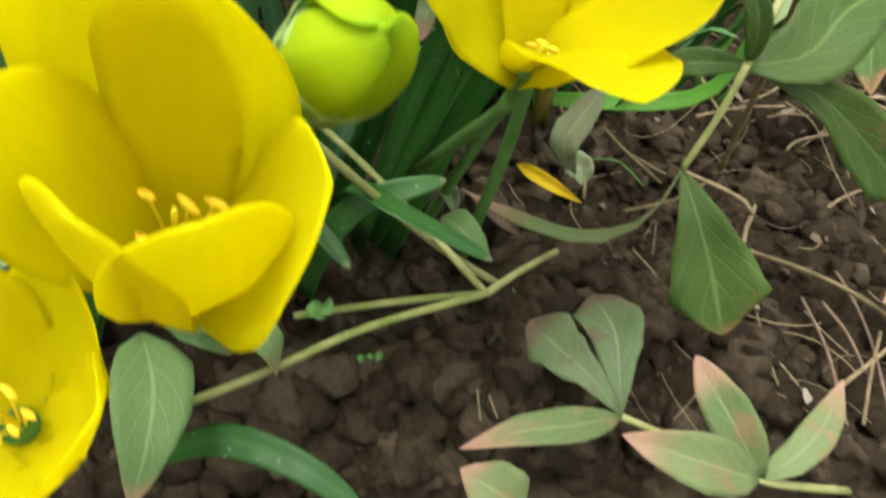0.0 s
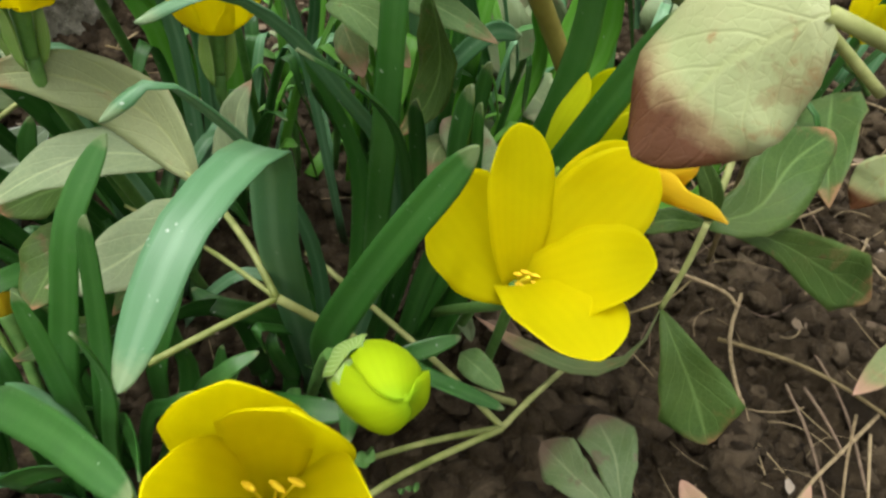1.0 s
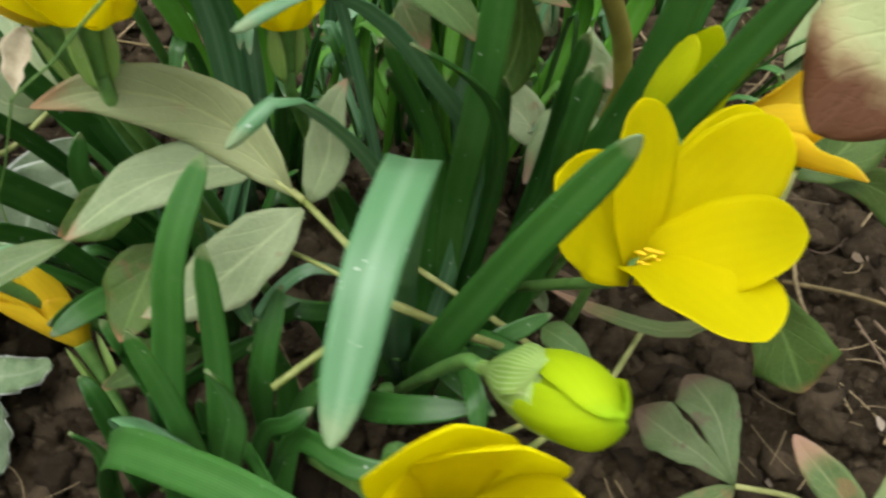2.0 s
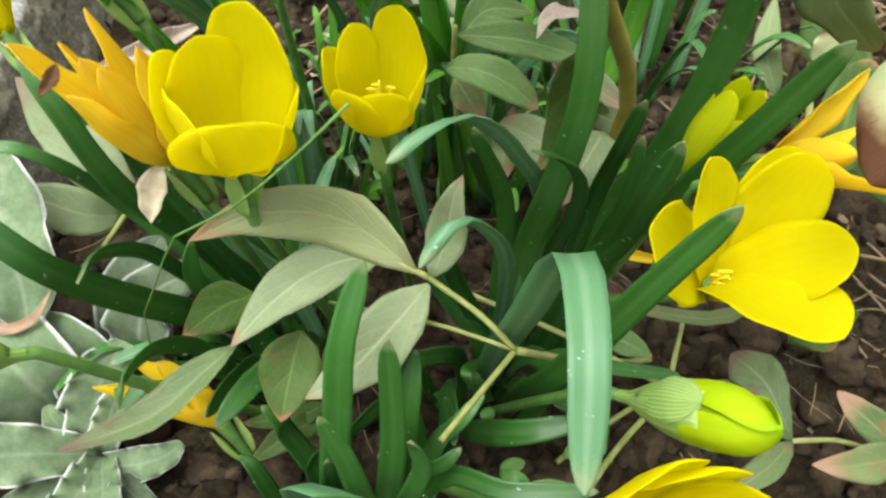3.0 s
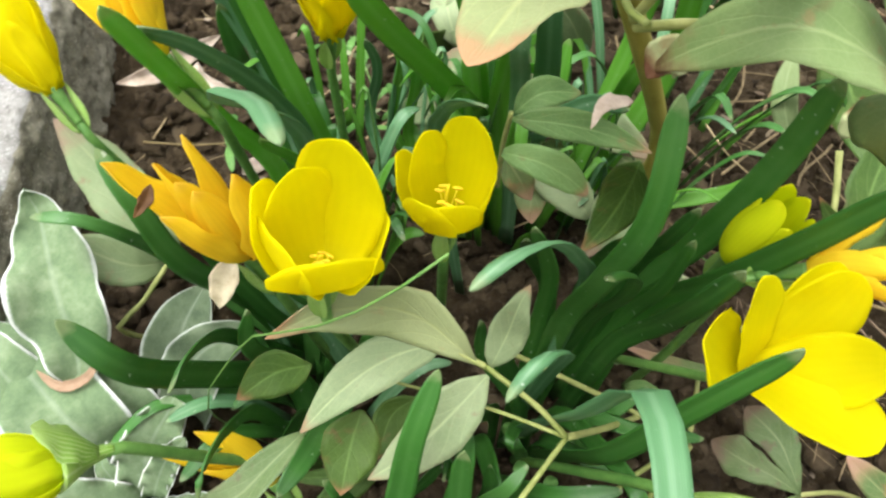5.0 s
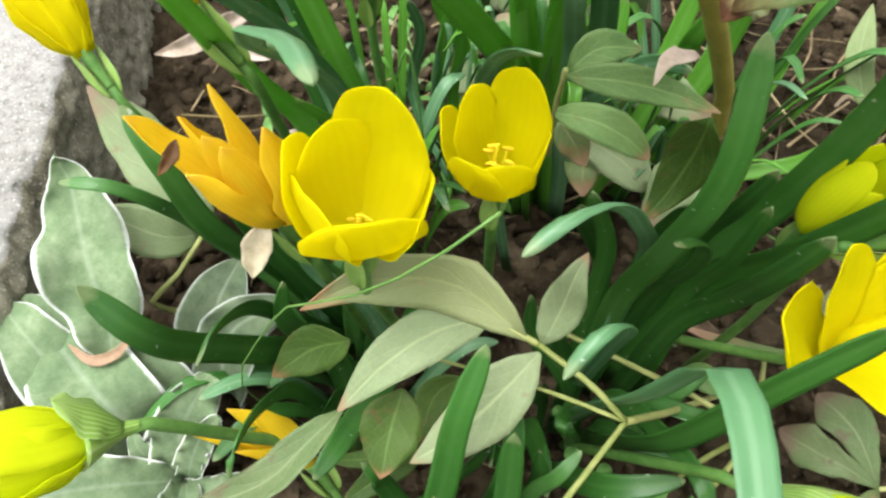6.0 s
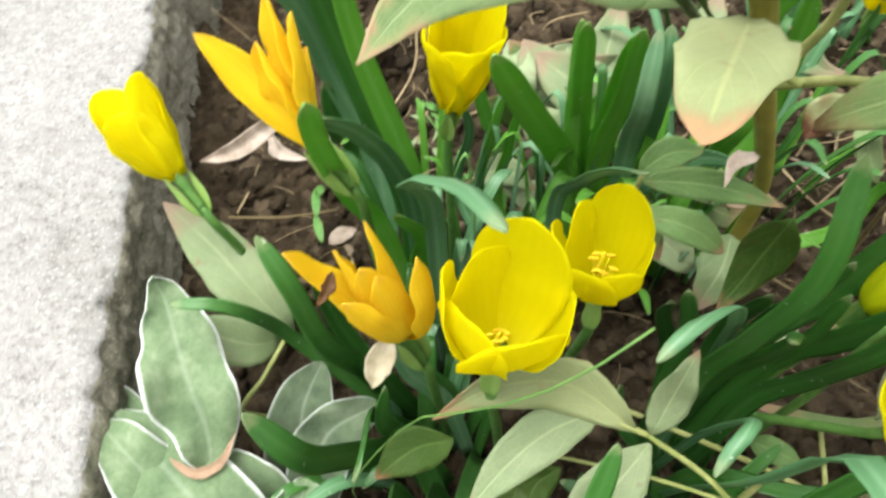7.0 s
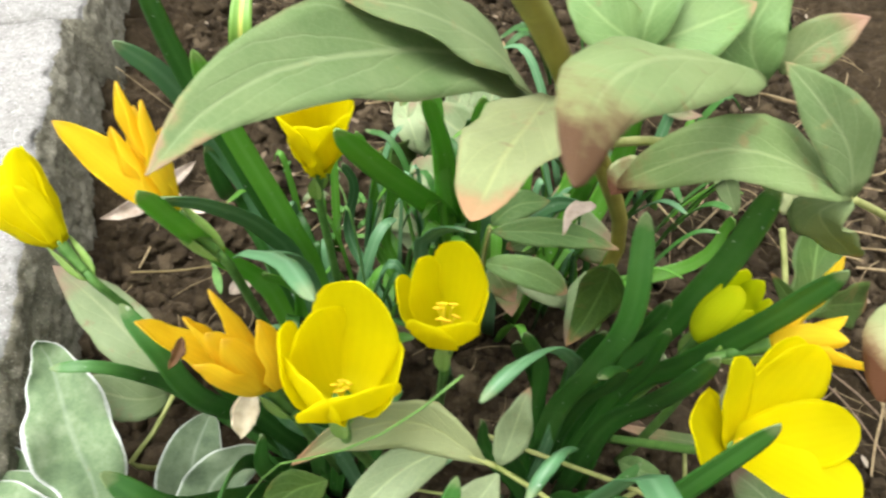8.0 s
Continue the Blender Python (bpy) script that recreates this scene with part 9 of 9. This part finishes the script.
blade("leaf", clump_front, [(-0.0284, 0.1692, 0.03), (-0.026, 0.1669, 0.055), (-0.0282, 0.1718, 0.07)], 8.0, (0.9772, -0.2123, 0.0104), "strap", BLADE, fold=0.22, thick=0.0011, n=20, m=6)
blade("leaf", clump_front, [(-0.0608, 0.1516, 0.03), (-0.0606, 0.1503, 0.06)], 5.8, (0.9999, -0.0144, -0.0056), "strap", BLADE, fold=0.22, thick=0.0011, n=20, m=6)
blade("leaf", clump_front, [(-0.0109, 0.1888, 0.04), (-0.016, 0.1842, 0.06), (-0.019, 0.1882, 0.065)], 6.3, (0.9183, 0.253, 0.3046), "strap", BLADE, fold=0.22, thick=0.0011, n=20, m=6)
blade("leaf", clump_front, [(-0.0198, 0.1801, 0.03), (-0.0004, 0.1649, 0.06), (0.0237, 0.1665, 0.07)], 10.2, (0.1299, -0.8866, -0.4439), "strap", BLADE, fold=0.22, thick=0.0011, n=20, m=6)
blade("leaf", clump_rear, [(-0.095, 0.3544, 0), (-0.103, 0.3572, 0.0498), (-0.1122, 0.3605, 0.0814), (-0.1215, 0.3638, 0.0846)], 3.8, (0.3252, 0.9142, 0.0095), "strap", BLADE_FRESH, fold=0.25, thick=0.001, n=14, m=6)
blade("leaf", clump_rear, [(-0.054, 0.3561, 0), (-0.0506, 0.359, 0.0559), (-0.0467, 0.3624, 0.0914), (-0.0427, 0.3658, 0.0667)], 3.8, (0.8165, -0.9552, 0.3633), "strap", SEEDLING, fold=0.25, thick=0.001, n=14, m=6)
blade("leaf", clump_rear, [(-0.0862, 0.3372, 0), (-0.088, 0.3337, 0.0342), (-0.0901, 0.3295, 0.0559), (-0.0922, 0.3254, 0.0491)], 3.2, (-0.3107, 0.1556, 0.2207), "strap", SEEDLING, fold=0.25, thick=0.001, n=14, m=6)
blade("leaf", clump_rear, [(-0.0562, 0.338, 0), (-0.0512, 0.332, 0.0549), (-0.0454, 0.3251, 0.0898), (-0.0395, 0.3181, 0.09)], 4.5, (-0.799, -0.6698, 0.3877), "strap", BLADE_FRESH, fold=0.25, thick=0.001, n=14, m=6)
blade("leaf", clump_rear, [(-0.0752, 0.3392, 0), (-0.0811, 0.3308, 0.0353), (-0.088, 0.321, 0.0578), (-0.0949, 0.3112, 0.0552)], 3.3, (-0.8091, 0.5733, 0.2737), "strap", BLADE_FRESH, fold=0.25, thick=0.001, n=14, m=6)
blade("leaf", clump_rear, [(-0.0695, 0.3496, 0), (-0.0671, 0.3452, 0.0485), (-0.0643, 0.34, 0.0794), (-0.0615, 0.3348, 0.0759)], 3.8, (-0.3589, -0.1943, -0.335), "strap", SEEDLING, fold=0.25, thick=0.001, n=14, m=6)
blade("leaf", clump_rear, [(-0.0713, 0.3559, 0), (-0.0708, 0.3588, 0.058), (-0.0703, 0.3622, 0.0949), (-0.0698, 0.3655, 0.0964)], 2.6, (0.6832, -0.105, -0.3138), "strap", BLADE_GREY, fold=0.25, thick=0.001, n=14, m=6)
blade("leaf", clump_rear, [(-0.0585, 0.3634, 0), (-0.0564, 0.3661, 0.0572), (-0.0539, 0.3692, 0.0935), (-0.0515, 0.3722, 0.0805)], 3.3, (0.6032, -0.4813, -0.302), "strap", BLADE_FRESH, fold=0.25, thick=0.001, n=14, m=6)
blade("leaf", clump_rear, [(-0.0375, 0.3501, 0), (-0.035, 0.3505, 0.0659), (-0.0321, 0.351, 0.1079), (-0.0291, 0.3515, 0.112)], 3.7, (0.1265, -0.7501, 0.3863), "strap", SEEDLING, fold=0.25, thick=0.001, n=14, m=6)
blade("leaf", clump_rear, [(-0.0419, 0.3617, 0), (-0.0361, 0.3634, 0.0585), (-0.0293, 0.3654, 0.0957), (-0.0225, 0.3674, 0.0953)], 2.7, (0.275, -0.9304, -0.3347), "strap", SEEDLING, fold=0.25, thick=0.001, n=14, m=6)
blade("leaf", clump_rear, [(-0.0729, 0.3481, 0), (-0.0793, 0.341, 0.0372), (-0.0869, 0.3327, 0.0609), (-0.0944, 0.3245, 0.0479)], 3.3, (-0.8186, 0.7463, -0.2873), "strap", SEEDLING, fold=0.25, thick=0.001, n=14, m=6)
blade("leaf", clump_rear, [(-0.0511, 0.3657, 0), (-0.0496, 0.3713, 0.0393), (-0.0478, 0.3778, 0.0642), (-0.0461, 0.3843, 0.0479)], 4.4, (0.5533, -0.1498, -0.2404), "strap", BLADE_GREY, fold=0.25, thick=0.001, n=14, m=6)
blade("leaf", clump_rear, [(-0.0881, 0.3421, 0), (-0.0932, 0.3421, 0.0648), (-0.0992, 0.3421, 0.106), (-0.1052, 0.3421, 0.0887)], 4.1, (-0.0044, 0.951, -0.1932), "strap", SEEDLING, fold=0.25, thick=0.001, n=14, m=6)
blade("leaf", clump_rear, [(-0.0952, 0.3508, 0), (-0.1015, 0.3466, 0.0372), (-0.1088, 0.3417, 0.0608), (-0.1161, 0.3368, 0.0521)], 2.6, (-0.5484, 0.8173, 0.0926), "strap", BLADE_FRESH, fold=0.25, thick=0.001, n=14, m=6)
blade("leaf", clump_rear, [(-0.0563, 0.3455, 0), (-0.055, 0.3429, 0.0477), (-0.0535, 0.3398, 0.0781), (-0.052, 0.3367, 0.0814)], 3.6, (-0.713, -0.3495, -0.1048), "strap", BLADE_FRESH, fold=0.25, thick=0.001, n=14, m=6)
blade("leaf", clump_rear, [(-0.0591, 0.3541, 0), (-0.0524, 0.3567, 0.0572), (-0.0445, 0.3597, 0.0936), (-0.0367, 0.3627, 0.0695)], 4.3, (0.3209, -0.8339, 0.0718), "strap", BLADE_GREY, fold=0.25, thick=0.001, n=14, m=6)
blade("leaf", clump_far, [(0.022, 0.3732, 0), (0.0126, 0.379, 0.0224), (0.0017, 0.3857, 0.0366), (-0.0092, 0.3924, 0.0368)], 5.1, (0.5859, 0.9528, 0.2457), "strap", BLADE, fold=0.25, thick=0.001, n=14, m=6)
blade("leaf", clump_far, [(0.0502, 0.371, 0), (0.0499, 0.3788, 0.0341), (0.0495, 0.388, 0.0559), (0.0492, 0.3971, 0.0575)], 3.6, (0.8249, 0.0319, 0.0609), "strap", BLADE, fold=0.25, thick=0.001, n=14, m=6)
blade("leaf", clump_far, [(0.0422, 0.3566, 0), (0.0388, 0.3501, 0.0226), (0.035, 0.3425, 0.037), (0.0311, 0.3349, 0.0279)], 3.3, (-0.952, 0.4828, 0.0071), "strap", BLADE_GREY, fold=0.25, thick=0.001, n=14, m=6)
blade("leaf", clump_far, [(0.0611, 0.3672, 0), (0.0716, 0.3586, 0.0323), (0.0838, 0.3484, 0.0529), (0.096, 0.3383, 0.0554)], 3.2, (-0.7151, -0.8633, 0.1568), "strap", BLADE_FRESH, fold=0.25, thick=0.001, n=14, m=6)
blade("leaf", clump_far, [(0.0399, 0.3697, 0), (0.0286, 0.3665, 0.0375), (0.0155, 0.3628, 0.0614), (0.0023, 0.3591, 0.0553)], 3.2, (-0.2648, 0.9371, 0.1123), "strap", BLADE_FRESH, fold=0.25, thick=0.001, n=14, m=6)
blade("leaf", clump_far, [(0.0782, 0.367, 0), (0.0895, 0.3629, 0.0448), (0.1027, 0.3582, 0.0733), (0.116, 0.3535, 0.0782)], 4.1, (-0.3192, -0.8974, -0.2104), "strap", BLADE, fold=0.25, thick=0.001, n=14, m=6)
blade("leaf", clump_far, [(0.0226, 0.3603, 0), (0.0163, 0.3585, 0.0503), (0.0089, 0.3563, 0.0824), (0.0016, 0.3542, 0.0907)], 3.1, (-0.2762, 0.9553, 0.1401), "strap", BLADE_FRESH, fold=0.25, thick=0.001, n=14, m=6)
blade("leaf", clump_far, [(0.0515, 0.3621, 0), (0.0528, 0.356, 0.045), (0.0544, 0.349, 0.0736), (0.0559, 0.342, 0.0738)], 4.9, (-0.9089, -0.1968, -0.1243), "strap", BLADE_FRESH, fold=0.25, thick=0.001, n=14, m=6)
blade("leaf", clump_far, [(0.0288, 0.3687, 0), (0.0153, 0.3683, 0.045), (-0.0006, 0.3679, 0.0736), (-0.0164, 0.3675, 0.0749)], 4.4, (-0.0247, 0.9465, 0.3809), "strap", BLADE, fold=0.25, thick=0.001, n=14, m=6)
blade("leaf", clump_far, [(0.04, 0.3782, 0), (0.0326, 0.3805, 0.0222), (0.024, 0.3832, 0.0364), (0.0154, 0.3859, 0.0295)], 3.7, (0.2608, 0.8359, -0.1262), "strap", BLADE_FRESH, fold=0.25, thick=0.001, n=14, m=6)
blade("leaf", clump_far, [(0.0326, 0.3699, 0), (0.0262, 0.3713, 0.04), (0.0188, 0.3729, 0.0655), (0.0113, 0.3744, 0.0492)], 5.0, (0.1766, 0.8249, 0.3008), "strap", BLADE_GREY, fold=0.25, thick=0.001, n=14, m=6)
blade("leaf", clump_far, [(0.0393, 0.3608, 0), (0.0342, 0.3545, 0.0427), (0.0282, 0.3473, 0.0699), (0.0222, 0.34, 0.0519)], 3.5, (-0.714, 0.5833, 0.3102), "strap", BLADE_GREY, fold=0.25, thick=0.001, n=14, m=6)
blade("leaf", clump_far, [(0.0444, 0.3664, 0), (0.0356, 0.3569, 0.0431), (0.0254, 0.3459, 0.0706), (0.0151, 0.3348, 0.0567)], 4.6, (-0.904, 0.8401, 0.1861), "strap", BLADE_FRESH, fold=0.25, thick=0.001, n=14, m=6)
blade("leaf", clump_far, [(0.0381, 0.351, 0), (0.0316, 0.3429, 0.0359), (0.0239, 0.3334, 0.0587), (0.0162, 0.3239, 0.0553)], 4.7, (-0.9483, 0.7686, 0.3742), "strap", BLADE, fold=0.25, thick=0.001, n=14, m=6)
blade("leaf", clump_far, [(0.0434, 0.3463, 0), (0.0399, 0.3417, 0.0362), (0.0358, 0.3364, 0.0593), (0.0318, 0.3311, 0.0565)], 4.7, (-0.6367, 0.4871, -0.2385), "strap", BLADE_GREY, fold=0.25, thick=0.001, n=14, m=6)
blade("leaf", clump_far, [(0.036, 0.3582, 0), (0.0302, 0.3525, 0.0271), (0.0234, 0.3459, 0.0444), (0.0166, 0.3392, 0.0487)], 4.2, (-0.8647, 0.8826, -0.335), "strap", BLADE_FRESH, fold=0.25, thick=0.001, n=14, m=6)
blade("leaf", clump_far, [(0.0552, 0.3551, 0), (0.0508, 0.3407, 0.0323), (0.0455, 0.3239, 0.0529), (0.0403, 0.3071, 0.0446)], 4.9, (-0.9546, 0.2976, 0.0333), "strap", BLADE_FRESH, fold=0.25, thick=0.001, n=14, m=6)
blade("leaf", clump_far, [(0.0564, 0.3888, 0), (0.0563, 0.3979, 0.0244), (0.0562, 0.4086, 0.0399), (0.0561, 0.4192, 0.043)], 5.1, (0.9477, 0.0109, -0.1336), "strap", BLADE, fold=0.25, thick=0.001, n=14, m=6)
blade("leaf", clump_rear, [(-0.1219, 0.4248, 0), (-0.1244, 0.4317, 0.0347), (-0.1273, 0.4397, 0.0567), (-0.1302, 0.4478, 0.0598)], 5.2, (0.8166, 0.2953, -0.2181), "strap", BLADE_FRESH, fold=0.25, thick=0.001, n=14, m=6)
blade("leaf", clump_rear, [(-0.0868, 0.4119, 0), (-0.0782, 0.4093, 0.0324), (-0.0682, 0.4063, 0.053), (-0.0582, 0.4033, 0.0383)], 5.5, (-0.202, -0.6741, 0.3842), "strap", BLADE_FRESH, fold=0.25, thick=0.001, n=14, m=6)
blade("leaf", clump_rear, [(-0.0952, 0.3805, 0), (-0.0816, 0.3755, 0.0562), (-0.0659, 0.3696, 0.0919), (-0.0501, 0.3638, 0.0738)], 5.5, (-0.3294, -0.887, -0.1934), "strap", BLADE_GREY, fold=0.25, thick=0.001, n=14, m=6)
blade("leaf", clump_rear, [(-0.0962, 0.3867, 0), (-0.0845, 0.3821, 0.0617), (-0.0708, 0.3768, 0.101), (-0.0571, 0.3715, 0.0865)], 4.8, (-0.3725, -0.9548, -0.1229), "strap", BLADE_GREY, fold=0.25, thick=0.001, n=14, m=6)
blade("leaf", clump_rear, [(-0.1308, 0.3792, 0), (-0.131, 0.3728, 0.0536), (-0.1313, 0.3654, 0.0876), (-0.1316, 0.358, 0.0914)], 4.6, (-0.6068, 0.0225, -0.2357), "strap", BLADE_GREY, fold=0.25, thick=0.001, n=14, m=6)
blade("leaf", clump_rear, [(-0.1341, 0.4111, 0), (-0.1389, 0.414, 0.0497), (-0.1445, 0.4173, 0.0814), (-0.1501, 0.4207, 0.0725)], 5.1, (0.2501, 0.4182, 0.3044), "strap", BLADE_FRESH, fold=0.25, thick=0.001, n=14, m=6)
blade("leaf", clump_rear, [(-0.0911, 0.4108, 0), (-0.0845, 0.4151, 0.0552), (-0.0768, 0.4202, 0.0903), (-0.0691, 0.4252, 0.0988)], 5.4, (0.2878, -0.4371, -0.2827), "strap", BLADE_GREY, fold=0.25, thick=0.001, n=14, m=6)
blade("leaf", clump_rear, [(-0.1303, 0.3908, 0), (-0.1399, 0.3778, 0.0616), (-0.1512, 0.3626, 0.1008), (-0.1625, 0.3474, 0.1041)], 4.1, (-0.9396, 0.6974, 0.2792), "strap", BLADE_FRESH, fold=0.25, thick=0.001, n=14, m=6)
blade("leaf", clump_rear, [(-0.0927, 0.3854, 0), (-0.0892, 0.3817, 0.0607), (-0.085, 0.3773, 0.0993), (-0.0809, 0.3729, 0.0832)], 4.7, (-0.5586, -0.5268, -0.3608), "strap", BLADE_GREY, fold=0.25, thick=0.001, n=14, m=6)
blade("leaf", clump_rear, [(-0.1127, 0.412, 0), (-0.1126, 0.419, 0.0622), (-0.1123, 0.4273, 0.1017), (-0.1121, 0.4355, 0.0961)], 5.4, (0.8978, -0.0229, 0.076), "strap", BLADE_FRESH, fold=0.25, thick=0.001, n=14, m=6)


# ---- straw and rootlet litter strewn over the soil ----
def litter(count=560):
    rng = random.Random(21)
    verts, faces = [], []
    spots = [(rng.uniform(-0.25, 0.38), rng.uniform(0.10, 0.82)) for _ in range(count)]
    for (x, y), soil in zip(spots, ground_heights([p[0] for p in spots], [p[1] for p in spots])):
        thick = 0.35 + 0.65 * max(0.0, noise.noise(Vector((x * 8, y * 8, 2))))
        if rng.random() > (0.95 if y > 0.30 or x > 0.12 else 0.35) * (0.5 + thick) or x < -0.2025 - 0.209 * y + 0.03:
            continue
        a, length, r = rng.uniform(0, 6.28), rng.uniform(0.010, 0.04), rng.uniform(0.00010, 0.00038)
        bow, lift = rng.uniform(-0.9, 0.9), rng.uniform(0.001, 0.006)
        k = len(verts)
        for i in range(6):
            f = i / 5 - 0.5
            px = x + length * (f * math.cos(a) - bow * (f * f - 0.25) * math.sin(a))
            py = y + length * (f * math.sin(a) + bow * (f * f - 0.25) * math.cos(a))
            pz = max(0.0, soil) * 0.8 + 0.002 + lift
            for j in range(4):
                b = math.pi / 2 * j
                verts.append((px - math.sin(a) * r * math.cos(b), py + math.cos(a) * r * math.cos(b), pz + r * math.sin(b)))
        for i in range(5):
            for j in range(4):
                p, q = k + i * 4 + j, k + i * 4 + (j + 1) % 4
                faces.append((p, q, q + 4, p + 4))
    return tagged(obj("straw_litter", verts, faces, None, STRAW), "thin pale straw and rootlets strewn over soil", "litter", kind="stuff")



def dry_flakes(count=520):
    """Crumbled dry leaf scraps: small curled sheets with ragged outlines."""
    rng = random.Random(33)
    verts, faces = [], []
    spots = [(rng.uniform(-0.26, 0.36), rng.uniform(0.20, 0.80)) for _ in range(count)]
    for (x, y), soil in zip(spots, ground_heights([p[0] for p in spots], [p[1] for p in spots])):
        if x < -0.195 - 0.209 * y + 0.02 or rng.random() > (1.0 if y > 0.33 else 0.3):
            continue
        size, a, curl = 0.0018 + 0.008 * rng.random() ** 2.5, rng.uniform(0, 6.28), rng.uniform(-0.5, 0.6)
        z, tilt, lean = soil + 0.0015, rng.uniform(-0.5, 0.5), rng.uniform(-0.5, 0.5)
        k, n = len(verts), 7
        verts.append((x, y, z + 0.001))
        for i in range(n):
            b = 6.2832 * i / n
            r = size * rng.uniform(0.55, 1.0)
            lx, ly = r * math.cos(b), 0.6 * r * math.sin(b)
            verts.append((x + lx * math.cos(a) - ly * math.sin(a), y + lx * math.sin(a) + ly * math.cos(a), z + 0.001 + curl * lx * lx / size + tilt * lx + lean * ly))
        faces += [(k, k + 1 + i, k + 1 + (i + 1) % n) for i in range(n)]
    return tagged(obj("dry_leaf_litter", verts, faces, None, FLAKE), "crumbled pale brown scraps of dry leaves on soil", "litter", kind="stuff")


def dead_stalks(count=42):
    """Last year's stalks lying crosswise in the rear of the bed."""
    rng = random.Random(8)
    verts, faces = [], []
    for _ in range(count):
        x, y, a = rng.uniform(-0.15, 0.30), rng.uniform(0.34, 0.62), rng.gauss(0.2, 0.9)
        length, r, z0, z1 = rng.uniform(0.03, 0.10), rng.uniform(0.0005, 0.0012), rng.uniform(0.004, 0.02), rng.uniform(0.004, 0.03)
        k = len(verts)
        for i in range(8):
            f = i / 7
            px, py = x + length * f * math.cos(a) + 0.004 * math.sin(5 * f + x * 90), y + length * f * math.sin(a) + 0.003 * math.sin(4 * f + y * 70)
            pz = z0 + (z1 - z0) * f
            for j in range(5):
                b = 1.2566 * j
                verts.append((px - math.sin(a) * r * math.cos(b), py + math.cos(a) * r * math.cos(b), pz + r * math.sin(b)))
        for i in range(7):
            for j in range(5):
                p, q = k + i * 5 + j, k + i * 5 + (j + 1) % 5
                faces.append((p, q, q + 5, p + 5))
    return tagged(obj("dead_stalks", verts, faces, None, STRAW), "pale dead grass stalks lying crosswise on soil", "litter", kind="stuff")


dry_flakes()
dead_stalks()
litter()
